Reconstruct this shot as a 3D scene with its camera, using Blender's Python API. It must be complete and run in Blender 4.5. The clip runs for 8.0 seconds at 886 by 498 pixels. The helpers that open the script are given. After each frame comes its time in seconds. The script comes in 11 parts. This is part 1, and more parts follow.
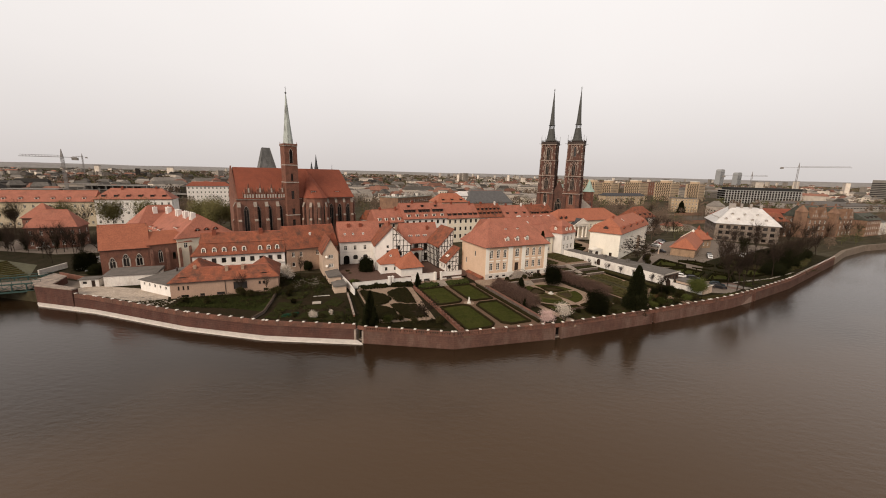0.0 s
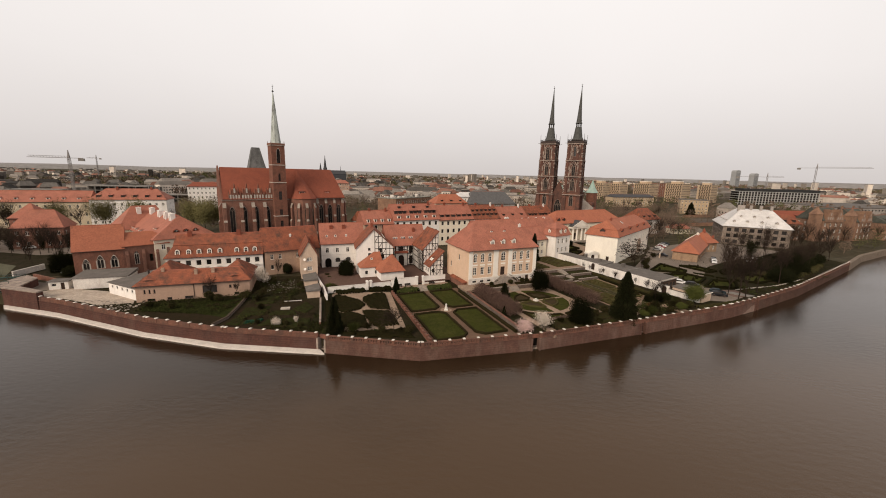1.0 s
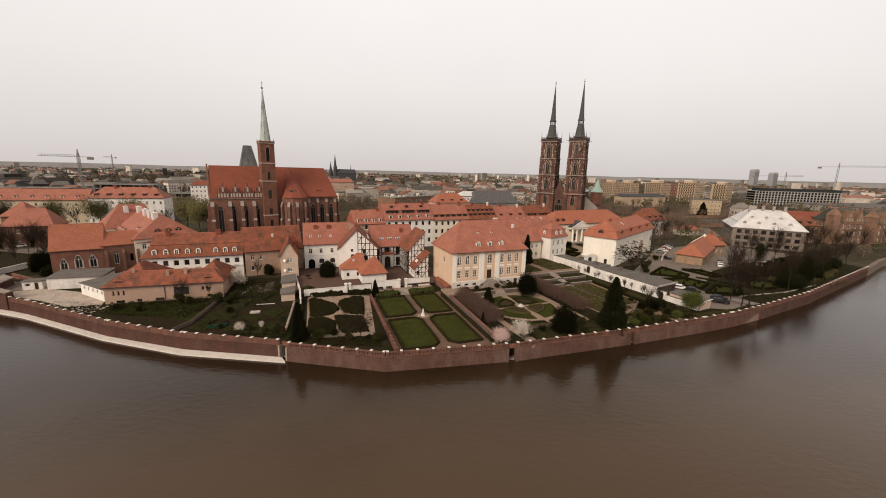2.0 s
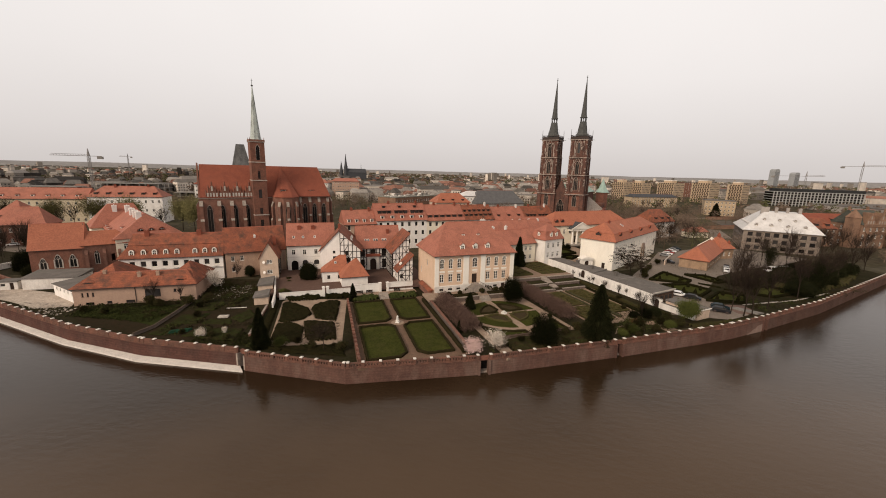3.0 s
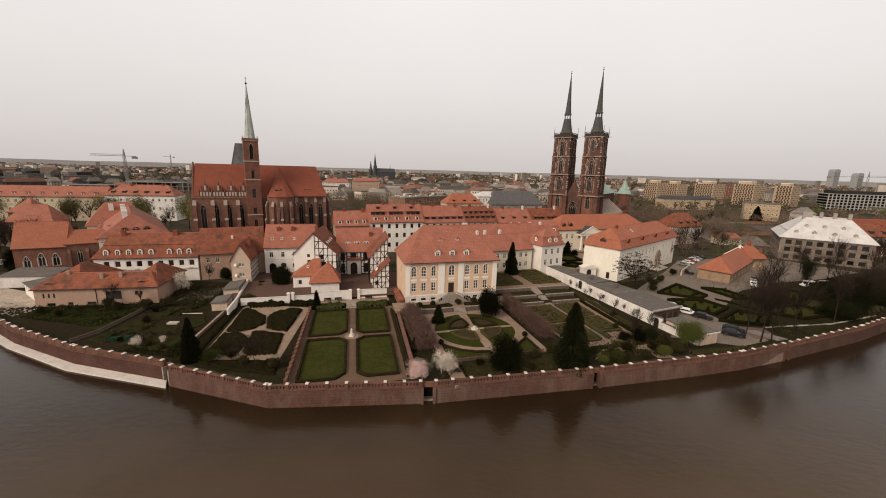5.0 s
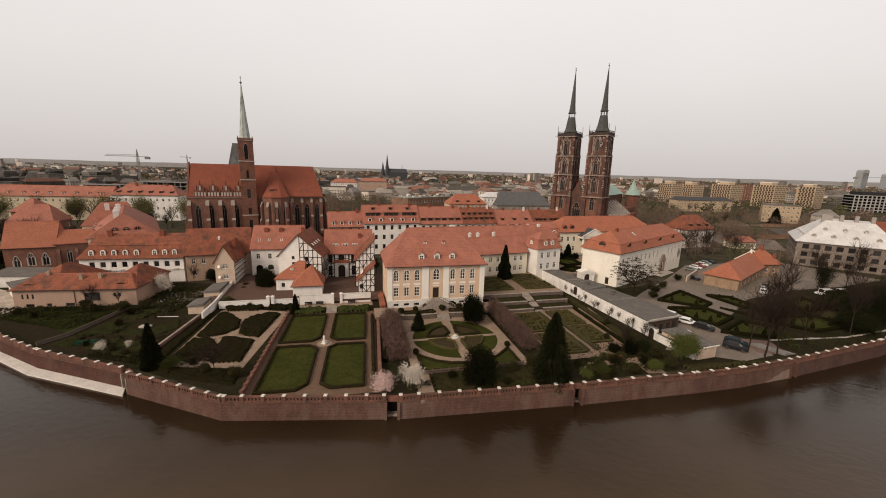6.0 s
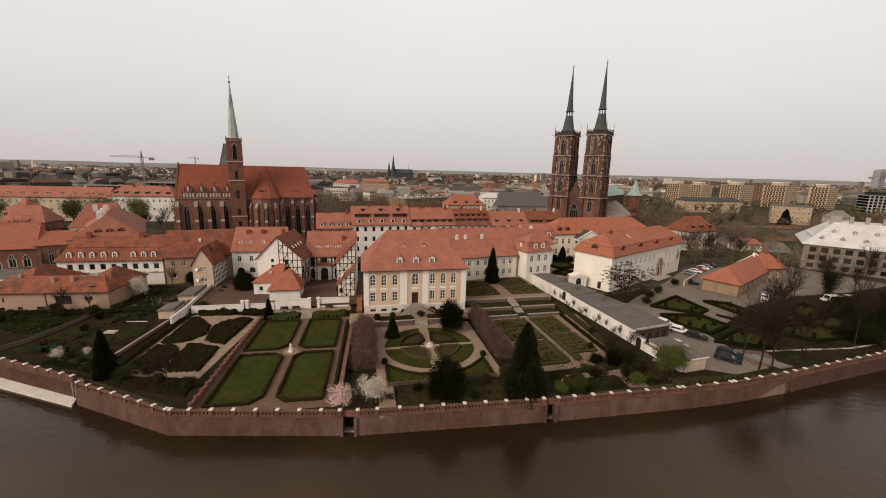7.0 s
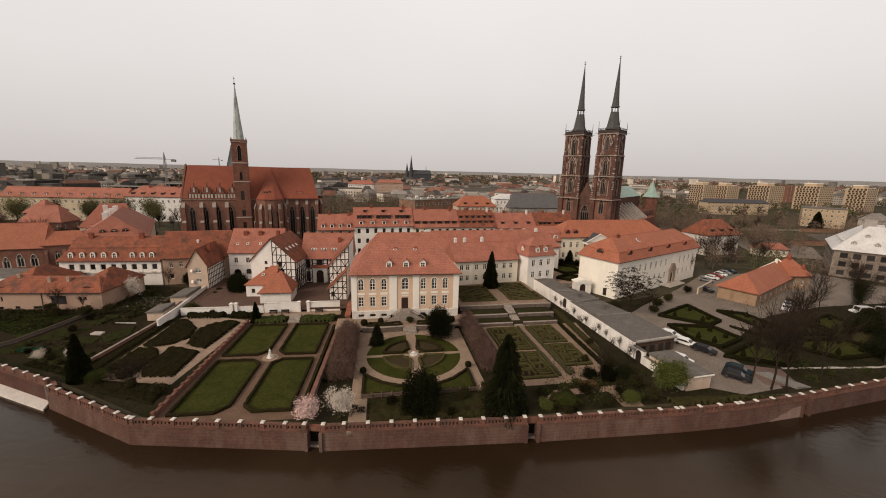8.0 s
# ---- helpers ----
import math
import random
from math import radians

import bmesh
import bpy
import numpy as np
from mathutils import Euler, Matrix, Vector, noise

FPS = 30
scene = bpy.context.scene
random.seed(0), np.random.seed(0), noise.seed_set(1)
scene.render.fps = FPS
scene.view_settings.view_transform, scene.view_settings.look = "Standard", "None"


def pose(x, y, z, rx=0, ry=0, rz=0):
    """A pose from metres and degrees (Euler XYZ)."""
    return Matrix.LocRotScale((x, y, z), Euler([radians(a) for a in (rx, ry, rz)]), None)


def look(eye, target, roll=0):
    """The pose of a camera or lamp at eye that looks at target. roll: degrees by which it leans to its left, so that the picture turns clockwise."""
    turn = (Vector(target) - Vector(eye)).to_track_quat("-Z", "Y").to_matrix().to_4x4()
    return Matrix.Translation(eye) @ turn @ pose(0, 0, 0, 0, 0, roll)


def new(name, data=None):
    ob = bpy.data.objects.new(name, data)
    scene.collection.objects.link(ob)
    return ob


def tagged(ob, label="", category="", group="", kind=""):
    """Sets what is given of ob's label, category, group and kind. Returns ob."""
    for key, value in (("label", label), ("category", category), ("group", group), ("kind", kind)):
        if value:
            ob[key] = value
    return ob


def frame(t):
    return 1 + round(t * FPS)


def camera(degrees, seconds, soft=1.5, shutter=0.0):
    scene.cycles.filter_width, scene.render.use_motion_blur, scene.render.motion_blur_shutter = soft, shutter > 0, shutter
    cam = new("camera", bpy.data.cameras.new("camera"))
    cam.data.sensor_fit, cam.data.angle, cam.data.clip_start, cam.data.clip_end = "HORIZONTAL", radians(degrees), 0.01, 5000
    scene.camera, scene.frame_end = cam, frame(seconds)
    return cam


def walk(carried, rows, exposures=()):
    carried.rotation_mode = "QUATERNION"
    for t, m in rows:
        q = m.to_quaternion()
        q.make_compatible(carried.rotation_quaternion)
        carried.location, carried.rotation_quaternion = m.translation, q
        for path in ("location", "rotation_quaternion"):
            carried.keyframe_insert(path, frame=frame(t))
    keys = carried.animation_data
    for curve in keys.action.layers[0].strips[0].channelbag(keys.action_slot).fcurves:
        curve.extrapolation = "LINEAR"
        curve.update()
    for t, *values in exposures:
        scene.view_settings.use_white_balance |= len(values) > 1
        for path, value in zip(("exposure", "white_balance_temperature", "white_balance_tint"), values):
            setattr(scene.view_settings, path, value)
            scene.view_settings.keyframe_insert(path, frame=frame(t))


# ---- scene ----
cam = camera(98.8, 8.0, soft=1.0)
# the path of the flight
PATH = [
    (0, (-2.353, -1.998, 38.517), (-2.393, -0.037, 38.124), 1.4),
    (0.5, (2.1, 1.013, 38.333), (2.037, 2.974, 37.943), 1.4),
    (1, (6.609, 4.12, 38.303), (6.514, 6.08, 37.914), 1.4),
    (1.5, (10.759, 7.08, 38.267), (10.632, 9.037, 37.874), 1.4),
    (3, (22.878, 16.165, 38.375), (22.661, 18.113, 37.976), 1.5),
    (3.5, (26.622, 19.031, 38.417), (26.362, 20.973, 38.015), 1.5),
    (4, (30.209, 22.083, 38.393), (29.906, 24.019, 37.993), 1.6),
    (4.5, (33.552, 24.986, 38.502), (33.211, 26.915, 38.1), 1.6),
    (6, (43.239, 33.855, 38.702), (42.791, 35.762, 38.298), 1.6),
    (6.5, (46.099, 36.647, 38.693), (45.629, 38.548, 38.289), 1.6),
    (7, (49.113, 39.43, 38.833), (48.625, 41.327, 38.43), 1.5),
    (7.5, (51.802, 42.092, 38.927), (51.274, 43.979, 38.525), 1.5),
    (8, (54.462, 44.89, 38.955), (53.878, 46.76, 38.554), 1.4),
]
walk(cam, [(t, look(eye, target, roll)) for t, eye, target, roll in PATH], [(0, 0.06), (4, 0.0), (8, -0.1)])

SKY_POWER, SUN_POWER = 1.17, 2.6

# ---- light ----
world = bpy.data.worlds.new("overcast_sky")
scene.world = world
world.use_nodes = True
wn, wl = world.node_tree.nodes, world.node_tree.links
wn.clear()
w_out = wn.new("ShaderNodeOutputWorld")
w_bg = wn.new("ShaderNodeBackground")
w_sky = wn.new("ShaderNodeTexSky")
w_sky.sky_type, w_sky.sun_disc = "NISHITA", False
w_sky.sun_elevation, w_sky.sun_rotation, w_sky.dust_density = radians(34), radians(210), 6.0
w_hs = wn.new("ShaderNodeHueSaturation")
w_hs.inputs["Saturation"].default_value, w_hs.inputs["Value"].default_value = 0.12, 0.09
w_tc = wn.new("ShaderNodeTexCoord")
w_sep = wn.new("ShaderNodeSeparateXYZ")
w_ramp = wn.new("ShaderNodeValToRGB")
w_ramp.color_ramp.elements[0].position, w_ramp.color_ramp.elements[0].color = 0.0, (0.607, 0.560, 0.538, 1)
w_ramp.color_ramp.elements[1].position, w_ramp.color_ramp.elements[1].color = 1.0, (0.367, 0.337, 0.316, 1)
for pos_, col_ in ((0.06, (0.672, 0.625, 0.603, 1)), (0.2, (0.785, 0.738, 0.715, 1)), (0.40, (0.875, 0.83, 0.806, 1)), (0.6, (0.635, 0.59, 0.56, 1))):
    w_ramp.color_ramp.elements.new(pos_).color = col_
w_noise = wn.new("ShaderNodeTexNoise")
w_noise.inputs["Scale"].default_value, w_noise.inputs["Detail"].default_value = 2.2, 4.0
w_nmul = wn.new("ShaderNodeMapRange")
w_nmul.inputs["To Min"].default_value, w_nmul.inputs["To Max"].default_value = 0.955, 1.045
w_cloud = wn.new("ShaderNodeMix")
w_cloud.data_type, w_cloud.blend_type = "RGBA", "MULTIPLY"
w_cloud.inputs["Factor"].default_value = 1.0
w_mix = wn.new("ShaderNodeMix")
w_mix.data_type = "RGBA"
w_mix.inputs["Factor"].default_value = 0.12
wl.new(w_tc.outputs["Generated"], w_sep.inputs[0])
wl.new(w_sep.outputs["Z"], w_ramp.inputs[0])
wl.new(w_tc.outputs["Generated"], w_noise.inputs["Vector"])
wl.new(w_noise.outputs["Fac"], w_nmul.inputs["Value"])
wl.new(w_ramp.outputs[0], w_cloud.inputs["A"])
wl.new(w_nmul.outputs[0], w_cloud.inputs["B"])
wl.new(w_sky.outputs[0], w_hs.inputs["Color"])
wl.new(w_cloud.outputs["Result"], w_mix.inputs["A"])
wl.new(w_hs.outputs[0], w_mix.inputs["B"])
wl.new(w_mix.outputs["Result"], w_bg.inputs[0])
w_bg.inputs[1].default_value = SKY_POWER
wl.new(w_bg.outputs[0], w_out.inputs[0])

sun = new("sun", bpy.data.lights.new("sun", "SUN"))
sun.data.energy, sun.data.angle, sun.data.color = SUN_POWER, radians(25), (1.0, 0.845, 0.675)
sun.matrix_world = look((-70, -120, 95), (0, 0, 0))

# ---- materials ----
MATS = {}


def mat(name, col, rough=0.85, var=0.25, scale=1.0, col2=None, bump=0.0, bscale=8.0, metal=0.0, spec=0.3, courses=0.0, streak=0.0, island=0.0, stain=None, stain_scale=0.25, stain_amt=0.5):
    """A procedural surface: two scales of colour change, optional courses, stains and relief."""
    if name in MATS:
        return MATS[name]
    m = bpy.data.materials.new(name)
    m.use_nodes = True
    nt = m.node_tree
    n, l = nt.nodes, nt.links
    b = n["Principled BSDF"]
    b.inputs["Roughness"].default_value, b.inputs["Metallic"].default_value = rough, metal
    b.inputs["Specular IOR Level"].default_value = spec if metal else min(spec, max(col) * 0.7)
    geo = n.new("ShaderNodeNewGeometry")
    c2 = col2 or tuple(c * (1 - var) for c in col)
    n1 = n.new("ShaderNodeTexNoise")
    n1.inputs["Scale"].default_value, n1.inputs["Detail"].default_value, n1.inputs["Roughness"].default_value = scale, 6.0, 0.65
    l.new(geo.outputs["Position"], n1.inputs["Vector"])
    r1 = n.new("ShaderNodeMapRange")
    r1.inputs["From Min"].default_value, r1.inputs["From Max"].default_value = 0.32, 0.68
    l.new(n1.outputs["Fac"], r1.inputs["Value"])
    mx = n.new("ShaderNodeMix")
    mx.data_type = "RGBA"
    mx.inputs["A"].default_value, mx.inputs["B"].default_value = (*col, 1), (*c2, 1)
    l.new(r1.outputs[0], mx.inputs["Factor"])
    last = mx.outputs["Result"]
    n2 = n.new("ShaderNodeTexNoise")
    n2.inputs["Scale"].default_value, n2.inputs["Detail"].default_value = scale * 9, 4.0
    l.new(geo.outputs["Position"], n2.inputs["Vector"])
    r2 = n.new("ShaderNodeMapRange")
    r2.inputs["From Min"].default_value, r2.inputs["From Max"].default_value = 0.28, 0.72
    r2.inputs["To Min"].default_value, r2.inputs["To Max"].default_value = 1 - var * 0.8, 1 + var * 0.8
    l.new(n2.outputs["Fac"], r2.inputs["Value"])

    def times(sock, value_sock):
        k = n.new("ShaderNodeMix")
        k.data_type, k.blend_type = "RGBA", "MULTIPLY"
        k.inputs["Factor"].default_value = 1.0
        l.new(sock, k.inputs["A"])
        l.new(value_sock, k.inputs["B"])
        return k.outputs["Result"]

    last = times(last, r2.outputs[0])
    if stain:
        n3 = n.new("ShaderNodeTexNoise")
        n3.inputs["Scale"].default_value, n3.inputs["Detail"].default_value, n3.inputs["Roughness"].default_value = stain_scale, 8.0, 0.7
        mp = n.new("ShaderNodeMapping")
        mp.inputs["Scale"].default_value = (1, 1, 0.35)
        l.new(geo.outputs["Position"], mp.inputs["Vector"])
        l.new(mp.outputs[0], n3.inputs["Vector"])
        r3 = n.new("ShaderNodeMapRange")
        r3.inputs["From Min"].default_value, r3.inputs["From Max"].default_value = 0.48, 0.68
        r3.inputs["To Max"].default_value = stain_amt
        l.new(n3.outputs["Fac"], r3.inputs["Value"])
        ms = n.new("ShaderNodeMix")
        ms.data_type = "RGBA"
        l.new(r3.outputs[0], ms.inputs["Factor"])
        l.new(last, ms.inputs["A"])
        ms.inputs["B"].default_value = (*stain, 1)
        last = ms.outputs["Result"]
    height = n2.outputs["Fac"]
    if courses:
        w = n.new("ShaderNodeTexWave")
        w.wave_type, w.bands_direction, w.wave_profile = "BANDS", "Z", "SAW"
        w.inputs["Scale"].default_value, w.inputs["Distortion"].default_value, w.inputs["Detail"].default_value = 0.314 / courses, 0.6, 2.0
        w.inputs["Detail Scale"].default_value = 3.0
        l.new(geo.outputs["Position"], w.inputs["Vector"])
        rw_ = n.new("ShaderNodeMapRange")
        rw_.inputs["To Min"].default_value, rw_.inputs["To Max"].default_value = 0.86, 1.06
        l.new(w.outputs["Fac"], rw_.inputs["Value"])
        last = times(last, rw_.outputs[0])
        height = w.outputs["Fac"]
    if island:
        ri = n.new("ShaderNodeMapRange")
        ri.inputs["To Min"].default_value, ri.inputs["To Max"].default_value = 1 - island, 1 + island
        l.new(geo.outputs["Random Per Island"], ri.inputs["Value"])
        last = times(last, ri.outputs[0])
    if streak:
        oi = n.new("ShaderNodeObjectInfo")
        ro = n.new("ShaderNodeMapRange")
        ro.inputs["To Min"].default_value, ro.inputs["To Max"].default_value = 1 - streak, 1 + streak
        l.new(oi.outputs["Random"], ro.inputs["Value"])
        last = times(last, ro.outputs[0])
    l.new(last, b.inputs["Base Color"])
    if bump:
        bp = n.new("ShaderNodeBump")
        bp.inputs["Strength"].default_value, bp.inputs["Distance"].default_value = bump, 0.08
        if not courses:
            nb = n.new("ShaderNodeTexNoise")
            nb.inputs["Scale"].default_value, nb.inputs["Detail"].default_value = bscale, 3.0
            l.new(geo.outputs["Position"], nb.inputs["Vector"])
            height = nb.outputs["Fac"]
        l.new(height, bp.inputs["Height"])
        l.new(bp.outputs[0], b.inputs["Normal"])
    MATS[name] = m
    return m


ROOF = mat("clay_tile", (0.375, 0.141, 0.094), 0.8, 0.28, 0.35, (0.285, 0.106, 0.071), 0.5, courses=0.33, stain=(0.16, 0.075, 0.05), stain_scale=0.3, stain_amt=0.4)
ROOF_OLD = mat("weathered_clay_tile", (0.30, 0.094, 0.049), 0.85, 0.4, 0.6, (0.15, 0.056, 0.036), 0.5, courses=0.33, stain=(0.075, 0.046, 0.034), stain_scale=0.45, stain_amt=0.85)
ROOF_NEW = mat("bright_clay_tile", (0.365, 0.126, 0.070), 0.75, 0.25, 0.3, (0.30, 0.102, 0.058), 0.4, courses=0.33, stain=(0.21, 0.078, 0.046), stain_scale=0.4, stain_amt=0.35)
ROOF_DARK = mat("dark_red_tile", (0.245, 0.072, 0.042), 0.8, 0.22, 0.3, (0.19, 0.058, 0.036), 0.4, courses=0.35)
ROOF_PALE = mat("pale_metal_roof", (0.62, 0.59, 0.57), 0.6, 0.12, 0.25, (0.50, 0.475, 0.46), 0.1, 2.0, stain=(0.33, 0.30, 0.28), stain_scale=0.35, stain_amt=0.45)
RIDGE = mat("ridge_tile", (0.33, 0.11, 0.07), 0.85, 0.3, 1.5)
BRICK = mat("old_brick", (0.225, 0.108, 0.076), 0.9, 0.35, 0.5, (0.145, 0.073, 0.055), 0.4, 14.0, stain=(0.085, 0.052, 0.042), stain_scale=0.35, stain_amt=0.55)
BRICK_RED = mat("red_brick", (0.215, 0.094, 0.064), 0.9, 0.3, 0.5, (0.125, 0.06, 0.043), 0.4, 14.0, stain=(0.10, 0.05, 0.04), stain_scale=0.4, stain_amt=0.5)
BRICK_WALL = mat("river_wall_brick", (0.13, 0.068, 0.052), 0.9, 0.3, 0.4, (0.088, 0.048, 0.038), 0.5, 10.0, stain=(0.215, 0.15, 0.12), stain_scale=0.22, stain_amt=0.55, courses=0.5)
BRICK_CATH = mat("cathedral_brick", (0.150, 0.070, 0.051), 0.9, 0.5, 0.4, (0.07, 0.043, 0.036), 0.5, 10.0, stain=(0.03, 0.025, 0.022), stain_scale=0.25, stain_amt=0.75)
STONE = mat("pale_stone", (0.50, 0.44, 0.38), 0.85, 0.3, 1.5, bump=0.3, bscale=12, stain=(0.22, 0.19, 0.17), stain_scale=1.2, stain_amt=0.5)
STONE_DULL = mat("dull_grey_stone", (0.36, 0.30, 0.25), 0.9, 0.35, 1.5, bump=0.3, bscale=12, stain=(0.13, 0.11, 0.095), stain_scale=1.0, stain_amt=0.6)
TRACERY = mat("sooty_tracery_stone", (0.26, 0.195, 0.155), 0.9, 0.3, 1.5)
STONE_OLD = mat("worn_dark_stone", (0.36, 0.285, 0.235), 0.9, 0.4, 0.8, (0.20, 0.16, 0.135), 0.4, 8, stain=(0.06, 0.048, 0.042), stain_scale=0.5, stain_amt=0.7)
CAP = mat("pale_cap_stone", (0.66, 0.60, 0.54), 0.8, 0.2, 2.0, streak=0.12)
QUAY = mat("pale_quay_concrete", (0.68, 0.61, 0.55), 0.8, 0.2, 0.5, bump=0.2)
WHITE = mat("white_plaster", (0.76, 0.71, 0.66), 0.9, 0.08, 0.5, stain=(0.50, 0.44, 0.38), stain_scale=0.5, stain_amt=0.35, bump=0.15)
WHITE_OLD = mat("worn_white_plaster", (0.68, 0.63, 0.58), 0.9, 0.18, 0.6, stain=(0.36, 0.29, 0.25), stain_scale=0.5, stain_amt=0.6, bump=0.2)
CREAM = mat("cream_plaster", (0.74, 0.66, 0.53), 0.9, 0.07, 0.4, stain=(0.55, 0.46, 0.36), stain_scale=0.4, stain_amt=0.3, bump=0.15)
OCHRE = mat("ochre_plaster", (0.64, 0.455, 0.325), 0.9, 0.10, 0.4, stain=(0.45, 0.28, 0.17), stain_scale=0.4, stain_amt=0.35, bump=0.15)
TRIM = mat("white_trim", (0.78, 0.72, 0.64), 0.8, 0.06, 1.0)
PINK = mat("pink_plaster", (0.40, 0.265, 0.195), 0.9, 0.14, 0.4, stain=(0.33, 0.22, 0.17), stain_scale=0.35, stain_amt=0.5, bump=0.2)
BEIGE = mat("beige_plaster", (0.56, 0.42, 0.32), 0.9, 0.12, 0.5, stain=(0.36, 0.26, 0.2), stain_scale=0.4, stain_amt=0.5, bump=0.2)
SOOTPL = mat("sooty_grey_plaster", (0.25, 0.20, 0.165), 0.9, 0.3, 0.3, (0.16, 0.125, 0.10), stain=(0.075, 0.058, 0.048), stain_scale=0.3, stain_amt=0.8, bump=0.2)
BROWNPL = mat("brown_stained_plaster", (0.40, 0.27, 0.195), 0.9, 0.2, 0.5, stain=(0.22, 0.14, 0.10), stain_scale=0.35, stain_amt=0.6, bump=0.2)
YELLOWPL = mat("dull_yellow_plaster", (0.56, 0.46, 0.325), 0.9, 0.1, 0.4, stain=(0.40, 0.31, 0.22), stain_scale=0.3, stain_amt=0.4)
TANBRICK = mat("tan_brown_brick", (0.27, 0.158, 0.102), 0.9, 0.35, 0.4, (0.17, 0.098, 0.067), 0.4, 10.0, stain=(0.09, 0.06, 0.045), stain_scale=0.3, stain_amt=0.5)
GREYPL = mat("grey_plaster", (0.34, 0.30, 0.27), 0.9, 0.2, 0.5, stain=(0.2, 0.17, 0.15), stain_scale=0.4, stain_amt=0.6, bump=0.2)
TIMBER = mat("dark_timber", (0.035, 0.025, 0.02), 0.8, 0.3, 2.0, bump=0.2)
FRAME = mat("window_frame_paint", (0.78, 0.73, 0.66), 0.6, 0.08, 2.0)
FRAME_DARK = mat("dark_window_frame", (0.06, 0.045, 0.04), 0.6, 0.2, 2.0)
DOORM = mat("dark_door_wood", (0.05, 0.033, 0.026), 0.6, 0.3, 3.0)
GREYROOF = mat("grey_roofing_felt", (0.135, 0.12, 0.108), 0.9, 0.2, 0.5, stain=(0.19, 0.165, 0.15), stain_scale=0.4, stain_amt=0.6)
SLATE = mat("dark_slate", (0.075, 0.075, 0.08), 0.7, 0.25, 0.4, bump=0.3, courses=0.4)
COPPER = mat("green_copper", (0.33, 0.43, 0.375), 0.7, 0.22, 0.6, (0.25, 0.34, 0.29), 0.2)
SPIREM = mat("pale_spire_copper", (0.42, 0.45, 0.42), 0.7, 0.25, 0.5, (0.32, 0.35, 0.32), 0.2, stain=(0.035, 0.03, 0.026), stain_scale=0.6, stain_amt=0.9)
LEAD = mat("grey_lead", (0.088, 0.088, 0.083), 0.6, 0.3, 0.6, bump=0.2)
SOIL = mat("garden_soil", (0.040, 0.027, 0.018), 0.95, 0.4, 0.8, (0.026, 0.021, 0.011), 0.6, 6.0)
GROUND = mat("island_ground", (0.060, 0.047, 0.030), 0.95, 0.4, 0.06, (0.032, 0.031, 0.015), 0.6, 3.0, stain=(0.12, 0.098, 0.078), stain_scale=0.06, stain_amt=0.6)
GRASS = mat("lawn_grass", (0.042, 0.045, 0.0095), 0.95, 0.4, 0.35, (0.028, 0.031, 0.007), 0.6, 9.0, stain=(0.070, 0.060, 0.020), stain_scale=0.4, stain_amt=0.45)
ROUGH_GRASS = mat("rough_grass", (0.027, 0.028, 0.010), 0.95, 0.45, 0.5, (0.027, 0.021, 0.011), 0.8, 4.0)
GRAVEL = mat("pale_gravel", (0.30, 0.215, 0.157), 0.95, 0.25, 0.8, (0.225, 0.158, 0.112), 0.4, 12.0)
PATHM = mat("brown_path", (0.155, 0.096, 0.066), 0.95, 0.25, 0.8, (0.12, 0.076, 0.052), 0.4, 12.0)
PAVE = mat("reddish_paving", (0.12, 0.072, 0.056), 0.9, 0.25, 0.8, bump=0.3)
ASPHALT = mat("asphalt", (0.20, 0.163, 0.135), 0.9, 0.25, 0.25, (0.155, 0.125, 0.102), 0.3, 14.0)
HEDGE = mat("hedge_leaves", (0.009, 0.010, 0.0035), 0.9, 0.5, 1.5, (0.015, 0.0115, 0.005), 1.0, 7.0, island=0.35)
KNOT = mat("knot_hedge_leaves", (0.058, 0.057, 0.019), 0.9, 0.5, 1.2, (0.066, 0.048, 0.022), 1.0, 7.0)
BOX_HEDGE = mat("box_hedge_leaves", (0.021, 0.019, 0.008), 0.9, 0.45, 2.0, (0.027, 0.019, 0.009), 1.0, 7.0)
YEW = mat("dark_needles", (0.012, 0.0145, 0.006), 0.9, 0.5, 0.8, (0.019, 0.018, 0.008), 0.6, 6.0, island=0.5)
LEAF = mat("spring_leaves", (0.155, 0.138, 0.055), 0.9, 0.4, 1.0, (0.115, 0.10, 0.042), island=0.35)
IVY = mat("shrub_leaves", (0.032, 0.034, 0.011), 0.9, 0.4, 1.0, (0.034, 0.023, 0.012), island=0.5)
TWIG = mat("bare_twigs", (0.06, 0.04, 0.03), 0.95, 0.35, 0.8, island=0.3)
TWIG_PINK = mat("reddish_bare_twigs", (0.14, 0.085, 0.066), 0.95, 0.3, 0.6, island=0.5)
BARK = mat("bark", (0.036, 0.026, 0.02), 0.95, 0.35, 2.0, bump=0.6)
BLOSSOM = mat("white_pink_blossom", (0.60, 0.42, 0.38), 0.8, 0.15, 1.0, island=0.3)
BLOSSOM_W = mat("cream_blossom", (0.58, 0.50, 0.42), 0.8, 0.15, 1.0, island=0.3)
STATUE = mat("white_statue_stone", (0.68, 0.64, 0.58), 0.7, 0.2, 3.0)
STEEL = mat("green_steel", (0.05, 0.085, 0.075), 0.6, 0.25, 1.0)
CONCRETE = mat("weathered_concrete", (0.22, 0.20, 0.18), 0.9, 0.25, 0.3, stain=(0.12, 0.11, 0.10), stain_scale=0.2, stain_amt=0.5)
# near-black colour that stands in for the shade inside openings
BLACKISH = mat("recess_shade", (0.012, 0.010, 0.009), 0.9, 0.3, 1.0)
CRANE = mat("crane_paint", (0.22, 0.20, 0.19), 0.6, 0.2, 0.5)


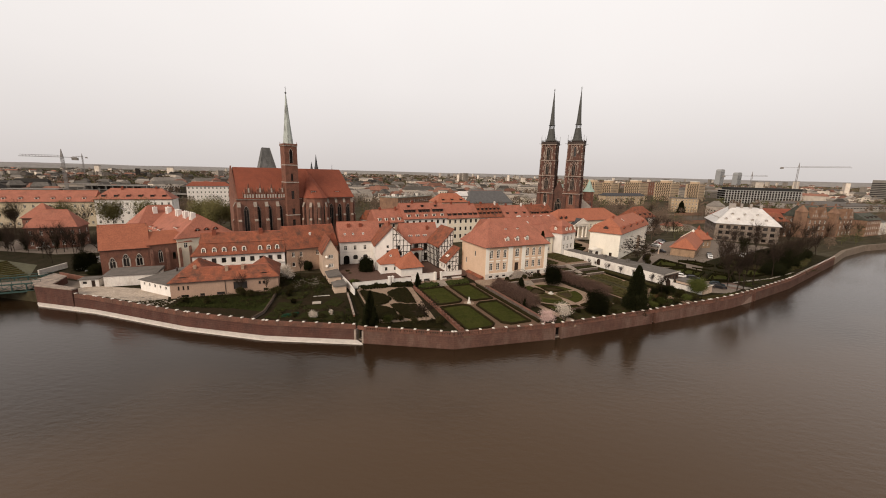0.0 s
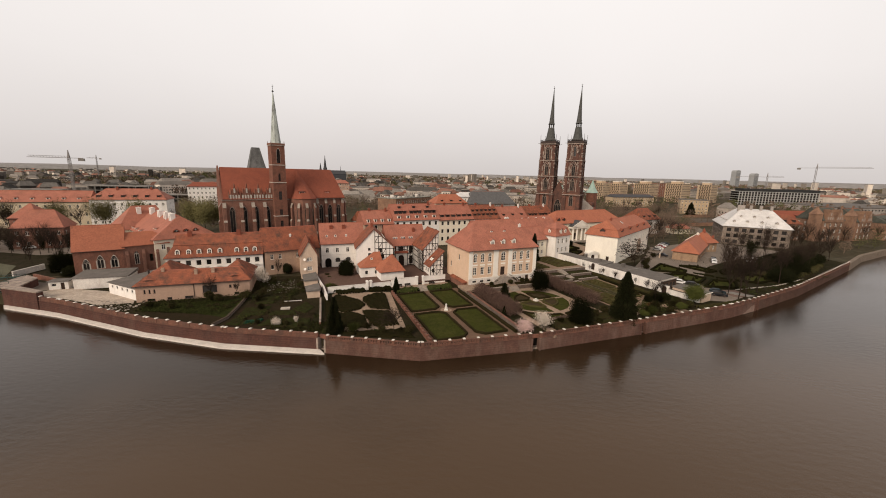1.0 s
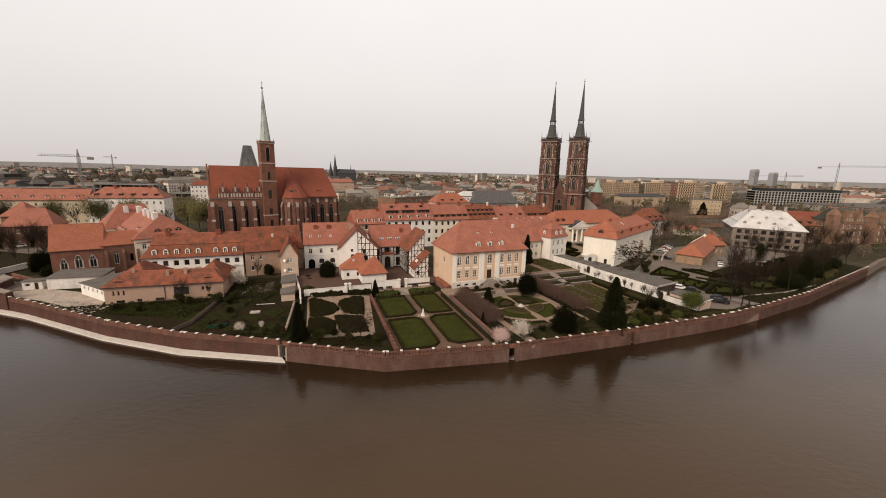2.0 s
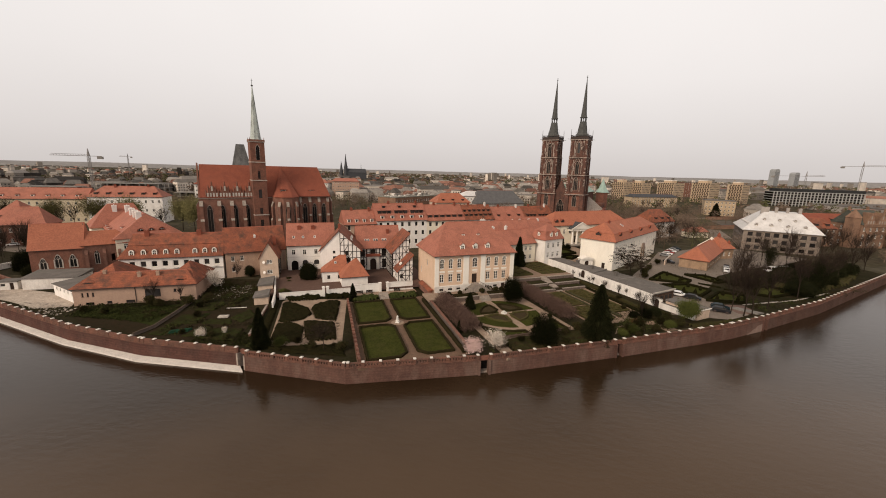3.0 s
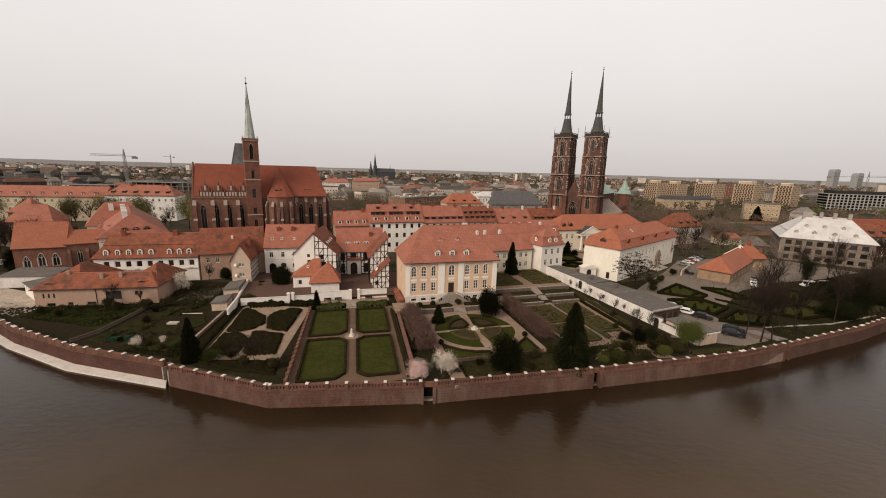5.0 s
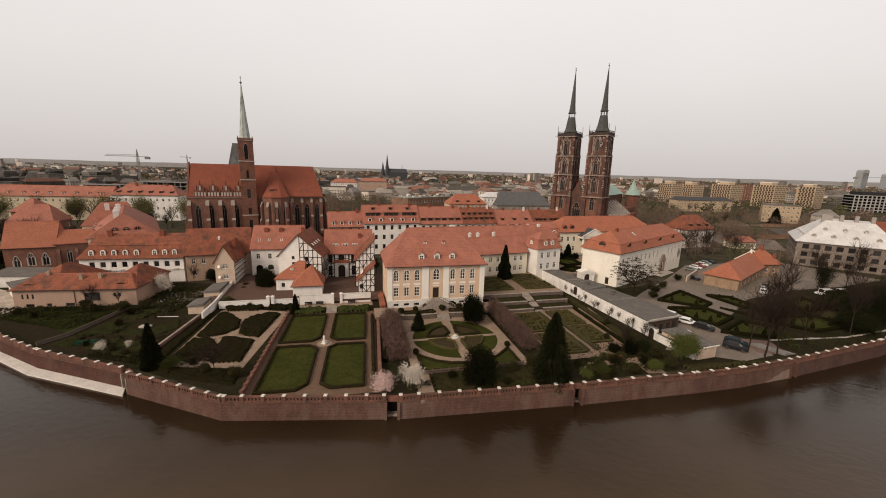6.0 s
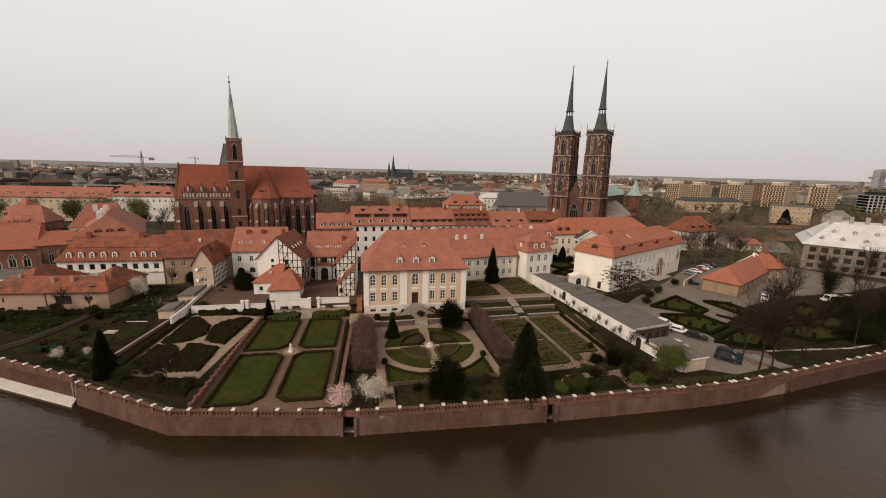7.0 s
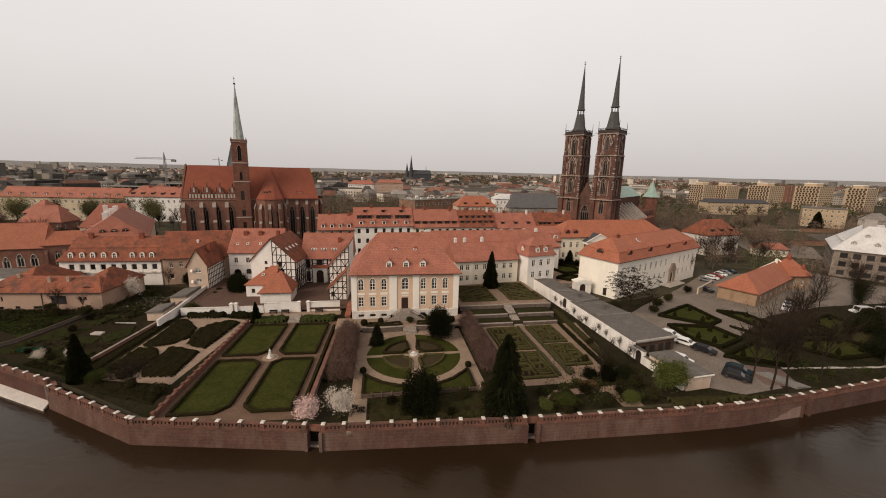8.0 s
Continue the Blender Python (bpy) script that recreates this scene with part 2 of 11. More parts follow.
def glass_mat(name, col, rough):
    m = bpy.data.materials.new(name)
    m.use_nodes = True
    b = m.node_tree.nodes["Principled BSDF"]
    b.inputs["Base Color"].default_value = (*col, 1)
    b.inputs["Roughness"].default_value = rough
    b.inputs["Specular IOR Level"].default_value = 0.35 if rough < 0.3 else 0.15
    oi = m.node_tree.nodes.new("ShaderNodeObjectInfo")
    rr = m.node_tree.nodes.new("ShaderNodeMapRange")
    rr.inputs["To Min"].default_value, rr.inputs["To Max"].default_value = 0.4, 2.2
    mm = m.node_tree.nodes.new("ShaderNodeMix")
    mm.data_type, mm.blend_type = "RGBA", "MULTIPLY"
    mm.inputs["Factor"].default_value = 1.0
    mm.inputs["A"].default_value = (*col, 1)
    m.node_tree.links.new(oi.outputs["Random"], rr.inputs["Value"])
    m.node_tree.links.new(rr.outputs[0], mm.inputs["B"])
    m.node_tree.links.new(mm.outputs["Result"], b.inputs["Base Color"])
    return m


GLASS = glass_mat("window_glass", (0.020, 0.018, 0.017), 0.12)
LEADED = glass_mat("leaded_church_glass", (0.012, 0.010, 0.009), 0.55)

# river: brown water with small wind ripples
WATER = bpy.data.materials.new("river_water")
WATER.use_nodes = True
wt = WATER.node_tree
wb = wt.nodes["Principled BSDF"]
wb.inputs["Roughness"].default_value, wb.inputs["IOR"].default_value = 0.16, 1.33
wb.inputs["Specular Tint"].default_value = (1.0, 0.80, 0.62, 1)
wgeo = wt.nodes.new("ShaderNodeNewGeometry")
wn1 = wt.nodes.new("ShaderNodeTexNoise")
wn1.inputs["Scale"].default_value, wn1.inputs["Detail"].default_value = 0.75, 6.0
wmap = wt.nodes.new("ShaderNodeMapping")
wmap.inputs["Scale"].default_value = (0.7, 1.4, 1.0)
wmap.inputs["Rotation"].default_value = (0, 0, 0.5)
wt.links.new(wgeo.outputs["Position"], wmap.inputs["Vector"])
wt.links.new(wmap.outputs[0], wn1.inputs["Vector"])
wn2 = wt.nodes.new("ShaderNodeTexNoise")
wn2.inputs["Scale"].default_value, wn2.inputs["Detail"].default_value = 0.035, 4.0
wt.links.new(wgeo.outputs["Position"], wn2.inputs["Vector"])
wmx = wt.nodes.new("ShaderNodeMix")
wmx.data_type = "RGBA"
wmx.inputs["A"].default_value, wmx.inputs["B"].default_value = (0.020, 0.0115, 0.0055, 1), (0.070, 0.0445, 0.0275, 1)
# base colour darkened towards the bank to imitate its dark reflection, lighter midstream
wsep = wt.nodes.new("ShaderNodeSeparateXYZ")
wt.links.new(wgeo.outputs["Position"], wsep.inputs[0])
wbank_dark = wt.nodes.new("ShaderNodeMapRange")
wbank_dark.interpolation_type = "SMOOTHSTEP"
wbank_dark.inputs["From Min"].default_value, wbank_dark.inputs["From Max"].default_value = 84.0, 46.0
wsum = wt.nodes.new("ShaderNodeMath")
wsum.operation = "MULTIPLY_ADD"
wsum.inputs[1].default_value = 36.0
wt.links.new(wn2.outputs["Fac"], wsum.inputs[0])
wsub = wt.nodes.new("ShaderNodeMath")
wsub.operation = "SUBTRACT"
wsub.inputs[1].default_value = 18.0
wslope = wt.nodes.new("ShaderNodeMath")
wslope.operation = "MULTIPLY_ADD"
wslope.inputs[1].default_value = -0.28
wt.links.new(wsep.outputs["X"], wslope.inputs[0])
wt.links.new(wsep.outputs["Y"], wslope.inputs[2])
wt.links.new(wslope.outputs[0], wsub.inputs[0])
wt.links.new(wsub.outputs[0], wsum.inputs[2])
wt.links.new(wsum.outputs[0], wbank_dark.inputs["Value"])
wt.links.new(wbank_dark.outputs[0], wmx.inputs["Factor"])
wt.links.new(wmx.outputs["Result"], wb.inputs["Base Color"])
wst = wt.nodes.new("ShaderNodeMapRange")
wst.inputs["From Min"].default_value, wst.inputs["From Max"].default_value = 0.35, 0.65
wst.inputs["To Min"].default_value, wst.inputs["To Max"].default_value = 0.06, 0.24
wt.links.new(wn2.outputs["Fac"], wst.inputs["Value"])
wbp = wt.nodes.new("ShaderNodeBump")
wbp.inputs["Distance"].default_value = 0.3
wt.links.new(wst.outputs[0], wbp.inputs["Strength"])
wt.links.new(wn1.outputs["Fac"], wbp.inputs["Height"])
wt.links.new(wbp.outputs[0], wb.inputs["Normal"])


# ---- mesh tools ----
def part(name, bm, material, parent=None, label="", at=None, smooth=False):
    """Link a bmesh as one mesh object, under a thing or a part."""
    me = bm
    if isinstance(bm, bmesh.types.BMesh):
        me = bpy.data.meshes.new(name)
        bm.to_mesh(me)
        bm.free()
        for mm_ in (material if isinstance(material, (list, tuple)) else [material]):
            me.materials.append(mm_)
        if smooth:
            me.polygons.foreach_set("use_smooth", [True] * len(me.polygons))
    ob = new(name, me)
    if parent is not None:
        ob.parent = parent
    if at is not None:
        ob.matrix_local = at
    if label:
        ob["label"] = label
    return ob


def mesh_of(name, verts, faces, material, smooth=False):
    me = bpy.data.meshes.new(name)
    me.from_pydata(verts, [], faces)
    me.materials.append(material)
    if smooth:
        me.polygons.foreach_set("use_smooth", [True] * len(me.polygons))
    me.update()
    return me


def thing(name, x, y, z, turn, label, category, group="", kind=""):
    e = new(name)
    e.empty_display_size = 0.5
    e.matrix_world = pose(x, y, z, 0, 0, turn)
    return tagged(e, label, category, group, kind)


def quad(bm, *pts, mi=0):
    f = bm.faces.new([bm.verts.new(p) for p in pts])
    f.material_index = mi
    return f


def box(bm, x0, y0, z0, x1, y1, z1, mi=0):
    v = [bm.verts.new(p) for p in ((x0, y0, z0), (x1, y0, z0), (x1, y1, z0), (x0, y1, z0), (x0, y0, z1), (x1, y0, z1), (x1, y1, z1), (x0, y1, z1))]
    for q in ((3, 2, 1, 0), (4, 5, 6, 7), (0, 1, 5, 4), (1, 2, 6, 5), (2, 3, 7, 6), (3, 0, 4, 7)):
        bm.faces.new([v[i] for i in q]).material_index = mi


def slab(bm, pts, z0, z1, mi=0):
    """An upright prism over a plan outline (counter-clockwise)."""
    a = [bm.verts.new((x, y, z0)) for x, y in pts]
    b = [bm.verts.new((x, y, z1)) for x, y in pts]
    n = len(pts)
    bm.faces.new(b).material_index = mi
    bm.faces.new(a[::-1]).material_index = mi
    for i in range(n):
        bm.faces.new((a[i], a[(i + 1) % n], b[(i + 1) % n], b[i])).material_index = mi


def loft(bm, rings, close_bottom=True, close_top=True, mi=0):
    """Skin rings of equal point count, given from bottom to top, counter-clockwise."""
    vs = [[bm.verts.new(p) for p in r] for r in rings]
    n = len(vs[0])
    for a, b in zip(vs, vs[1:]):
        for i in range(n):
            bm.faces.new((a[i], a[(i + 1) % n], b[(i + 1) % n], b[i])).material_index = mi
    if close_bottom:
        bm.faces.new(vs[0][::-1]).material_index = mi
    if close_top:
        bm.faces.new(vs[-1]).material_index = mi


def rect(x0, y0, x1, y1, z):
    return [(x0, y0, z), (x1, y0, z), (x1, y1, z), (x0, y1, z)]


def circle(cx, cy, r, z, n=8, turn=0.0):
    return [(cx + r * math.cos(turn + math.tau * i / n), cy + r * math.sin(turn + math.tau * i / n), z) for i in range(n)]


def fix(bm):
    bmesh.ops.remove_doubles(bm, verts=bm.verts, dist=0.001)
    bmesh.ops.recalc_face_normals(bm, faces=bm.faces)
    return bm


# the walls of a house, with openings that go in to their panes
FACES = {"f": ((0, 0), (1, 0)), "r": ((1, 0), (0, 1)), "b": ((1, 1), (-1, 0)), "l": ((0, 1), (0, -1))}


def face_frame(face, L, D):
    (ox, oy), (ux, uy) = FACES[face]
    return Vector((ox * L, oy * D, 0)), Vector((ux, uy, 0)), Vector((uy, -ux, 0)), (L if uy == 0 else D)


def wall_face(bm, o, u, nrm, W, h, holes, depth=0.22, mi=0):
    xs = sorted({0.0, W, *(round(a, 3) for q in holes for a in (q[0], q[2]))})
    zs = sorted({0.0, h, *(round(a, 3) for q in holes for a in (q[1], q[3]))})

    def P(x, z, d=0.0):
        return o + u * x - nrm * d + Vector((0, 0, z))

    for xa, xb in zip(xs, xs[1:]):
        for za, zb in zip(zs, zs[1:]):
            cx, cz = (xa + xb) / 2, (za + zb) / 2
            if any(q[0] < cx < q[2] and q[1] < cz < q[3] for q in holes):
                continue
            quad(bm, P(xa, za), P(xb, za), P(xb, zb), P(xa, zb), mi=mi)
    for q in holes:
        x0, z0, x1, z1 = q[:4]
        head = q[4] if len(q) > 4 else ""
        c = [(x0, z0), (x1, z0), (x1, z1), (x0, z1)]
        for (ax, az), (bx, bz) in zip(c, c[1:] + c[:1]):
            quad(bm, P(ax, az), P(ax, az, depth), P(bx, bz, depth), P(bx, bz), mi=mi)
        if head:
            r = (x1 - x0) / 2
            rise = r if head == "round" else r * 1.7
            pts = []
            for i in range(9):
                s = i / 8
                if head == "round":
                    a = math.pi * (1 - s)
                    pts.append((x0 + r + r * math.cos(a), z1 - rise + rise * math.sin(a)))
                else:
                    pts.append((x0 + 2 * r * s, z1 - rise + rise * (1 - abs(2 * s - 1) ** 2.0)))
            for k, (cx, side) in enumerate(((x0, pts[:5]), (x1, pts[4:]))):
                for p, q2 in zip(side, side[1:]):
                    quad(bm, P(cx, z1), P(*p), P(*q2), mi=mi)
                    quad(bm, P(*p), P(*p, depth), P(*q2, depth), P(*q2), mi=mi)


WIN = {}


def window_mesh(w, h, style, fm):
    """Frame and pane for an opening w by h; styles: cross, sash, arch, plain, roof, tracery."""
    key = (round(w, 2), round(h, 2), style, fm.name)
    if key in WIN:
        return WIN[key]
    bm = bmesh.new()
    t, d = ((0.11 if w > 1.1 else 0.075), 0.09) if style != "tracery" else (0.13, 0.15)
    box(bm, 0, -d, 0, t, 0, h)
    box(bm, w - t, -d, 0, w, 0, h)
    box(bm, t, -d, 0, w - t, 0, t)
    box(bm, t, -d, h - t, w - t, 0, h)
    if style in ("cross", "arch", "sash"):
        box(bm, w / 2 - t * 0.53, -d, t, w / 2 + t * 0.53, 0, h - t)
        rows = {"cross": (0.66,), "sash": (0.35, 0.68), "arch": (0.3, 0.58)}[style]
        for q in rows:
            box(bm, t, -d + 0.01, h * q - t * 0.4, w - t, 0, h * q + t * 0.4)
        if style == "arch":
            for sx in (-1, 1):
                quad(bm, (w / 2, -d, h * 0.6), (w / 2 + 0.07, -d, h * 0.6), (w / 2 + sx * w * 0.36 + 0.07, -d, h - t), (w / 2 + sx * w * 0.36, -d, h - t))
    if style == "tracery":
        k = max(2, round(w / 0.9))
        for i in range(1, k):
            box(bm, w * i / k - 0.05, -d, t, w * i / k + 0.05, 0, h - 0.25 * w)
        for i in range(k):
            for sx in (0, 1):
                x0 = w * (i + sx) / k
                x1 = w * (i + 0.5) / k
                z0, z1 = h - w * 0.95, h - w * 0.62
                loft(bm, [[(x0 - 0.06, -d, z0), (x0 + 0.06, -d, z0), (x0 + 0.06, 0, z0), (x0 - 0.06, 0, z0)], [(x1 - 0.06, -d, z1), (x1 + 0.06, -d, z1), (x1 + 0.06, 0, z1), (x1 - 0.06, 0, z1)]])
        ring = [Vector((w / 2 + 0.3 * w * math.cos(math.tau * i / 12), 0, h - w * 0.48 + 0.22 * w * math.sin(math.tau * i / 12))) for i in range(12)]
        for p, q in zip(ring, ring[1:] + ring[:1]):
            quad(bm, (p.x, -d, p.z), (q.x, -d, q.z), (q.x * 0.85 + w * 0.075, -d, q.z), (p.x * 0.85 + w * 0.075, -d, p.z))
    if style != "tracery":
        box(bm, -0.08, -d - 0.16, -0.09, w + 0.08, 0, 0.0)
    bmesh.ops.remove_doubles(bm, verts=bm.verts, dist=0.001)
    me = bpy.data.meshes.new("window")
    bm.to_mesh(me)
    bm.free()
    me.materials.append(fm)
    bm = bmesh.new()
    box(bm, 0.02, -0.03, 0.02, w - 0.02, 0.0, h - 0.02)
    mp = bpy.data.meshes.new("pane")
    bm.to_mesh(mp)
    bm.free()
    mp.materials.append(LEADED if style == "tracery" else GLASS)
    WIN[key] = (me, mp)
    return WIN[key]


def put_windows(parent, o, u, nrm, holes, depth=0.22, fm=None, z0=0.0):
    for q in holes:
        style = q[5] if len(q) > 5 else "cross"
        if style == "none":
            continue
        turn = math.degrees(math.atan2(u.y, u.x))
        p = o + u * q[0] - nrm * (depth - 0.02) + Vector((0, 0, q[1] + z0))
        if style == "door":
            bm = bmesh.new()
            w, h = q[2] - q[0], q[3] - q[1]
            box(bm, 0, -0.08, 0, w, 0, h)
            leaf = part("door", bm, DOORM, parent, "dark panelled wooden door", at=pose(*p, 0, 0, turn))
            for i in range(2):
                for k in range(3):
                    bm = bmesh.new()
                    box(bm, w * (0.08 + 0.48 * i), -0.12, h * (0.06 + 0.31 * k), w * (0.44 + 0.48 * i), -0.082, h * (0.31 + 0.31 * k))
                    part("panel", bm, DOORM, leaf)
            continue
        me, mp = window_mesh(q[2] - q[0], q[3] - q[1], style, fm or FRAME)
        w = part("window", me, None, parent, at=pose(*p, 0, 0, turn))
        part("pane", mp, None, w)


def row(n, x0, x1, w, z0, z1, head="", style="cross"):
    """n openings spread evenly from x0 to x1 (their outer edges)."""
    step = (x1 - x0 - w) / max(1, n - 1)
    return [(x0 + i * step, z0, x0 + i * step + w, z1, head, style) for i in range(n)]


def house_walls(parent, L, D, h, holes, material, fm=None, name="wall", base=0.0, depth=0.22):
    base = base - max(0.0, parent.matrix_world.translation.z - 3.0) - 0.05
    bm = bmesh.new()
    for face in "frbl":
        o, u, nrm, W = face_frame(face, L, D)
        o = o + Vector((0, 0, base))
        wall_face(bm, o, u, nrm, W, h - base, [(q[0], q[1] - base, q[2], q[3] - base, *q[4:]) for q in holes.get(face, [])], depth)
    part(name, fix(bm), material, parent)
    for face, qs in holes.items():
        o, u, nrm, W = face_frame(face, L, D)
        put_windows(parent, o, u, nrm, qs, depth, fm)


def roof_hip(parent, L, D, h, ridge, rx0, rx1, material, over=0.5, kink=None, y_ridge=None, label=""):
    """A roof over L by D from eaves at h to a ridge line between rx0 and rx1; kink: (inset, height) of a mansard's break."""
    bm = bmesh.new()
    yr = D / 2 if y_ridge is None else y_ridge
    ov0 = over if rx0 > 0.01 else 0.25
    ov1 = over if rx1 < L - 0.01 else 0.25
    e = (-ov0, -over, L + ov1, D + over)
    rings = [rect(*e, h - 0.22), rect(*e, h)]
    if kink:
        k, kz = kink
        kx0, kx1 = (k if rx0 > 0.01 else -ov0), (L - k if rx1 < L - 0.01 else L + ov1)
        rings.append(rect(kx0, k, kx1, D - k, kz))
        rings.append(rect(kx0 - (0.15 if rx0 > 0.01 else 0), k - 0.15, kx1 + (0.15 if rx1 < L - 0.01 else 0), D - k + 0.15, kz + 0.08))
    a = -ov0 if rx0 <= 0.01 else rx0
    b = L + ov1 if rx1 >= L - 0.01 else rx1
    rings.append([(a, yr - 0.05, ridge), (b, yr - 0.05, ridge), (b, yr + 0.05, ridge), (a, yr + 0.05, ridge)])
    loft(bm, rings)
    r = part("roof", fix(bm), material, parent, label)
    bm = bmesh.new()
    n = max(2, int((b - a) / 0.8))
    for i in range(n):
        x0, x1 = a + (b - a) * i / n, a + (b - a) * (i + 1) / n
        loft(bm, [[(x0, yr - 0.16, ridge - 0.06), (x0, yr, ridge + 0.12), (x0, yr + 0.16, ridge - 0.06)], [(x1, yr - 0.16, ridge - 0.08), (x1, yr, ridge + 0.09), (x1, yr + 0.16, ridge - 0.08)]])
    part("ridge_cap", bm, RIDGE, r)["kind"] = "stuff"
    bm = bmesh.new()
    box(bm, e[0], e[1] - 0.12, h - 0.2, e[2], e[1], h - 0.07)
    part("gutter", bm, FRAME_DARK, r)
    return r


def gable_fill(parent, L, D, h, ridge, material, ends="lr", y_ridge=None, name="gable"):
    yr = D / 2 if y_ridge is None else y_ridge
    for e in ends:
        x0, x1 = (0.0, 0.25) if e == "l" else (L - 0.25, L)
        bm = bmesh.new()
        loft(bm, [[(x0, 0, h - 0.05), (x0, D, h - 0.05), (x0, yr, ridge - 0.15)], [(x1, 0, h - 0.05), (x1, D, h - 0.05), (x1, yr, ridge - 0.15)]])
        part(name, fix(bm), material, parent)


def chimney(parent, x, y, z0, z1, w=0.7, d=0.7, material=None):
    bm = bmesh.new()
    box(bm, x - w / 2, y - d / 2, z0, x + w / 2, y + d / 2, z1)
    box(bm, x - w / 2 - 0.08, y - d / 2 - 0.08, z1 - 0.25, x + w / 2 + 0.08, y + d / 2 + 0.08, z1 - 0.08)
    for i in (-1, 1):
        loft(bm, [circle(x + i * w * 0.22, y, 0.13, z1, 6), circle(x + i * w * 0.22, y, 0.10, z1 + 0.3, 6)])
    return part("chimney", bm, material or WHITE_OLD, parent)


DORM = {}


def arched_dormer(parent, at, w, h, depth, wall, roof, key):
    """A round-headed dormer: a surround of masonry, a dark pane and a curved tiled back."""
    if key not in DORM:
        def arch(r, foot):
            top = h - w / 2
            return [(-r, foot)] + [(-r * math.cos(math.pi * i / 10), top + r * math.sin(math.pi * i / 10)) for i in range(11)] + [(r, foot)]

        outer, inner = arch(w / 2, 0.0), arch(w / 2 - 0.24, 0.24)
        bm = bmesh.new()
        for a, b, c, d in zip(outer, outer[1:] + outer[:1], inner[1:] + inner[:1], inner):
            loft(bm, [[(p[0], y, p[1]) for p in (a, b, c, d)] for y in (0.0, 0.3)])
        back = bmesh.new()
        loft(back, [[(x, y, z) for x, z in outer] for y in (0.3, depth)])
        pane = bmesh.new()
        loft(pane, [[(x, y, z) for x, z in inner] for y in (0.14, 0.2)])
        bars = bmesh.new()
        box(bars, -0.03, 0.09, 0.24, 0.03, 0.135, h - 0.24)
        box(bars, -w / 2 + 0.24, 0.09, h * 0.5, -0.03, 0.135, h * 0.5 + 0.06)
        box(bars, 0.03, 0.09, h * 0.5, w / 2 - 0.24, 0.135, h * 0.5 + 0.06)
        made = []
        for nm, b_, m_ in (("dormer", bm, wall), ("dormer_roof", back, roof), ("pane", pane, GLASS), ("window", bars, FRAME)):
            me = bpy.data.meshes.new(nm)
            fix(b_).to_mesh(me)
            b_.free()
            me.materials.append(m_)
            made.append((nm, me))
        DORM[key] = made
    d = part("dormer", DORM[key][0][1], None, parent, at=at)
    for nm, me in DORM[key][1:]:
        part(nm, me, None, d)
    return d


def dormer(parent, at, w=1.3, h=1.5, depth=2.2, kind="gable", wall=None, roof=None):
    """A roof dormer; its origin is the foot of its front, it runs back along y."""
    wall, roof = wall or TRIM, roof or ROOF
    key = (w, h, depth, kind, wall.name, roof.name)
    if kind == "arch":
        return arched_dormer(parent, at, w, h, depth, wall, roof, key)
    if key not in DORM:
        bm = bmesh.new()
        t = 0.2
        box(bm, -w / 2, 0, 0, -w / 2 + t, depth, h)
        box(bm, w / 2 - t, 0, 0, w / 2, depth, h)
        box(bm, -w / 2 + t, 0, 0, w / 2 - t, depth, 0.22)
        box(bm, -w / 2 + t, 0, h - 0.2, w / 2 - t, depth, h)
        if kind == "gable":
            loft(bm, [[(-w / 2, 0, h), (w / 2, 0, h), (0, 0, h + w * 0.42)], [(-w / 2, depth, h), (w / 2, depth, h), (0, depth, h + w * 0.42)]])
        a = bpy.data.meshes.new("dormer")
        fix(bm).to_mesh(a)
        bm.free()
        a.materials.append(wall)
        bm = bmesh.new()
        if kind == "gable":
            for s in (-1, 1):
                loft(bm, [[(s * (w / 2 + 0.18), -0.15, h - 0.1), (0, -0.15, h + w * 0.42 + 0.04), (0, -0.15, h + w * 0.42 + 0.14), (s * (w / 2 + 0.18), -0.15, h + 0.02)], [(s * (w / 2 + 0.18), depth, h - 0.1), (0, depth, h + w * 0.42 + 0.04), (0, depth, h + w * 0.42 + 0.14), (s * (w / 2 + 0.18), depth, h + 0.02)]])
        elif kind == "shed":
            loft(bm, [rect(-w / 2 - 0.15, -0.2, w / 2 + 0.15, depth + 0.6, h), [(-w / 2 - 0.15, -0.2, h + 0.1), (w / 2 + 0.15, -0.2, h + 0.1), (w / 2 + 0.15, depth + 0.6, h + 0.55), (-w / 2 - 0.15, depth + 0.6, h + 0.55)]])
        else:
            ring = [(w / 2 * 1.1 * math.cos(math.pi * i / 8), h - 0.1 + w * 0.42 * math.sin(math.pi * i / 8)) for i in range(9)]
            ring = [(x, z) for x, z in ring]
            loft(bm, [[(x, -0.12, z) for x, z in ring], [(x, depth, z) for x, z in ring]])
        b = bpy.data.meshes.new("dormer_roof")
        fix(bm).to_mesh(b)
        bm.free()
        b.materials.append(roof)
        DORM[key] = (a, b)
    a, b = DORM[key]
    d = part("dormer", a, None, parent, at=at)
    part("dormer_roof", b, None, d)
    me, mp = window_mesh(w - 0.4, h - 0.42, "plain" if kind != "gable" else "cross", FRAME_DARK if wall is FRAME_DARK else FRAME)
    bmw = part("window", me, None, d, at=pose(-w / 2 + 0.2, 0.14, 0.22))
    pane = bpy.data.objects.new("pane", mp)
    scene.collection.objects.link(pane)
    pane.parent = d
    pane.matrix_local = pose(-w / 2 + 0.2, 0.14, 0.22)
    return d


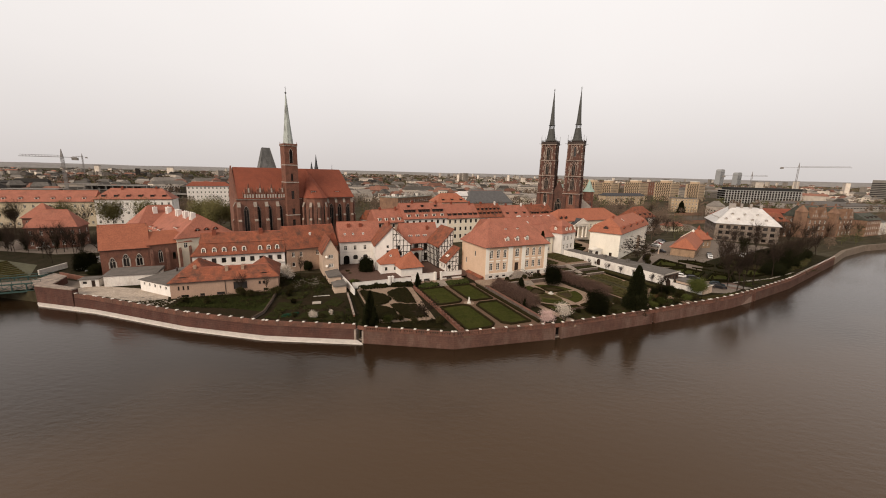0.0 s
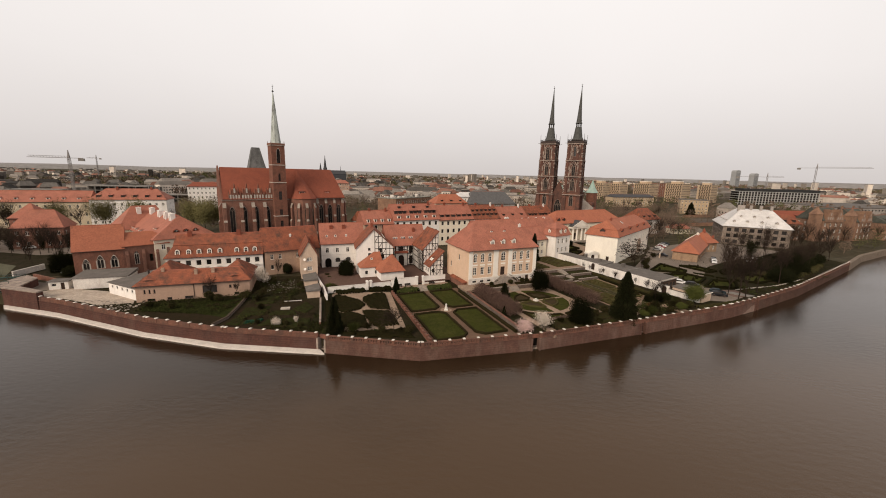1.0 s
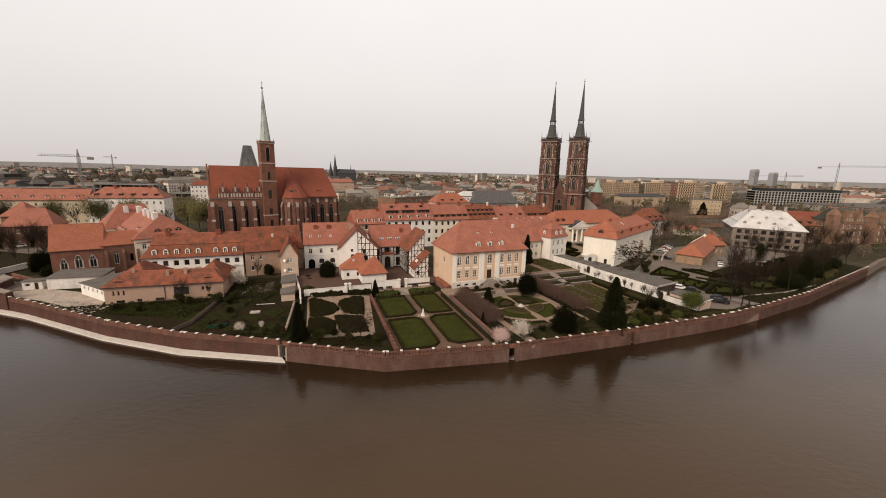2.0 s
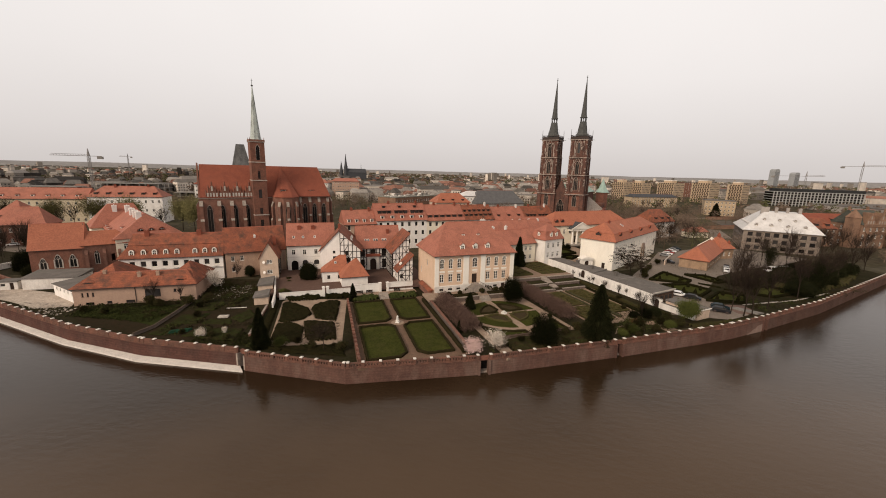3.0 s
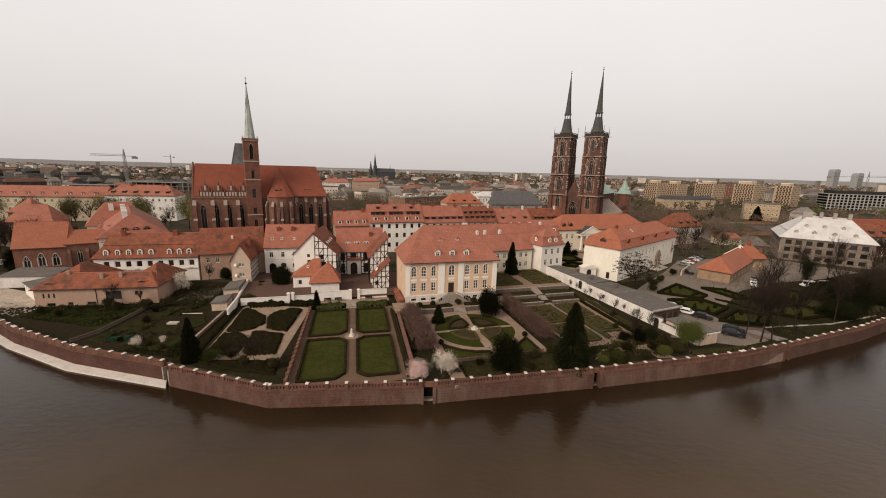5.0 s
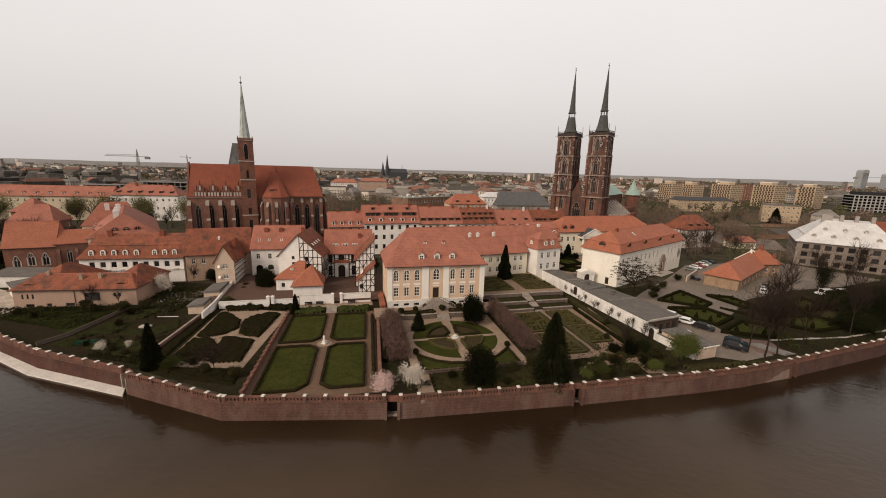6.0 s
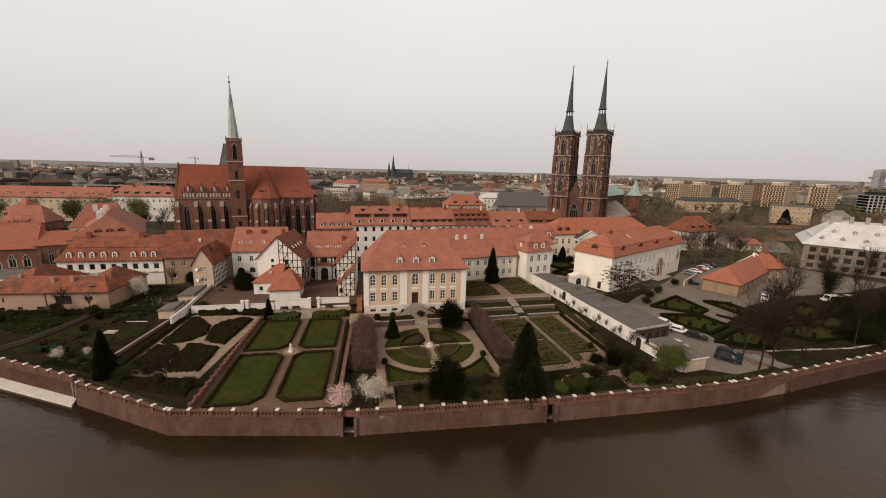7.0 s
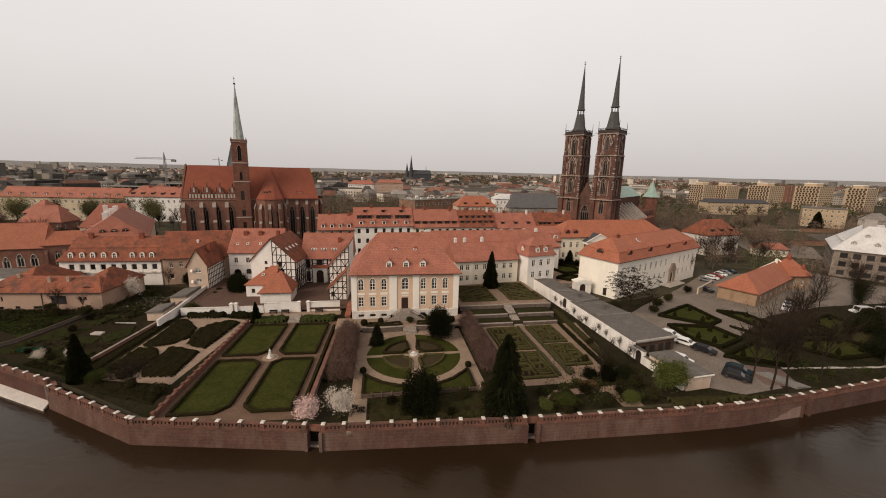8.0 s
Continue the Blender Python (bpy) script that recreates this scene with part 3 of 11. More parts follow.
def skylight(parent, x, y, z, slope, w=0.8, h=1.1):
    bm = bmesh.new()
    box(bm, -w / 2, -h / 2, 0, w / 2, h / 2, 0.10)
    s = part("skylight", bm, FRAME, parent, at=pose(x, y, z, slope, 0, 0))
    bm = bmesh.new()
    box(bm, -w / 2 + 0.1, -h / 2 + 0.1, 0.1, w / 2 - 0.1, h / 2 - 0.1, 0.115)
    part("pane", bm, SKYGLASS, s)
    return s


SKYGLASS = glass_mat("skylight_glass", (0.10, 0.10, 0.10), 0.08)


def timber_grid(bm, o, u, nrm, W, h, cols, levels, braces=True, top=None):
    """Beams of a timber frame on a wall face; top(x) limits the height under a gable."""
    up = Vector((0, 0, 1))

    def beam(x0, z0, x1, z1, t=0.2):
        p, q = o + u * x0 + up * z0, o + u * x1 + up * z1
        d = (q - p).normalized()
        s = d.cross(nrm).normalized() * (t / 2)
        a = [p + s, p - s, q - s, q + s]
        loft(bm, [[v - nrm * 0.02 for v in a], [v + nrm * 0.05 for v in a]])

    for i in range(cols + 1):
        x = min(max(W * i / cols, 0.1), W - 0.1)
        zt = h if top is None else top(x)
        beam(x, 0, x, zt)
    for z in levels:
        xs = [W * i / 60 for i in range(61) if top is None or top(W * i / 60) >= z]
        if len(xs) > 1:
            beam(xs[0], z, xs[-1], z)
    if braces:
        zl = sorted({0.0, *levels})
        for k, (za, zb) in enumerate(zip(zl, zl[1:])):
            for i in range(cols):
                xa, xb = W * i / cols, W * (i + 1) / cols
                if top is not None and min(top(xa), top(xb)) < zb:
                    continue
                if (i + k) % 3 == 0:
                    beam(xa, za, xb, zb, 0.16)
                elif (i + k) % 3 == 2 and i % 2:
                    beam(xb, za, xa, zb, 0.16)
    return bm


# ---- ground, river, embankment ----
G = 3.0
BANK = [(-420, 176), (-180, 108), (-140, 101.5), (-117, 97.0), (-97, 93.2), (-66, 84.2), (-45, 80.6), (-22, 80.0), (-1, 78.0), (24.5, 85.8), (53.5, 98.0), (96.5, 119.8), (122, 136.0), (181, 181.0), (206, 201), (237, 220.5), (300, 246), (700, 400)]


def make_ground():
    bm = bmesh.new()
    R = 4650
    top = [bm.verts.new((x, y, G)) for x, y in BANK]
    far = [bm.verts.new((R * math.cos(a), R * math.sin(a), G)) for a in (radians(168 - 156 * i / (len(BANK) - 1)) for i in range(len(BANK)))]
    low = [bm.verts.new((x, y, -3)) for x, y in BANK]
    for i in range(len(BANK) - 1):
        bm.faces.new((top[i], top[i + 1], far[i + 1], far[i]))
        bm.faces.new((low[i], low[i + 1], top[i + 1], top[i]))
    tagged(part("ground", bm, GROUND), "flat island and city ground of soil and grass", "ground", kind="structure")
    bm = bmesh.new()
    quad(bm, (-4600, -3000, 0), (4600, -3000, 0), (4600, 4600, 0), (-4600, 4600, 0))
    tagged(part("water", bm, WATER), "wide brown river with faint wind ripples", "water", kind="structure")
    verts, faces = [], []
    n = 120
    for i in range(n + 1):
        a = radians(5 + 170 * i / n)
        for k in range(4):
            r = 4300 + 80 * k
            hgt = 0 if k == 0 else (16 + 7 * k + 5 * noise.noise((i * 0.22, k * 0.1, 3.0)) + 3 * noise.noise((i * 0.9, 0.5, 1.0)))
            verts.append((r * math.cos(a), r * math.sin(a), G + hgt))
    for i in range(n):
        for k in range(3):
            j = i * 4 + k
            faces.append((j, j + 4, j + 5, j + 1))
    # distance haze is put into the pale grey base colour
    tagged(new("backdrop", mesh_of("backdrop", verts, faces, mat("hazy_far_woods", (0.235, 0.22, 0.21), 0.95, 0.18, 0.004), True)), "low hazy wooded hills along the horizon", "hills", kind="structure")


def garden_ground():
    """Dark garden soil along the bank, behind the river walls."""
    bm = bmesh.new()
    front = [(-104, 96), (-97, 93.9), (-66, 84.9), (-45, 81.3), (-22, 80.7), (-1, 78.7), (24.5, 86.5), (53.5, 98.8), (96.5, 120.6), (122, 136.8), (180, 180.5)]
    back = [(178, 204), (120, 196), (70, 160), (20, 140), (-60, 124), (-104, 108)]
    slab(bm, front + back, G - 0.6, G + 0.006)
    tagged(part("garden_ground", bm, mat("dark_garden_soil", (0.028, 0.021, 0.012), 0.95, 0.4, 0.25, (0.016, 0.017, 0.007), 0.6, 3.0, stain=(0.045, 0.034, 0.022), stain_scale=0.15, stain_amt=0.5)), "dark garden soil and thin grass along the bank", "ground", kind="structure")


def river_wall(n, pts, pierced, label, gap_end=True):
    """A length of brick embankment with a parapet; pts is the foot line, left to right."""
    w = thing(f"river_wall_{n}", 0, 0, 0, 0, label, "embankment wall", kind="structure")
    body, band, rail = bmesh.new(), bmesh.new(), bmesh.new()
    capm = bpy.data.meshes.new("cap_stone")
    cb = bmesh.new()
    box(cb, -0.28, -0.32, 0, 0.28, 0.32, 0.1)
    loft(cb, [rect(-0.28, -0.32, 0.28, 0.32, 0.1), rect(-0.17, -0.2, 0.17, 0.2, 0.17)], close_bottom=False)
    cb.to_mesh(capm)
    cb.free()
    capm.materials.append(CAP)
    ptop = 3.98
    for (xa, ya), (xb, yb) in zip(pts, pts[1:]):
        d = Vector((xb - xa, yb - ya, 0))
        ln = d.length
        u = d / ln
        v = Vector((-u.y, u.x, 0))
        o = Vector((xa, ya, 0))

        def B(bm, s0, t0, z0, s1, t1, z1, lean=0.0):
            a = [o + u * s0 + v * t0, o + u * s1 + v * t0, o + u * s1 + v * t1, o + u * s0 + v * t1]
            lo = [p + Vector((0, 0, z0)) for p in a]
            hi = [p + Vector((0, 0, z1)) for p in a]
            hi[0] += v * lean
            hi[1] += v * lean
            loft(bm, [lo, hi])

        B(body, 0, 0, -2.5, ln, 1.3, 2.95, 0.25)
        B(band, 0, 0.14, 2.952, ln, 1.3, 3.12)
        if pierced:
            B(rail, 0, 0.32, 3.12, ln, 0.72, 3.28)
            B(rail, 0, 0.3, 3.78, ln, 0.74, ptop)
            k = int(ln / 0.52)
            for i in range(k):
                s = ln * (i + 0.5) / k
                B(rail, s - 0.14, 0.36, 3.28, s + 0.14, 0.68, 3.78)
        else:
            B(rail, 0, 0.3, 3.12, ln, 0.74, ptop)
        k = max(1, round(ln / 3.15))
        for i in range(k + 1):
            s = min(max(ln * i / k, 0.45), ln - 0.45)
            B(rail, s - 0.26, 0.24, 3.12, s + 0.26, 0.80, ptop + 0.06)
            c = o + u * s + v * 0.52 + Vector((0, 0, ptop + 0.06))
            part("cap_stone", capm, None, w, at=pose(*c, 0, 0, math.degrees(math.atan2(u.y, u.x)) + random.uniform(-2, 2)))
    part("brick_face", body, BRICK_WALL if 1 < n < 6 else mat("dark_red_wall_brick", (0.098, 0.046, 0.036), 0.9, 0.3, 0.4, (0.066, 0.034, 0.028), 0.5, 10.0, stain=(0.13, 0.085, 0.07), stain_scale=0.3, stain_amt=0.35, courses=0.5) if n == 1 else mat("old_dark_wall_brick", (0.105, 0.057, 0.043), 0.9, 0.35, 0.4, (0.07, 0.04, 0.031), 0.5, 10.0, stain=(0.16, 0.12, 0.10), stain_scale=0.3, stain_amt=0.3, courses=0.5), w)
    if n == 5:
        bm = bmesh.new()
        shape = [(6.2, -0.6), (13.4, -0.6), (13.4, 2.1), (12.2, 1.9), (11.0, 1.75), (10.2, 1.2), (9.0, 0.95), (8.2, 0.5), (6.8, 0.15)]
        face = [[o + u * s_ + v * (0.25 * (z_ + 2.5) / 5.45 - k_) + Vector((0, 0, z_)) for s_, z_ in shape] for k_ in (-0.05, 0.02)]
        loft(bm, face)
        part("plaster_patch", fix(bm), mat("pale_wall_render", (0.23, 0.155, 0.125), 0.9, 0.25, 0.8, bump=0.3), w, "patch of smooth paler render")
    old_brick = mat("weathered_parapet_brick", (0.178, 0.082, 0.057), 0.9, 0.4, 0.6, (0.10, 0.055, 0.042), 0.4, 14.0, stain=(0.06, 0.045, 0.038), stain_scale=0.5, stain_amt=0.6)
    part("string_course", band, old_brick, w)
    part("parapet", rail, old_brick, w, "pierced brick parapet" if pierced else "low brick parapet")
    return w


def notch(n, x, y, turn, w):
    """A narrow slot between two lengths of wall, with stone jambs and a dark water gate."""
    t = thing(f"water_gate_{n}", x, y, 0, turn, "narrow dark water gate between stone jambs in the brick embankment", "water gate", kind="structure")
    bm = bmesh.new()
    box(bm, -0.45, -0.06, -2, 0, 1.25, 2.9)
    box(bm, w, -0.06, -2, w + 0.45, 1.25, 2.9)
    part("jamb", bm, STONE_OLD if n == 4 else BRICK_WALL, t)
    # back panel coloured near black for the shade of the slot
    bm = bmesh.new()
    box(bm, 0, 1.2, -2, w, 1.5, 2.7)
    part("gate", bm, BLACKISH, t)
    bm = bmesh.new()
    for i in range(6):
        box(bm, 0, 0.9 + 0.3 * i, -2, w, 1.2 + 0.3 * i, 0.3 + 0.42 * i)
    part("steps", bm, STONE_OLD, t)
    bm = bmesh.new()
    box(bm, -0.2, 0.75, 2.7, w + 0.2, 1.25, 3.5)
    part("lintel", bm, BRICK_RED, t)


def make_embankment():
    river_wall(1, [(-104.3, 93.8), (-97, 92.2), (-66, 83.2), (-45, 79.6), (-23.6, 79.0)], False, "dark brick embankment wall behind a pale quay")
    river_wall(2, [(-21.6, 78.0), (-1.0, 76.5)], True, "brick embankment wall with a pierced parapet")
    river_wall(3, [(-1.0, 76.5), (23.2, 83.7)], True, "brick embankment wall with a pierced parapet below the lawns")
    river_wall(4, [(24.9, 84.2), (52.3, 95.7)], True, "brick embankment wall with a pierced parapet below the conifers")
    river_wall(5, [(53.7, 96.3), (74.4, 105.8), (84, 110.6), (95.6, 117.5)], True, "brick embankment wall patched with newer brick")
    river_wall(6, [(97.0, 118.4), (122, 134.5), (180.5, 178.6)], True, "long brick embankment wall below bare trees")
    notch(1, 23.25, 83.7, 16.6, 1.6)
    notch(2, 52.35, 95.75, 22.5, 1.35)
    notch(3, 95.65, 117.5, 31, 1.3)
    notch(4, -23.5, 79.0, -20, 1.6)
    # pale quay at the water
    q = [(-117.0, 95.9), (-114.8, 94.2), (-95.6, 90.4), (-65.8, 81.8), (-44.4, 77.8), (-21.6, 77.4), (-23.4, 79.3), (-45, 79.9), (-66, 83.6), (-97, 92.6), (-117, 97)]
    bm = bmesh.new()
    slab(bm, q, -1.5, 0.35)
    tagged(part("quay", bm, QUAY), "pale concrete quay ledge at the water's edge", "quay", kind="structure")
    # far bank wall on the right
    bm = bmesh.new()
    line = [(180.5, 178.6), (206, 199.4), (237, 219), (300, 244.4), (700, 398)]
    for (xa, ya), (xb, yb) in zip(line, line[1:]):
        slab(bm, [(xa, ya), (xb, yb), (xb - 1, yb + 1.2), (xa - 1, ya + 1.2)], -2, 3.4)
    tagged(part("quay_wall", bm, mat("tan_quay_stone", (0.20, 0.155, 0.12), 0.9, 0.3, 0.4, bump=0.3)), "grey concrete quay wall of the far bank", "quay wall", kind="structure")


def make_bridge():
    b = thing("steel_bridge", -121.2, 103.5, 0, 208, "green riveted steel lattice bridge on a brick abutment", "bridge")
    bm = bmesh.new()
    box(bm, 0, -4.5, 3.4, 60, 4.5, 4.0)
    part("deck", bm, ASPHALT, b)
    for y in (-4.6, 4.6):
        bm = bmesh.new()
        box(bm, 0, y - 0.2, 2.7, 60, y + 0.2, 3.1)
        box(bm, 0, y - 0.2, 5.0, 60, y + 0.2, 5.3)
        for i in range(21):
            x = 3.0 * i
            box(bm, x - 0.12, y - 0.12, 3.1, x + 0.12, y + 0.12, 5.0)
            if i < 20:
                for x0, x1 in ((x, x + 3), (x + 3, x)):
                    loft(bm, [[(x0 - 0.1, y - 0.06, 3.1), (x0 + 0.1, y - 0.06, 3.1), (x0 + 0.1, y + 0.06, 3.1), (x0 - 0.1, y + 0.06, 3.1)], [(x1 - 0.1, y - 0.06, 5.0), (x1 + 0.1, y - 0.06, 5.0), (x1 + 0.1, y + 0.06, 5.0), (x1 - 0.1, y + 0.06, 5.0)]])
        part("truss", bm, STEEL, b)
        bm = bmesh.new()
        box(bm, 0, y * 0.93 - 0.05, 5.9, 60, y * 0.93 + 0.05, 6.0)
        for i in range(31):
            box(bm, 2 * i - 0.04, y * 0.93 - 0.04, 4.0, 2 * i + 0.04, y * 0.93 + 0.04, 5.9)
        part("railing", bm, STEEL, b, "thin steel railing")
    w = thing("bridge_abutment", 0, 0, 0, 0, "dark red brick bridge abutment with a pale coping", "abutment", kind="structure")
    P = [(-117.3, 96.3), (-104.4, 93.8), (-104.1, 95.3), (-114.0, 98.0), (-118.0, 106.0), (-124.5, 108.5), (-122.0, 100.0)]
    bm = bmesh.new()
    slab(bm, P, -2, 5.0)
    part("brick_face", fix(bm), mat("abutment_brick", (0.105, 0.05, 0.039), 0.9, 0.3, 0.4, (0.07, 0.036, 0.03), 0.5, 10.0, stain=(0.14, 0.09, 0.075), stain_scale=0.3, stain_amt=0.35, courses=0.5), w)
    bm = bmesh.new()
    c_ = Vector((-113.5, 99.5))
    slab(bm, [tuple(c_ + (Vector(p) - c_) * 1.012) for p in P], 5.004, 5.3)
    part("coping", fix(bm), STONE_OLD, w)


def flat(name, pts, z, material, label, category, h=0.06):
    bm = bmesh.new()
    slab(bm, pts, z - 0.5, z + h)
    bmesh.ops.recalc_face_normals(bm, faces=bm.faces)
    return tagged(part(name, bm, material), label, category, kind="structure")


make_ground()
garden_ground()
make_embankment()
make_bridge()


# ---- houses ----
def palace():
    L, D, h = 25.2, 16.5, 10.9
    p = thing("palace", 9.3, 119.2, 4.25, 26.7, "ochre three-storey palace with white pilasters and a hipped red tile roof", "palace")
    cols = [2.1, 4.75, 7.4, 17.0 - 0.3, 19.35, 22.0]
    up, lo, ba = [], [], []
    for x in cols:
        up.append((x - 0.62, 7.0, x + 0.62, 9.75, "round", "arch"))
        lo.append((x - 0.62, 3.0, x + 0.62, 5.3, "", "sash"))
        ba.append((x - 0.75, 0.35, x + 0.75, 1.15, "", "plain"))
    up.append((11.55, 7.0, 13.15, 9.85, "round", "arch"))
    lo.append((11.5, 2.2, 13.1, 5.0, "", "door"))
    ba[5] = (21.3, 0.0, 22.6, 1.5, "", "door")
    house_walls(p, L, D, h, {"f": up + lo + ba, "l": [(3.0, 3.2, 3.8, 5.0, "", "plain"), (9, 6.6, 9.9, 8.4, "", "plain")], "r": row(4, 2, 14.5, 1.2, 3.0, 5.3, "", "sash") + row(4, 2, 14.5, 1.2, 7.0, 9.5, "", "sash")}, OCHRE)
    for x0, x1 in ((0, 1.15), (8.65, 10.4), (14.2, 15.7), (24.0, L)):
        bm = bmesh.new()
        box(bm, x0 - (0.1 if x0 == 0 else 0), -0.16, 2.0, x1 + (0.1 if x1 == L else 0), 0, h - 0.25)
        box(bm, x0 - 0.1, -0.22, 2.0, x1 + 0.1, 0, 2.4)
        box(bm, x0 - 0.1, -0.24, h - 0.75, x1 + 0.1, 0, h - 0.45)
        part("pilaster", bm, TRIM, p, "white plaster pilaster")
    bm = bmesh.new()
    box(bm, -0.12, -0.12, 1.75, L + 0.12, 0, 2.0)
    box(bm, -0.25, -0.3, h - 0.3, L + 0.25, 0, h + 0.02)
    for x in cols + [12.35]:
        rr_, zc_ = (0.62, 9.13) if x != 12.35 else (0.8, 9.05)
        for k in range(8):
            a0, a1 = math.pi * k / 8, math.pi * (k + 1) / 8
            ring = [(x + q * math.cos(a), -0.08, zc_ + q * math.sin(a)) for q, a in ((rr_ + 0.02, a0), (rr_ + 0.02, a1), (rr_ + 0.2, a1), (rr_ + 0.2, a0))]
            loft(bm, [ring, [(a, 0.0, b) for a, _, b in ring]])
        box(bm, x - 0.85, -0.07, 5.85, x + 0.85, 0, 6.35)
        box(bm, x - 0.8, -0.10, 5.42, x + 0.8, 0, 5.56)
    part("cornice", bm, TRIM, p, "pale cornice and window mouldings")["kind"] = "stuff"
    bm = bmesh.new()
    wall_face(bm, Vector((-0.06, -0.07, 0)), Vector((1, 0, 0)), Vector((0, -1, 0)), L + 0.12, 1.75, [(a + 0.06, b, c_ + 0.06, d_, "", "none") for a, b, c_, d_, *_ in ba], 0.06)
    part("plinth", fix(bm), WHITE_OLD, p, "worn whitish plinth")
    roof_hip(p, L, D, h, 19.3, 6.0, 19.2, ROOF, 0.7)
    s = 8.4 / (D / 2)
    for x in (8.6, 12.6, 16.6):
        dormer(p, pose(x, 0.8, h + 0.75 * s + 0.05), 1.4, 1.75, 2.3, "gable")
    for x in (10.2, 15.0):
        dormer(p, pose(x, 4.4, h + 4.4 * s + 0.05), 0.9, 0.75, 1.4, "round", FRAME, ROOF)
    for y in (5.0, 9.5):
        dormer(p, pose(1.2, D - y, h + 1.0 * 8.4 / 6.0, 0, 0, -90), 0.9, 0.75, 1.4, "round", FRAME, ROOF)
    chimney(p, 18.4, 8.6, 18.6, 19.8, 1.5, 0.6)
    # twin flight of steps to the door
    bm = bmesh.new()
    box(bm, 11.2, -2.4, 0, 13.4, 0, 2.15)
    for sx in (-1, 1):
        for i in range(11):
            x0 = 12.3 + sx * (1.1 + 0.32 * i)
            x1 = x0 + sx * 0.32
            box(bm, min(x0, x1), -2.3, 0, max(x0, x1), -0.9, 2.0 - 0.19 * i)
    st = part("steps", fix(bm), STONE_DULL, p, "pale stone double flight of steps")
    bm = bmesh.new()
    for sx in (-1, 1):
        for i in range(8):
            x = 12.3 + sx * (1.1 + 0.47 * i)
            z = 2.0 - 0.28 * i
            box(bm, x - 0.04, -2.34, max(z, 0) - 0.05, x + 0.04, -2.26, max(z, 0) + 1.0)
        xa, xb = 12.3 + sx * 1.1, 12.3 + sx * 4.4
        loft(bm, [[(xa, -2.36, 2.9), (xa, -2.24, 2.9), (xa, -2.24, 3.05), (xa, -2.36, 3.05)], [(xb, -2.36, 0.95), (xb, -2.24, 0.95), (xb, -2.24, 1.1), (xb, -2.36, 1.1)]])
    box(bm, 11.2, -2.36, 2.95, 13.4, -2.24, 3.1)
    part("handrail", bm, STONE_DULL, st)
    # low side annexe with a tile coping
    a = thing("side_annexe", 7.6, 118.9, 3.5, 26.7, "low ochre side wall with a narrow tiled coping beside the palace", "annexe")
    house_walls(a, 1.1, 10, 1.3, {}, BRICK)
    bm = bmesh.new()
    loft(bm, [rect(-0.2, -0.2, 1.15, 10, 1.3), [(-0.2, -0.2, 1.4), (1.15, -0.2, 1.8), (1.15, 10, 1.8), (-0.2, 10, 1.4)]])
    part("roof", fix(bm), ROOF_OLD, a)


def wing():
    L, D, h = 20.8, 11, 7.3
    p = thing("garden_wing", 25.2, 151.4, 5.2, 34.5, "cream two-storey garden wing with a red tile roof", "house")
    f = []
    for i, x in enumerate((1.5, 3.4, 6.3, 9.0, 12.9, 15.6, 17.9)):
        f.append((x, 4.5, x + 1.15, 6.2, "", "cross"))
        f.append((x, 1.2, x + 1.15, 2.9, "", "cross"))
    house_walls(p, L, D, h, {"f": f}, CREAM)
    roof_hip(p, L, D, h, 12.0, 0, L, ROOF, 0.5)
    bm = bmesh.new()
    box(bm, -0.05, -0.08, h - 0.35, L + 0.05, 0, h - 0.2)
    box(bm, 5.4, -0.14, 0, 5.52, -0.02, h - 0.3)
    part("cornice", bm, TRIM, p)
    for x in (2.0, 5.0, 11.0):
        chimney(p, x, 6.5, 11.0, 13.3, 0.7, 1.0)
    # roofs behind the wing
    q = thing("courtyard_wing", 33.0, 172.5, 5.2, 34.5, "white courtyard wing with a red tile roof", "house")
    house_walls(q, 26, 10, 7.8, {"f": row(6, 3, 23, 1.0, 4.6, 6.2)}, WHITE)
    roof_hip(q, 26, 10, 7.8, 12.6, 3, 23, ROOF, 0.5)
    for x in (5, 9, 14, 19):
        chimney(q, x, 5.4, 11.6, 13.8, 1.0, 0.7)
    # corner pavilion with a bell-shaped roof
    c = thing("corner_pavilion", 45.6, 161.4, 5.2, 41, "white corner pavilion with a curved red mansard roof", "house")
    Lc, Dc, hc = 10.0, 7.0, 8.8
    house_walls(c, Lc, Dc, hc, {"f": row(3, 1.5, 8.5, 1.25, 5.5, 7.5) + row(3, 1.5, 8.5, 1.25, 1.8, 3.8)}, WHITE)
    bm = bmesh.new()
    for x in (0, Lc):
        box(bm, x - 0.08, -0.08, 0, x + 0.45 if x == 0 else x + 0.08, 0, hc - 0.3)
    box(bm, -0.15, -0.15, hc - 0.35, Lc + 0.15, 0, hc - 0.1)
    part("cornice", bm, TRIM, c)
    bm = bmesh.new()
    rings = [rect(-0.5, -0.5, Lc + 0.5, Dc + 0.5, hc - 0.15), rect(-0.5, -0.5, Lc + 0.5, Dc + 0.5, hc + 0.05), rect(0.35, 0.35, Lc - 0.35, Dc - 0.35, hc + 1.5), rect(0.8, 0.8, Lc - 0.8, Dc - 0.8, hc + 2.9), rect(0.65, 0.65, Lc - 0.65, Dc - 0.65, hc + 3.0), rect(4.2, 3.3, Lc - 4.2, Dc - 3.3, hc + 5.3)]
    loft(bm, rings)
    part("roof", fix(bm), ROOF, c)
    for x in (3.5, 6.5):
        dormer(c, pose(x, 0.1, hc + 0.9), 1.3, 1.5, 1.4, "gable")
    dormer(c, pose(0.15, 3.5, hc + 1.1, 0, 0, -90), 1.1, 1.2, 1.4, "gable")


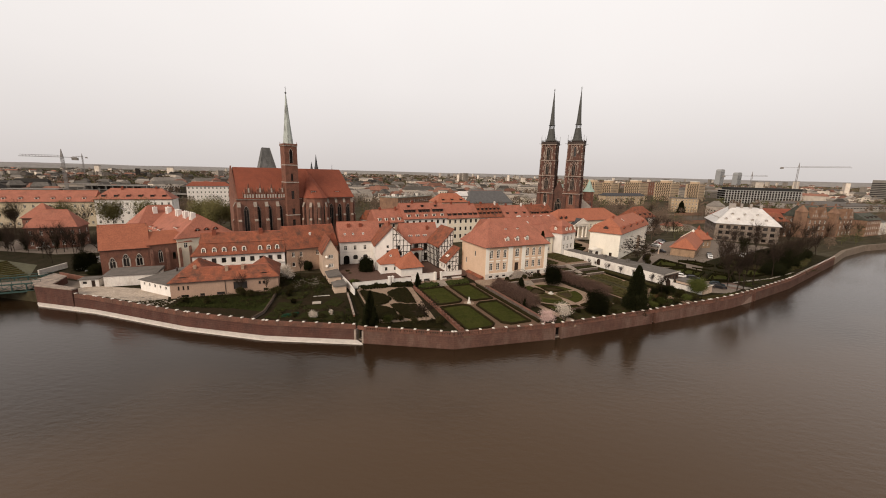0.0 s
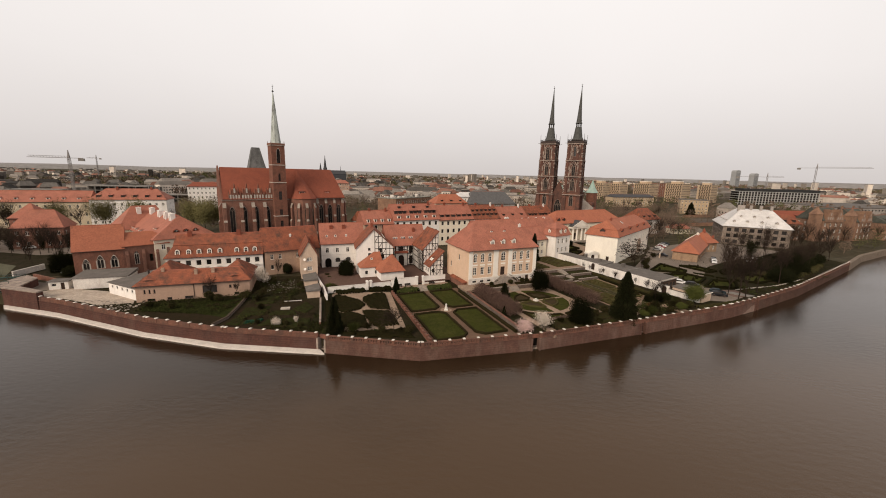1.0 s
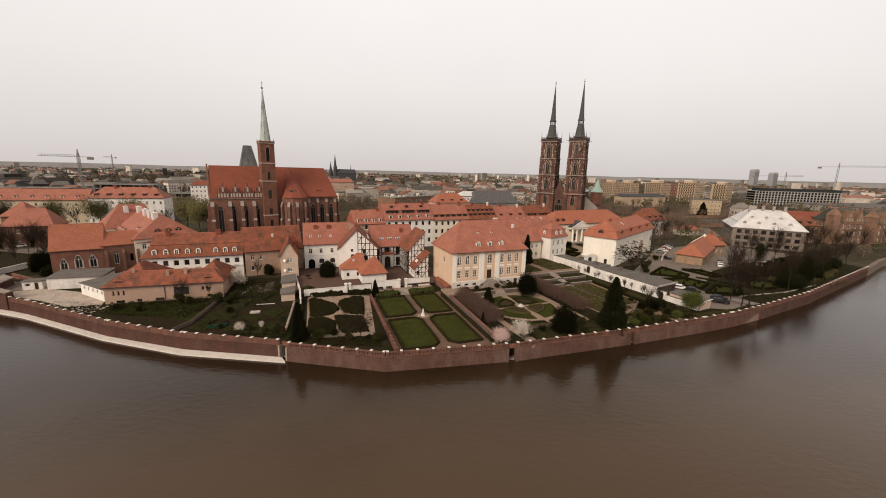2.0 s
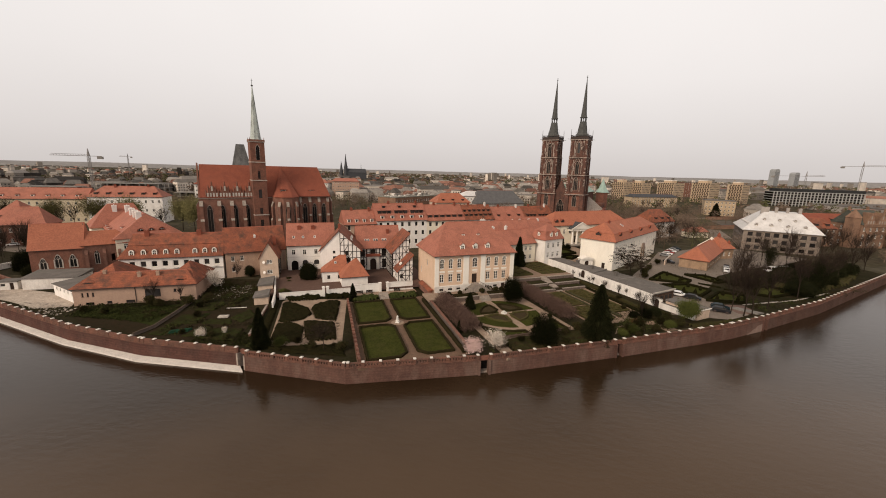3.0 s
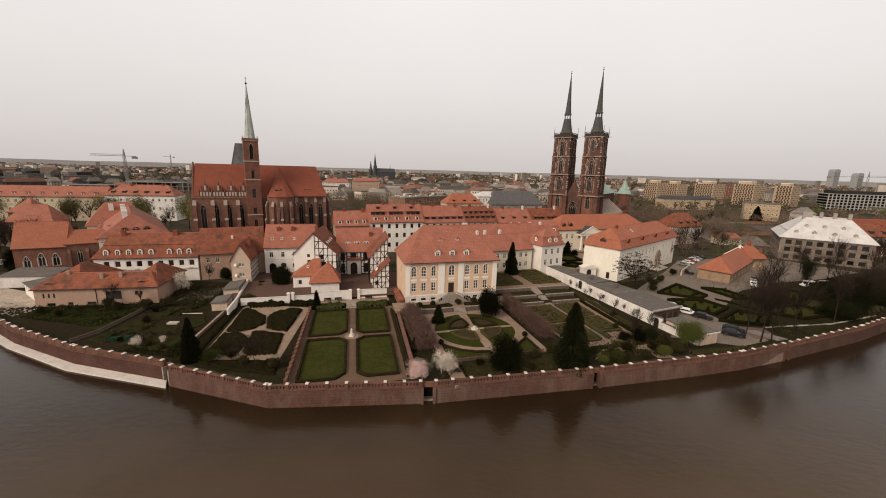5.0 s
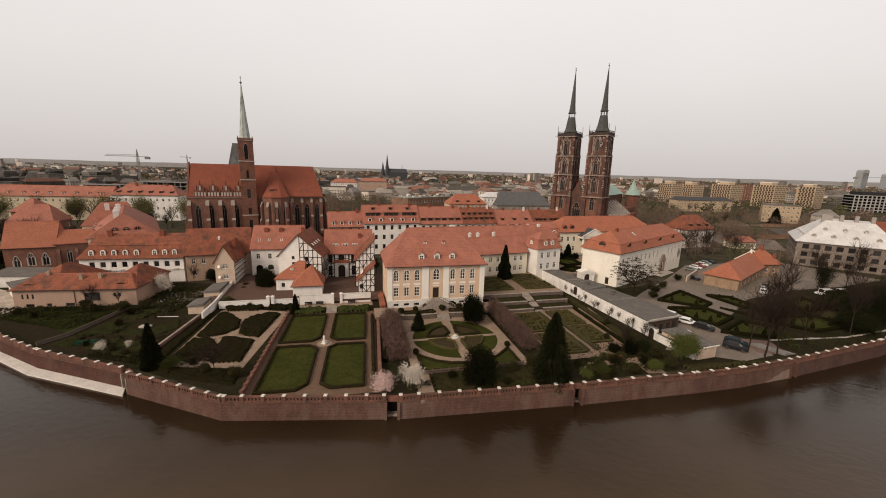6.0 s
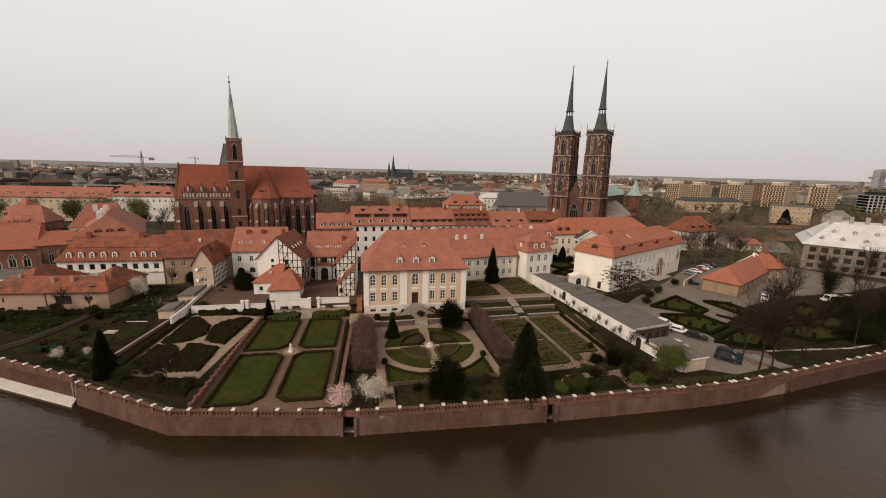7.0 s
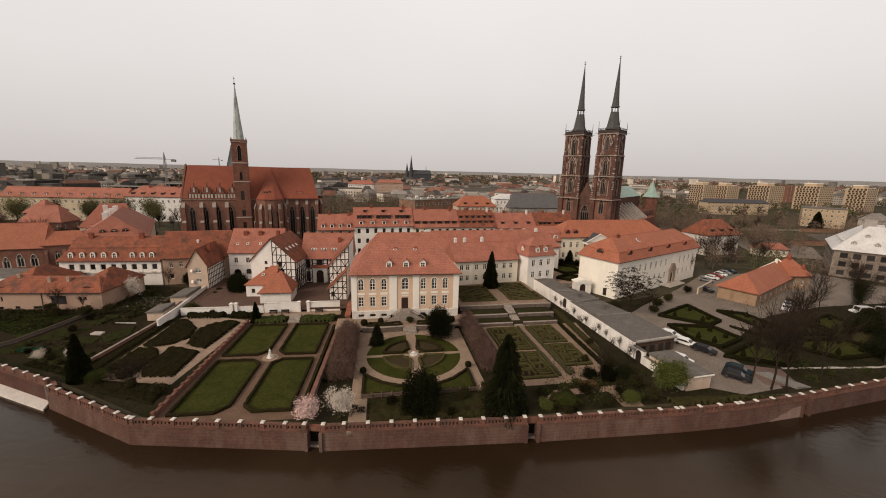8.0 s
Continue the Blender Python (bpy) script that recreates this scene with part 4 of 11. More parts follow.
def bishop_house():
    L, D, h = 50.0, 13.0, 11.3
    p = thing("bishop_house", 71.2, 162.6, 3.0, 51.8, "long cream house with a mansard tile roof and a carved portal", "house")
    f = row(15, 2.2, 48, 1.15, 6.9, 9.2, "", "cross") + row(15, 2.2, 48, 1.15, 3.0, 4.8, "", "cross")
    f = [q for q in f if not 30.5 < q[0] < 35.0] + [(32, 0.6, 34, 4.0, "round", "door")]
    house_walls(p, L, D, h, {"f": f, "l": [(9.0, 0.3, 10.2, 2.6, "", "door"), (1.5, 1.0, 2.3, 2.2, "", "plain")]}, mat("pale_cream_plaster", (0.80, 0.74, 0.645), 0.9, 0.07, 0.4, stain=(0.58, 0.50, 0.41), stain_scale=0.4, stain_amt=0.3, bump=0.15))
    bm = bmesh.new()
    box(bm, -0.2, -0.25, h - 0.5, L + 0.2, 0, h - 0.15)
    box(bm, -0.25, -0.1, h - 0.5, 0, D + 0.1, h - 0.15)
    for q in row(15, 2.2, 48, 1.15, 0, 0):
        box(bm, q[0] - 0.2, -0.08, 9.35, q[2] + 0.2, 0, 9.6)
    part("cornice", bm, TRIM, p)
    bm = bmesh.new()
    for x in (31.2, 34.3):
        box(bm, x, -0.5, 0.3, x + 0.5, 0, 4.6)
    loft(bm, [[(30.9, -0.55, 4.6), (35.1, -0.55, 4.6), (35.1, 0, 4.6), (30.9, 0, 4.6)], [(30.9, -0.55, 5.1), (35.1, -0.55, 5.1), (35.1, 0, 5.1), (30.9, 0, 5.1)], [(32.2, -0.5, 7.2), (33.8, -0.5, 7.2), (33.8, 0, 7.2), (32.2, 0, 7.2)]])
    part("portal", bm, mat("carved_sandstone", (0.33, 0.24, 0.18), 0.9, 0.4, 3.0, bump=0.6), p, "carved sandstone portal")
    bm = bmesh.new()
    for i in range(4):
        box(bm, 29 - 0.4 * i, -1.2 - 0.5 * i, 0, 37 + 0.4 * i, 0, 0.6 - 0.15 * i)
    part("steps", bm, STONE, p)
    roof_hip(p, L, D, h, 17.4, 5.2, L - 5.2, ROOF_NEW, 0.7, kink=(0.9, 13.9))
    for x in (6.0, 17.5, 29.0, 40.5):
        dormer(p, pose(x, 0.2, h + 0.9), 2.0, 1.2, 1.8, "gable", FRAME_DARK, ROOF_DARK)
    dormer(p, pose(0.2, 6.5, h + 0.9, 0, 0, -90), 2.0, 1.2, 1.8, "gable", FRAME_DARK, ROOF_DARK)
    chimney(p, 8, 6.0, 16.6, 18.0, 1.2, 0.6, ROOF_DARK)
    skylight(p, 16, 3.8, 15.85, 32, 0.8, 1.6)
    # porch at the short end
    q = thing("white_gateway", 60.0, 163.0, 3.4, 22, "white plastered gateway with a dark arch and a shallow pediment", "gateway")
    house_walls(q, 5.0, 2.2, 3.5, {"f": [(1.5, 0.0, 3.3, 2.9, "round", "door")]}, WHITE)
    bm = bmesh.new()
    for x in (0.0, 0.9, 3.5, 4.5):
        box(bm, x, -0.16, 0, x + 0.45, 0, 3.1)
    box(bm, -0.25, -0.3, 3.1, 5.25, 0, 3.5)
    part("pilaster", bm, TRIM, q)
    bm = bmesh.new()
    loft(bm, [rect(-0.35, -0.4, 5.35, 2.5, 3.504), rect(-0.35, -0.4, 5.35, 2.5, 3.7), [(2.4, -0.4, 4.5), (2.6, -0.4, 4.5), (2.6, 2.5, 4.5), (2.4, 2.5, 4.5)]])
    part("pediment", fix(bm), TRIM, q)
    # portico wing
    w = thing("portico_house", 54.8, 202.3, 4.4, 30, "cream palace wing with a white columned portico and tile roof", "palace")
    Lw, Dw, hw = 50.5, 14.0, 9.8
    house_walls(w, Lw, Dw, hw, {"f": row(3, 1.0, 8.2, 1.2, 5.6, 7.8) + row(3, 1.0, 8.2, 1.2, 1.5, 3.6) + [(13.9, 1.0, 15.9, 4.4, "", "door")] + row(2, 10.6, 19.4, 1.2, 5.6, 7.6) + row(4, 22, 34, 1.2, 5.6, 7.8)}, CREAM)
    roof_hip(w, Lw, Dw, hw, 15.8, 6.5, Lw - 6.5, ROOF_NEW, 0.6)
    for x in (3.4, 7.0):
        dormer(w, pose(x, 1.0, hw + 1.0), 1.8, 1.1, 2.0, "gable", FRAME_DARK, ROOF_DARK)
    bm = bmesh.new()
    box(bm, 9.6, -3.2, 0, 20.6, 0, 0.9)
    part("base", bm, STONE, w)
    for x in (10.6, 13.4, 16.8, 19.6):
        bm = bmesh.new()
        loft(bm, [circle(x, -2.5, 0.62, 0.9, 12), circle(x, -2.5, 0.62, 1.1, 12), circle(x, -2.5, 0.52, 1.2, 12), circle(x, -2.5, 0.44, 6.9, 12), circle(x, -2.5, 0.62, 7.2, 12)])
        part("column", bm, TRIM, w, "white column")
    bm = bmesh.new()
    box(bm, 9.7, -3.2, 7.2, 20.5, 0, 8.2)
    loft(bm, [[(9.3, -3.5, 8.2), (20.9, -3.5, 8.2), (15.1, -3.5, 11.3)], [(9.3, -3.0, 8.2), (20.9, -3.0, 8.2), (15.1, -3.0, 11.3)]])
    for sx in (-1, 1):
        loft(bm, [[(15.1 + sx * 5.9, -3.8, 8.2), (15.1 + sx * 5.9, -3.5, 8.2), (15.1, -3.5, 11.3), (15.1, -3.8, 11.3)], [(15.1 + sx * 5.9, -3.8, 8.55), (15.1 + sx * 5.9, -3.5, 8.55), (15.1, -3.5, 11.65), (15.1, -3.8, 11.65)]])
    part("pediment", fix(bm), TRIM, w, "white triangular pediment")
    bm = bmesh.new()
    loft(bm, [[(9.2, -2.98, 8.25), (21.0, -2.98, 8.25), (15.1, -2.98, 11.4)], [(9.2, 3.0, 8.25), (21.0, 3.0, 8.25), (15.1, 3.0, 11.4)]])
    part("portico_roof", fix(bm), SLATE, w, "grey slate portico roof")
    t = thing("tan_house", 43.0, 195.4, 4.4, 30, "tan street house with a red mansard roof and white dormers", "house")
    house_walls(t, 13.4, 11, 8.4, {"f": row(5, 1, 12.6, 1.3, 5.0, 6.8) + row(5, 1, 12.6, 1.3, 1.2, 3.0)}, BEIGE)
    roof_hip(t, 13.4, 11, 8.4, 13.6, 0, 13.4, ROOF, 0.5, kink=(1.1, 11.4))
    for x in (2.2, 5.2, 8.2, 11.2):
        dormer(t, pose(x, 0.0, 8.8), 1.7, 1.9, 1.6, "arch", TRIM, ROOF)
    # hedged forecourt in front of the portico
    bm = bmesh.new()
    slab(bm, [(49.6, 173.6), (53.6, 169.0), (60.0, 171.6), (66.0, 179.6), (70.6, 186.0), (66.0, 203.0), (55.2, 200.6), (46.0, 194.6)], 2.7, 4.42)
    tagged(part("forecourt", fix(bm), GRAVEL), "pale gravel forecourt in front of the portico", "forecourt", kind="structure")


def timber_houses():
    # white house of the row
    L, D, h = 15.5, 12, 8.5
    p = thing("white_row_house", -43.2, 134.6, 4.1, 24.5, "white two-storey row house with arched openings and tile roof", "house")
    f = [(1.5, 5.3, 2.6, 7.0), (5.0, 5.3, 6.1, 7.0), (8.7, 5.3, 9.8, 7.0), (1.2, 0.0, 3.4, 3.3, "round", "none"), (4.7, 1.6, 6.6, 3.4, "round", "plain"), (8.4, 1.6, 10.3, 3.4, "round", "plain")]
    house_walls(p, L, D, h, {"f": f}, WHITE)
    # black sheet behind the arch paints the shade of the passage
    bm = bmesh.new()
    box(bm, 1.2, 0.22, 0, 3.4, 0.3, 3.3)
    part("archway", bm, BLACKISH, p)
    bm = bmesh.new()
    box(bm, 0, -0.06, 4.4, L, 0, 4.55)
    part("string_course", bm, WHITE_OLD, p)
    roof_hip(p, L, D, h, 15.3, 0, L, ROOF, 0.5)
    gable_fill(p, L, D, h, 15.3, WHITE, "l")
    for x in (2.2, 5.2, 9.0):
        skylight(p, x, 2.0, h + 2.0 * 6.8 / 6 + 0.25, 48.5, 0.7, 0.9)
    for x in (4.0, 8.5):
        chimney(p, x, 4.4, 12.6, 14.6, 1.2, 0.8, ROOF_DARK)
    # projecting wing: half plaster, half timber gable
    L, D, h = 12.6, 15.0, 8.8
    g = thing("half_timbered_wing", -28.8, 128.6, 4.1, 18, "gabled wing, half white plaster and half timber framing", "house")
    wl_, apex = 5.9, 15.0
    bm = bmesh.new()
    holes = [(3.9, 4.8, 5.0, 6.9, "", "plain"), (3.9, 8.1 - 0.2, 4.7, 8.7, "", "plain"), (8.0, 5.0, 9.4, 6.2, "", "plain"), (7.7, 7.2, 8.8, 8.6, "", "plain")]
    # right-hand rows: dark panes stand in for the shaded gallery openings
    for face, hs in (("f", holes), ("r", row(9, 0.6, 14.4, 1.0, 4.5, 6.1, "", "plain") + row(9, 0.6, 14.4, 1.0, 2.3, 4.0, "", "plain") + row(9, 0.6, 14.4, 1.0, 0.3, 1.9, "", "plain")), ("b", []), ("l", [(1.5, 4.9, 2.4, 6.5, "", "plain"), (10.0, 4.9, 10.9, 6.5, "", "plain")])):
        o, u, nrm, W = face_frame(face, L, D)
        wall_face(bm, o, u, nrm, W, h, hs)
        put_windows(g, o, u, nrm, hs, fm=FRAME_DARK)
    part("wall", fix(bm), WHITE, g)
    bm = bmesh.new()
    loft(bm, [[(0, 0, h), (L, 0, h), (wl_, 0, apex - 0.1)], [(0, 0.3, h), (L, 0.3, h), (wl_, 0.3, apex - 0.1)]])
    part("gable", fix(bm), WHITE, g)
    bm = bmesh.new()
    o, u, nrm, W = face_frame("f", L, D)
    timber_grid(bm, o + u * 6.1, u, nrm, L - 6.1, h, 5, [0.1, 2.1, 4.2, 6.3, 8.4, 10.5, 12.6], True, lambda x: h + (apex - h) * (1 - x / (L - 6.1)) - 0.25)
    o, u, nrm, W = face_frame("r", L, D)
    timber_grid(bm, o, u, nrm, W, h, 10, [0.1, 2.1, 4.2, 6.3, 8.5], True)
    part("timber_frame", fix(bm), TIMBER, g, "dark timber framing")
    bm = bmesh.new()
    for (xa, za), (xb, zb) in (((-0.5, h - 0.55), (wl_, apex)), ((wl_, apex), (L + 0.5, h - 0.5))):
        loft(bm, [[(xa, -0.35, za), (xb, -0.35, zb), (xb, -0.35, zb + 0.3), (xa, -0.35, za + 0.3)], [(xa, D, za), (xb, D, zb), (xb, D, zb + 0.3), (xa, D, za + 0.3)]])
    r = part("roof", fix(bm), ROOF_OLD, g)
    sl = math.degrees(math.atan2(apex - h, L - wl_))
    for k in range(4):
        bm = bmesh.new()
        box(bm, -0.45, -0.35, 0, 0.45, 0.35, 0.1)
        s = part("skylight", bm, FRAME, g, at=pose(9.6, 2.0 + 2.4 * k, apex - (9.6 - wl_) * (apex - h) / (L - wl_) + 0.33, 0, sl, 0))
    chimney(g, wl_ - 0.2, 6, apex - 0.3, apex + 1.4, 0.8, 0.8, ROOF_DARK)
    # courtyard rear range with the gate
    L, D, h = 15.0, 11.0, 7.6
    b = thing("courtyard_range", -20.5, 140.0, 4.1, 25, "timber-framed range with a white portal at the courtyard's end", "house")
    hs = [(0.7, 4.7, 2.5, 7.2, "", "plain"), (4.4, 4.9, 6.2, 7.2, "", "plain"), (8.3, 4.7, 10.1, 7.2, "", "plain"), (0.7, 0.6, 2.4, 3.6, "", "plain"), (8.4, 0.6, 10.1, 3.6, "", "plain"), (4.2, 0.0, 6.4, 3.9, "round", "door")]
    house_walls(b, L, D, h, {"f": hs}, WHITE, FRAME_DARK)
    bm = bmesh.new()
    o, u, nrm, W = face_frame("f", L, D)
    timber_grid(bm, o, u, nrm, 3.1, h, 3, [0.1, 2.4, 4.4, 5.6, 7.4], True)
    timber_grid(bm, o + u * 7.6, u, nrm, W - 7.6, h, 6, [0.1, 2.4, 4.4, 5.6, 7.4], True)
    timber_grid(bm, o + u * 3.1 + Vector((0, 0, 4.6)), u, nrm, 4.5, 3.0, 4, [0.0, 1.4, 2.8], False)
    part("timber_frame", fix(bm), TIMBER, b, "dark timber framing")
    bm = bmesh.new()
    box(bm, 3.3, -0.4, 0, 4.2, 0, 4.2)
    box(bm, 6.4, -0.4, 0, 7.3, 0, 4.2)
    box(bm, 3.1, -0.5, 4.2, 7.5, 0, 4.7)
    part("portal", bm, TRIM, b, "white portal")
    bm = bmesh.new()
    loft(bm, [rect(2.8, -0.9, 7.8, 0, 4.75), [(2.8, -0.9, 4.85), (7.8, -0.9, 4.85), (7.8, 0, 5.6), (2.8, 0, 5.6)]])
    part("portal_roof", bm, ROOF_DARK, b)
    roof_hip(b, L, D, h, 14.7, 0, L, ROOF, 0.5)
    for x in (3.0, 3.9, 6.0, 6.9, 9.0, 9.9):
        skylight(b, x, 1.7, h + 1.7 * 7.1 / 5.5 + 0.28, 52.2, 0.75, 1.0)
    chimney(b, 11.0, 3.5, 11.0, 13.5, 0.9, 0.7, ROOF_DARK)
    # right wing with a half gable
    L, D, h, apex = 5.6, 12.0, 8.2, 14.2
    r = thing("half_gabled_wing", -6.6, 133.6, 4.1, 25, "timber-framed wing with a steep half gable", "house")
    # left-hand rows of dark panes imitate open galleries in shade
    house_walls(r, L, D, h, {"f": [(1.3, 3.0, 2.4, 4.4, "", "plain")], "l": row(8, 0.5, 11.6, 1.05, 4.5, 6.2, "", "plain") + row(8, 0.5, 11.6, 1.05, 2.3, 4.0, "", "plain") + row(8, 0.5, 11.6, 1.05, 0.3, 1.9, "", "plain") + row(8, 0.5, 11.6, 1.05, 6.6, 7.7, "", "plain")}, WHITE, FRAME_DARK)
    bm = bmesh.new()
    loft(bm, [[(0, 0, h), (L, 0, h), (L, 0, apex - 0.1)], [(0, 0.3, h), (L, 0.3, h), (L, 0.3, apex - 0.1)]])
    box(bm, L - 0.3, 0.3, h, L, D, apex - 0.3)
    part("gable", fix(bm), WHITE, r)
    bm = bmesh.new()
    o, u, nrm, W = face_frame("f", L, D)
    timber_grid(bm, o, u, nrm, L, h, 5, [0.1, 2.0, 4.0, 6.0, 8.0, 10.0, 12.0], True, lambda x: h + (apex - h) * x / L - 0.3)
    o, u, nrm, W = face_frame("l", L, D)
    timber_grid(bm, o, u, nrm, W, h, 9, [0.1, 2.1, 4.2, 6.3, 8.0], False)
    part("timber_frame", fix(bm), TIMBER, r, "dark timber framing")
    bm = bmesh.new()
    loft(bm, [[(-0.5, -0.4, h - 0.5), (L + 0.2, -0.4, apex), (L + 0.2, -0.4, apex + 0.3), (-0.5, -0.4, h - 0.2)], [(-0.5, D, h - 0.5), (L + 0.2, D, apex), (L + 0.2, D, apex + 0.3), (-0.5, D, h - 0.2)]])
    part("roof", fix(bm), ROOF_OLD, r)
    # lower front house with a half gable
    L, D, h, apex = 4.8, 6.2, 3.4, 8.2
    s = thing("small_timber_house", -3.6, 128.9, 4.1, 25, "small timber-framed house with a half gable roof", "house")
    house_walls(s, L, D, h, {"f": [(2.6, 4.1 - 0.8, 3.6, 3.4, "", "none"), (0.6, 1.2, 1.5, 2.4, "", "plain")], "l": [(1.5, 1.1, 2.4, 2.2, "", "plain"), (3.6, 1.1, 4.5, 2.2, "", "plain")]}, WHITE, FRAME_DARK)
    bm = bmesh.new()
    loft(bm, [[(0, 0, h), (L, 0, h), (L, 0, apex - 0.1)], [(0, 0.3, h), (L, 0.3, h), (L, 0.3, apex - 0.1)]])
    box(bm, L - 0.3, 0.3, h, L, D, apex - 0.3)
    part("gable", fix(bm), WHITE, s)
    bm = bmesh.new()
    o, u, nrm, W = face_frame("f", L, D)
    timber_grid(bm, o, u, nrm, L, h, 4, [0.1, 1.9, 3.6, 5.2, 6.8], True, lambda x: h + (apex - h) * x / L - 0.3)
    part("timber_frame", fix(bm), TIMBER, s, "dark timber framing")
    bm = bmesh.new()
    loft(bm, [[(-0.5, -0.4, h - 0.5), (L + 0.15, -0.4, apex), (L + 0.15, -0.4, apex + 0.3), (-0.5, -0.4, h - 0.2)], [(-0.5, D, h - 0.5), (L + 0.15, D, apex), (L + 0.15, D, apex + 0.3), (-0.5, D, h - 0.2)]])
    part("roof", fix(bm), ROOF_OLD, s)
    for k in range(2):
        bm = bmesh.new()
        box(bm, -0.5, -0.4, 0, 0.5, 0.4, 0.1)
        part("skylight", bm, FRAME, s, at=pose(1.2, 1.4 + 1.2 * k, h + 1.95, 0, -45, 0))
    # two small white garden houses
    L, D, h = 7.6, 7.4, 2.9
    t = thing("tent_roofed_house", -18.6, 120.4, 4.1, 27, "small white house with a tent-shaped tile roof", "house")
    house_walls(t, L, D, h, {"r": [(2.2, 0.9, 3.2, 2.1, "", "plain"), (4.6, 0.9, 5.5, 2.1, "", "plain")]}, WHITE)
    roof_hip(t, L, D, h, 7.7, 4.5, 4.9, ROOF_NEW, 0.5)
    chimney(t, 5.8, 2.6, 4.6, 5.7, 0.5, 0.5, ROOF_DARK)
    L, D, h = 7.2, 5.2, 3.4
    t = thing("lean_to_house", -26.0, 123.4, 4.1, 24, "small white house with a tiled lean-to roof", "house")
    house_walls(t, L, D, h, {"f": [(1.4, 0.9, 2.4, 2.2, "", "plain"), (4.6, 0.9, 5.5, 2.2, "", "plain")]}, WHITE)
    bm = bmesh.new()
    loft(bm, [rect(-0.4, -0.4, L + 0.4, D, h - 0.15), rect(-0.4, -0.4, L + 0.4, D, h), [(L - 1.9, D - 0.2, h + 4.0), (L + 0.2, D - 0.2, h + 4.0), (L + 0.2, D, h + 4.0), (L - 1.9, D, h + 4.0)]])
    part("roof", fix(bm), ROOF_NEW, t)
    skylight(t, 4.0, 2.2, h + 2.2, 40, 0.7, 0.8)


def left_houses():
    # pink plaster house of the row
    L, D, h = 18.0, 12.5, 7.6
    p = thing("pink_row_house", -59.0, 125.4, 3.6, 36.5, "weathered pink plaster row house with a tile roof", "house")
    f = [(1.6, 4.8, 2.6, 6.4), (4.2, 4.8, 5.2, 6.4), (10, 4.8, 11, 6.4), (14, 4.8, 15, 6.4), (5.4, 0, 7.6, 3.0, "round", "door"), (1.6, 1.3, 2.6, 2.8, "", "plain"), (11, 1.3, 12, 2.8, "", "plain")]
    house_walls(p, L, D, h, {"f": f}, BROWNPL)
    roof_hip(p, L, D, h, 14.8, 0, L, ROOF_OLD, 0.5)
    chimney(p, 9, 3.4, 11, 12.4, 0.6, 0.5)
    # gabled wing in front of it
    L, D, h, apex = 5.2, 13.0, 6.9, 11.6
    g = thing("gabled_garden_wing", -45.6, 122.6, 4.0, 26, "beige gabled wing with timber-framed side wall", "house")
    house_walls(g, L, D, h, {"f": [(1.9, 5.0, 3.5, 6.2, "", "sash"), (1.9, 1.9, 3.5, 3.1, "", "sash")], "r": [(3, 4.4, 4, 5.6, "", "plain"), (8, 4.4, 9, 5.6, "", "plain")]}, BEIGE)
    bm = bmesh.new()
    loft(bm, [[(0, 0, h), (L, 0, h), (L / 2, 0, apex - 0.1)], [(0, 0.3, h), (L, 0.3, h), (L / 2, 0.3, apex - 0.1)]])
    part("gable", fix(bm), BEIGE, g)
    bm = bmesh.new()
    o, u, nrm, W = face_frame("r", L, D)
    wall_face(bm, o + nrm * 0.03, u, nrm, W, h, [], 0.01)
    part("side_plaster", bm, WHITE, g)
    bm = bmesh.new()
    timber_grid(bm, o + nrm * 0.03, u, nrm, W, h, 12, [0.1, 1.4, 2.8, 4.2, 5.5, 6.7], False)
    part("timber_frame", fix(bm), TIMBER, g, "dark timber framing")
    bm = bmesh.new()
    for (xa, za), (xb, zb) in (((-0.45, h - 0.6), (L / 2, apex)), ((L / 2, apex), (L + 0.45, h - 0.6))):
        loft(bm, [[(xa, -0.35, za), (xb, -0.35, zb), (xb, -0.35, zb + 0.3), (xa, -0.35, za + 0.3)], [(xa, D, za), (xb, D, zb), (xb, D, zb + 0.3), (xa, D, za + 0.3)]])
    part("roof", fix(bm), ROOF_OLD, g)
    chimney(g, L / 2 + 1.5, 5, 10.0, 12.6, 0.9, 0.7, ROOF_DARK)
    for z in (5.6, 2.4):
        bm = bmesh.new()
        loft(bm, [circle(0, 0, 0.1, 0, 10), circle(0, 0, 0.45, 0.16, 10)])
        part("satellite_dish", bm, TRIM, g, at=pose(1.2, -0.3, z, 75, 0, -20))
    # long house with a mansard roof
    L, D, h = 27.2, 12.0, 7.1
    m = thing("long_mansard_house", -84.4, 113.8, 3.5, 25.3, "long white house with oval dormers in an old mansard roof", "house")
    f = row(9, 2.4, 26.2, 1.5, 4.3, 6.1, "", "plain") + row(5, 2.0, 22, 1.3, 0.8, 2.2, "round", "plain")
    house_walls(m, L, D, h, {"f": f, "l": row(3, 2, 10, 1.1, 4.6, 6.1)}, WHITE)
    bm = bmesh.new()
    box(bm, 0, -0.25, 3.3, L, 0, 3.6)
    for i in range(7):
        box(bm, 3 + 3.6 * i, -0.45, 3.6, 4.1 + 3.6 * i, -0.1, 3.85)
    part("string_course", bm, WHITE_OLD, m)
    roof_hip(m, L, D, h, 13.6, 2.0, L, ROOF_OLD, 0.5, kink=(2.0, 10.6))
    for x in (3.2, 6.2, 9.0, 11.9, 14.8, 19.6, 22.3, 24.9):
        dormer(m, pose(x, 0.15, h + 0.5), 1.3, 2.0, 1.6, "arch", TRIM, ROOF_OLD)
    chimney(m, 6, 5.2, 12.4, 14.6, 1.2, 0.7, ROOF_DARK)
    chimney(m, 20, 5.2, 12.4, 14.6, 1.2, 0.7, ROOF_DARK)
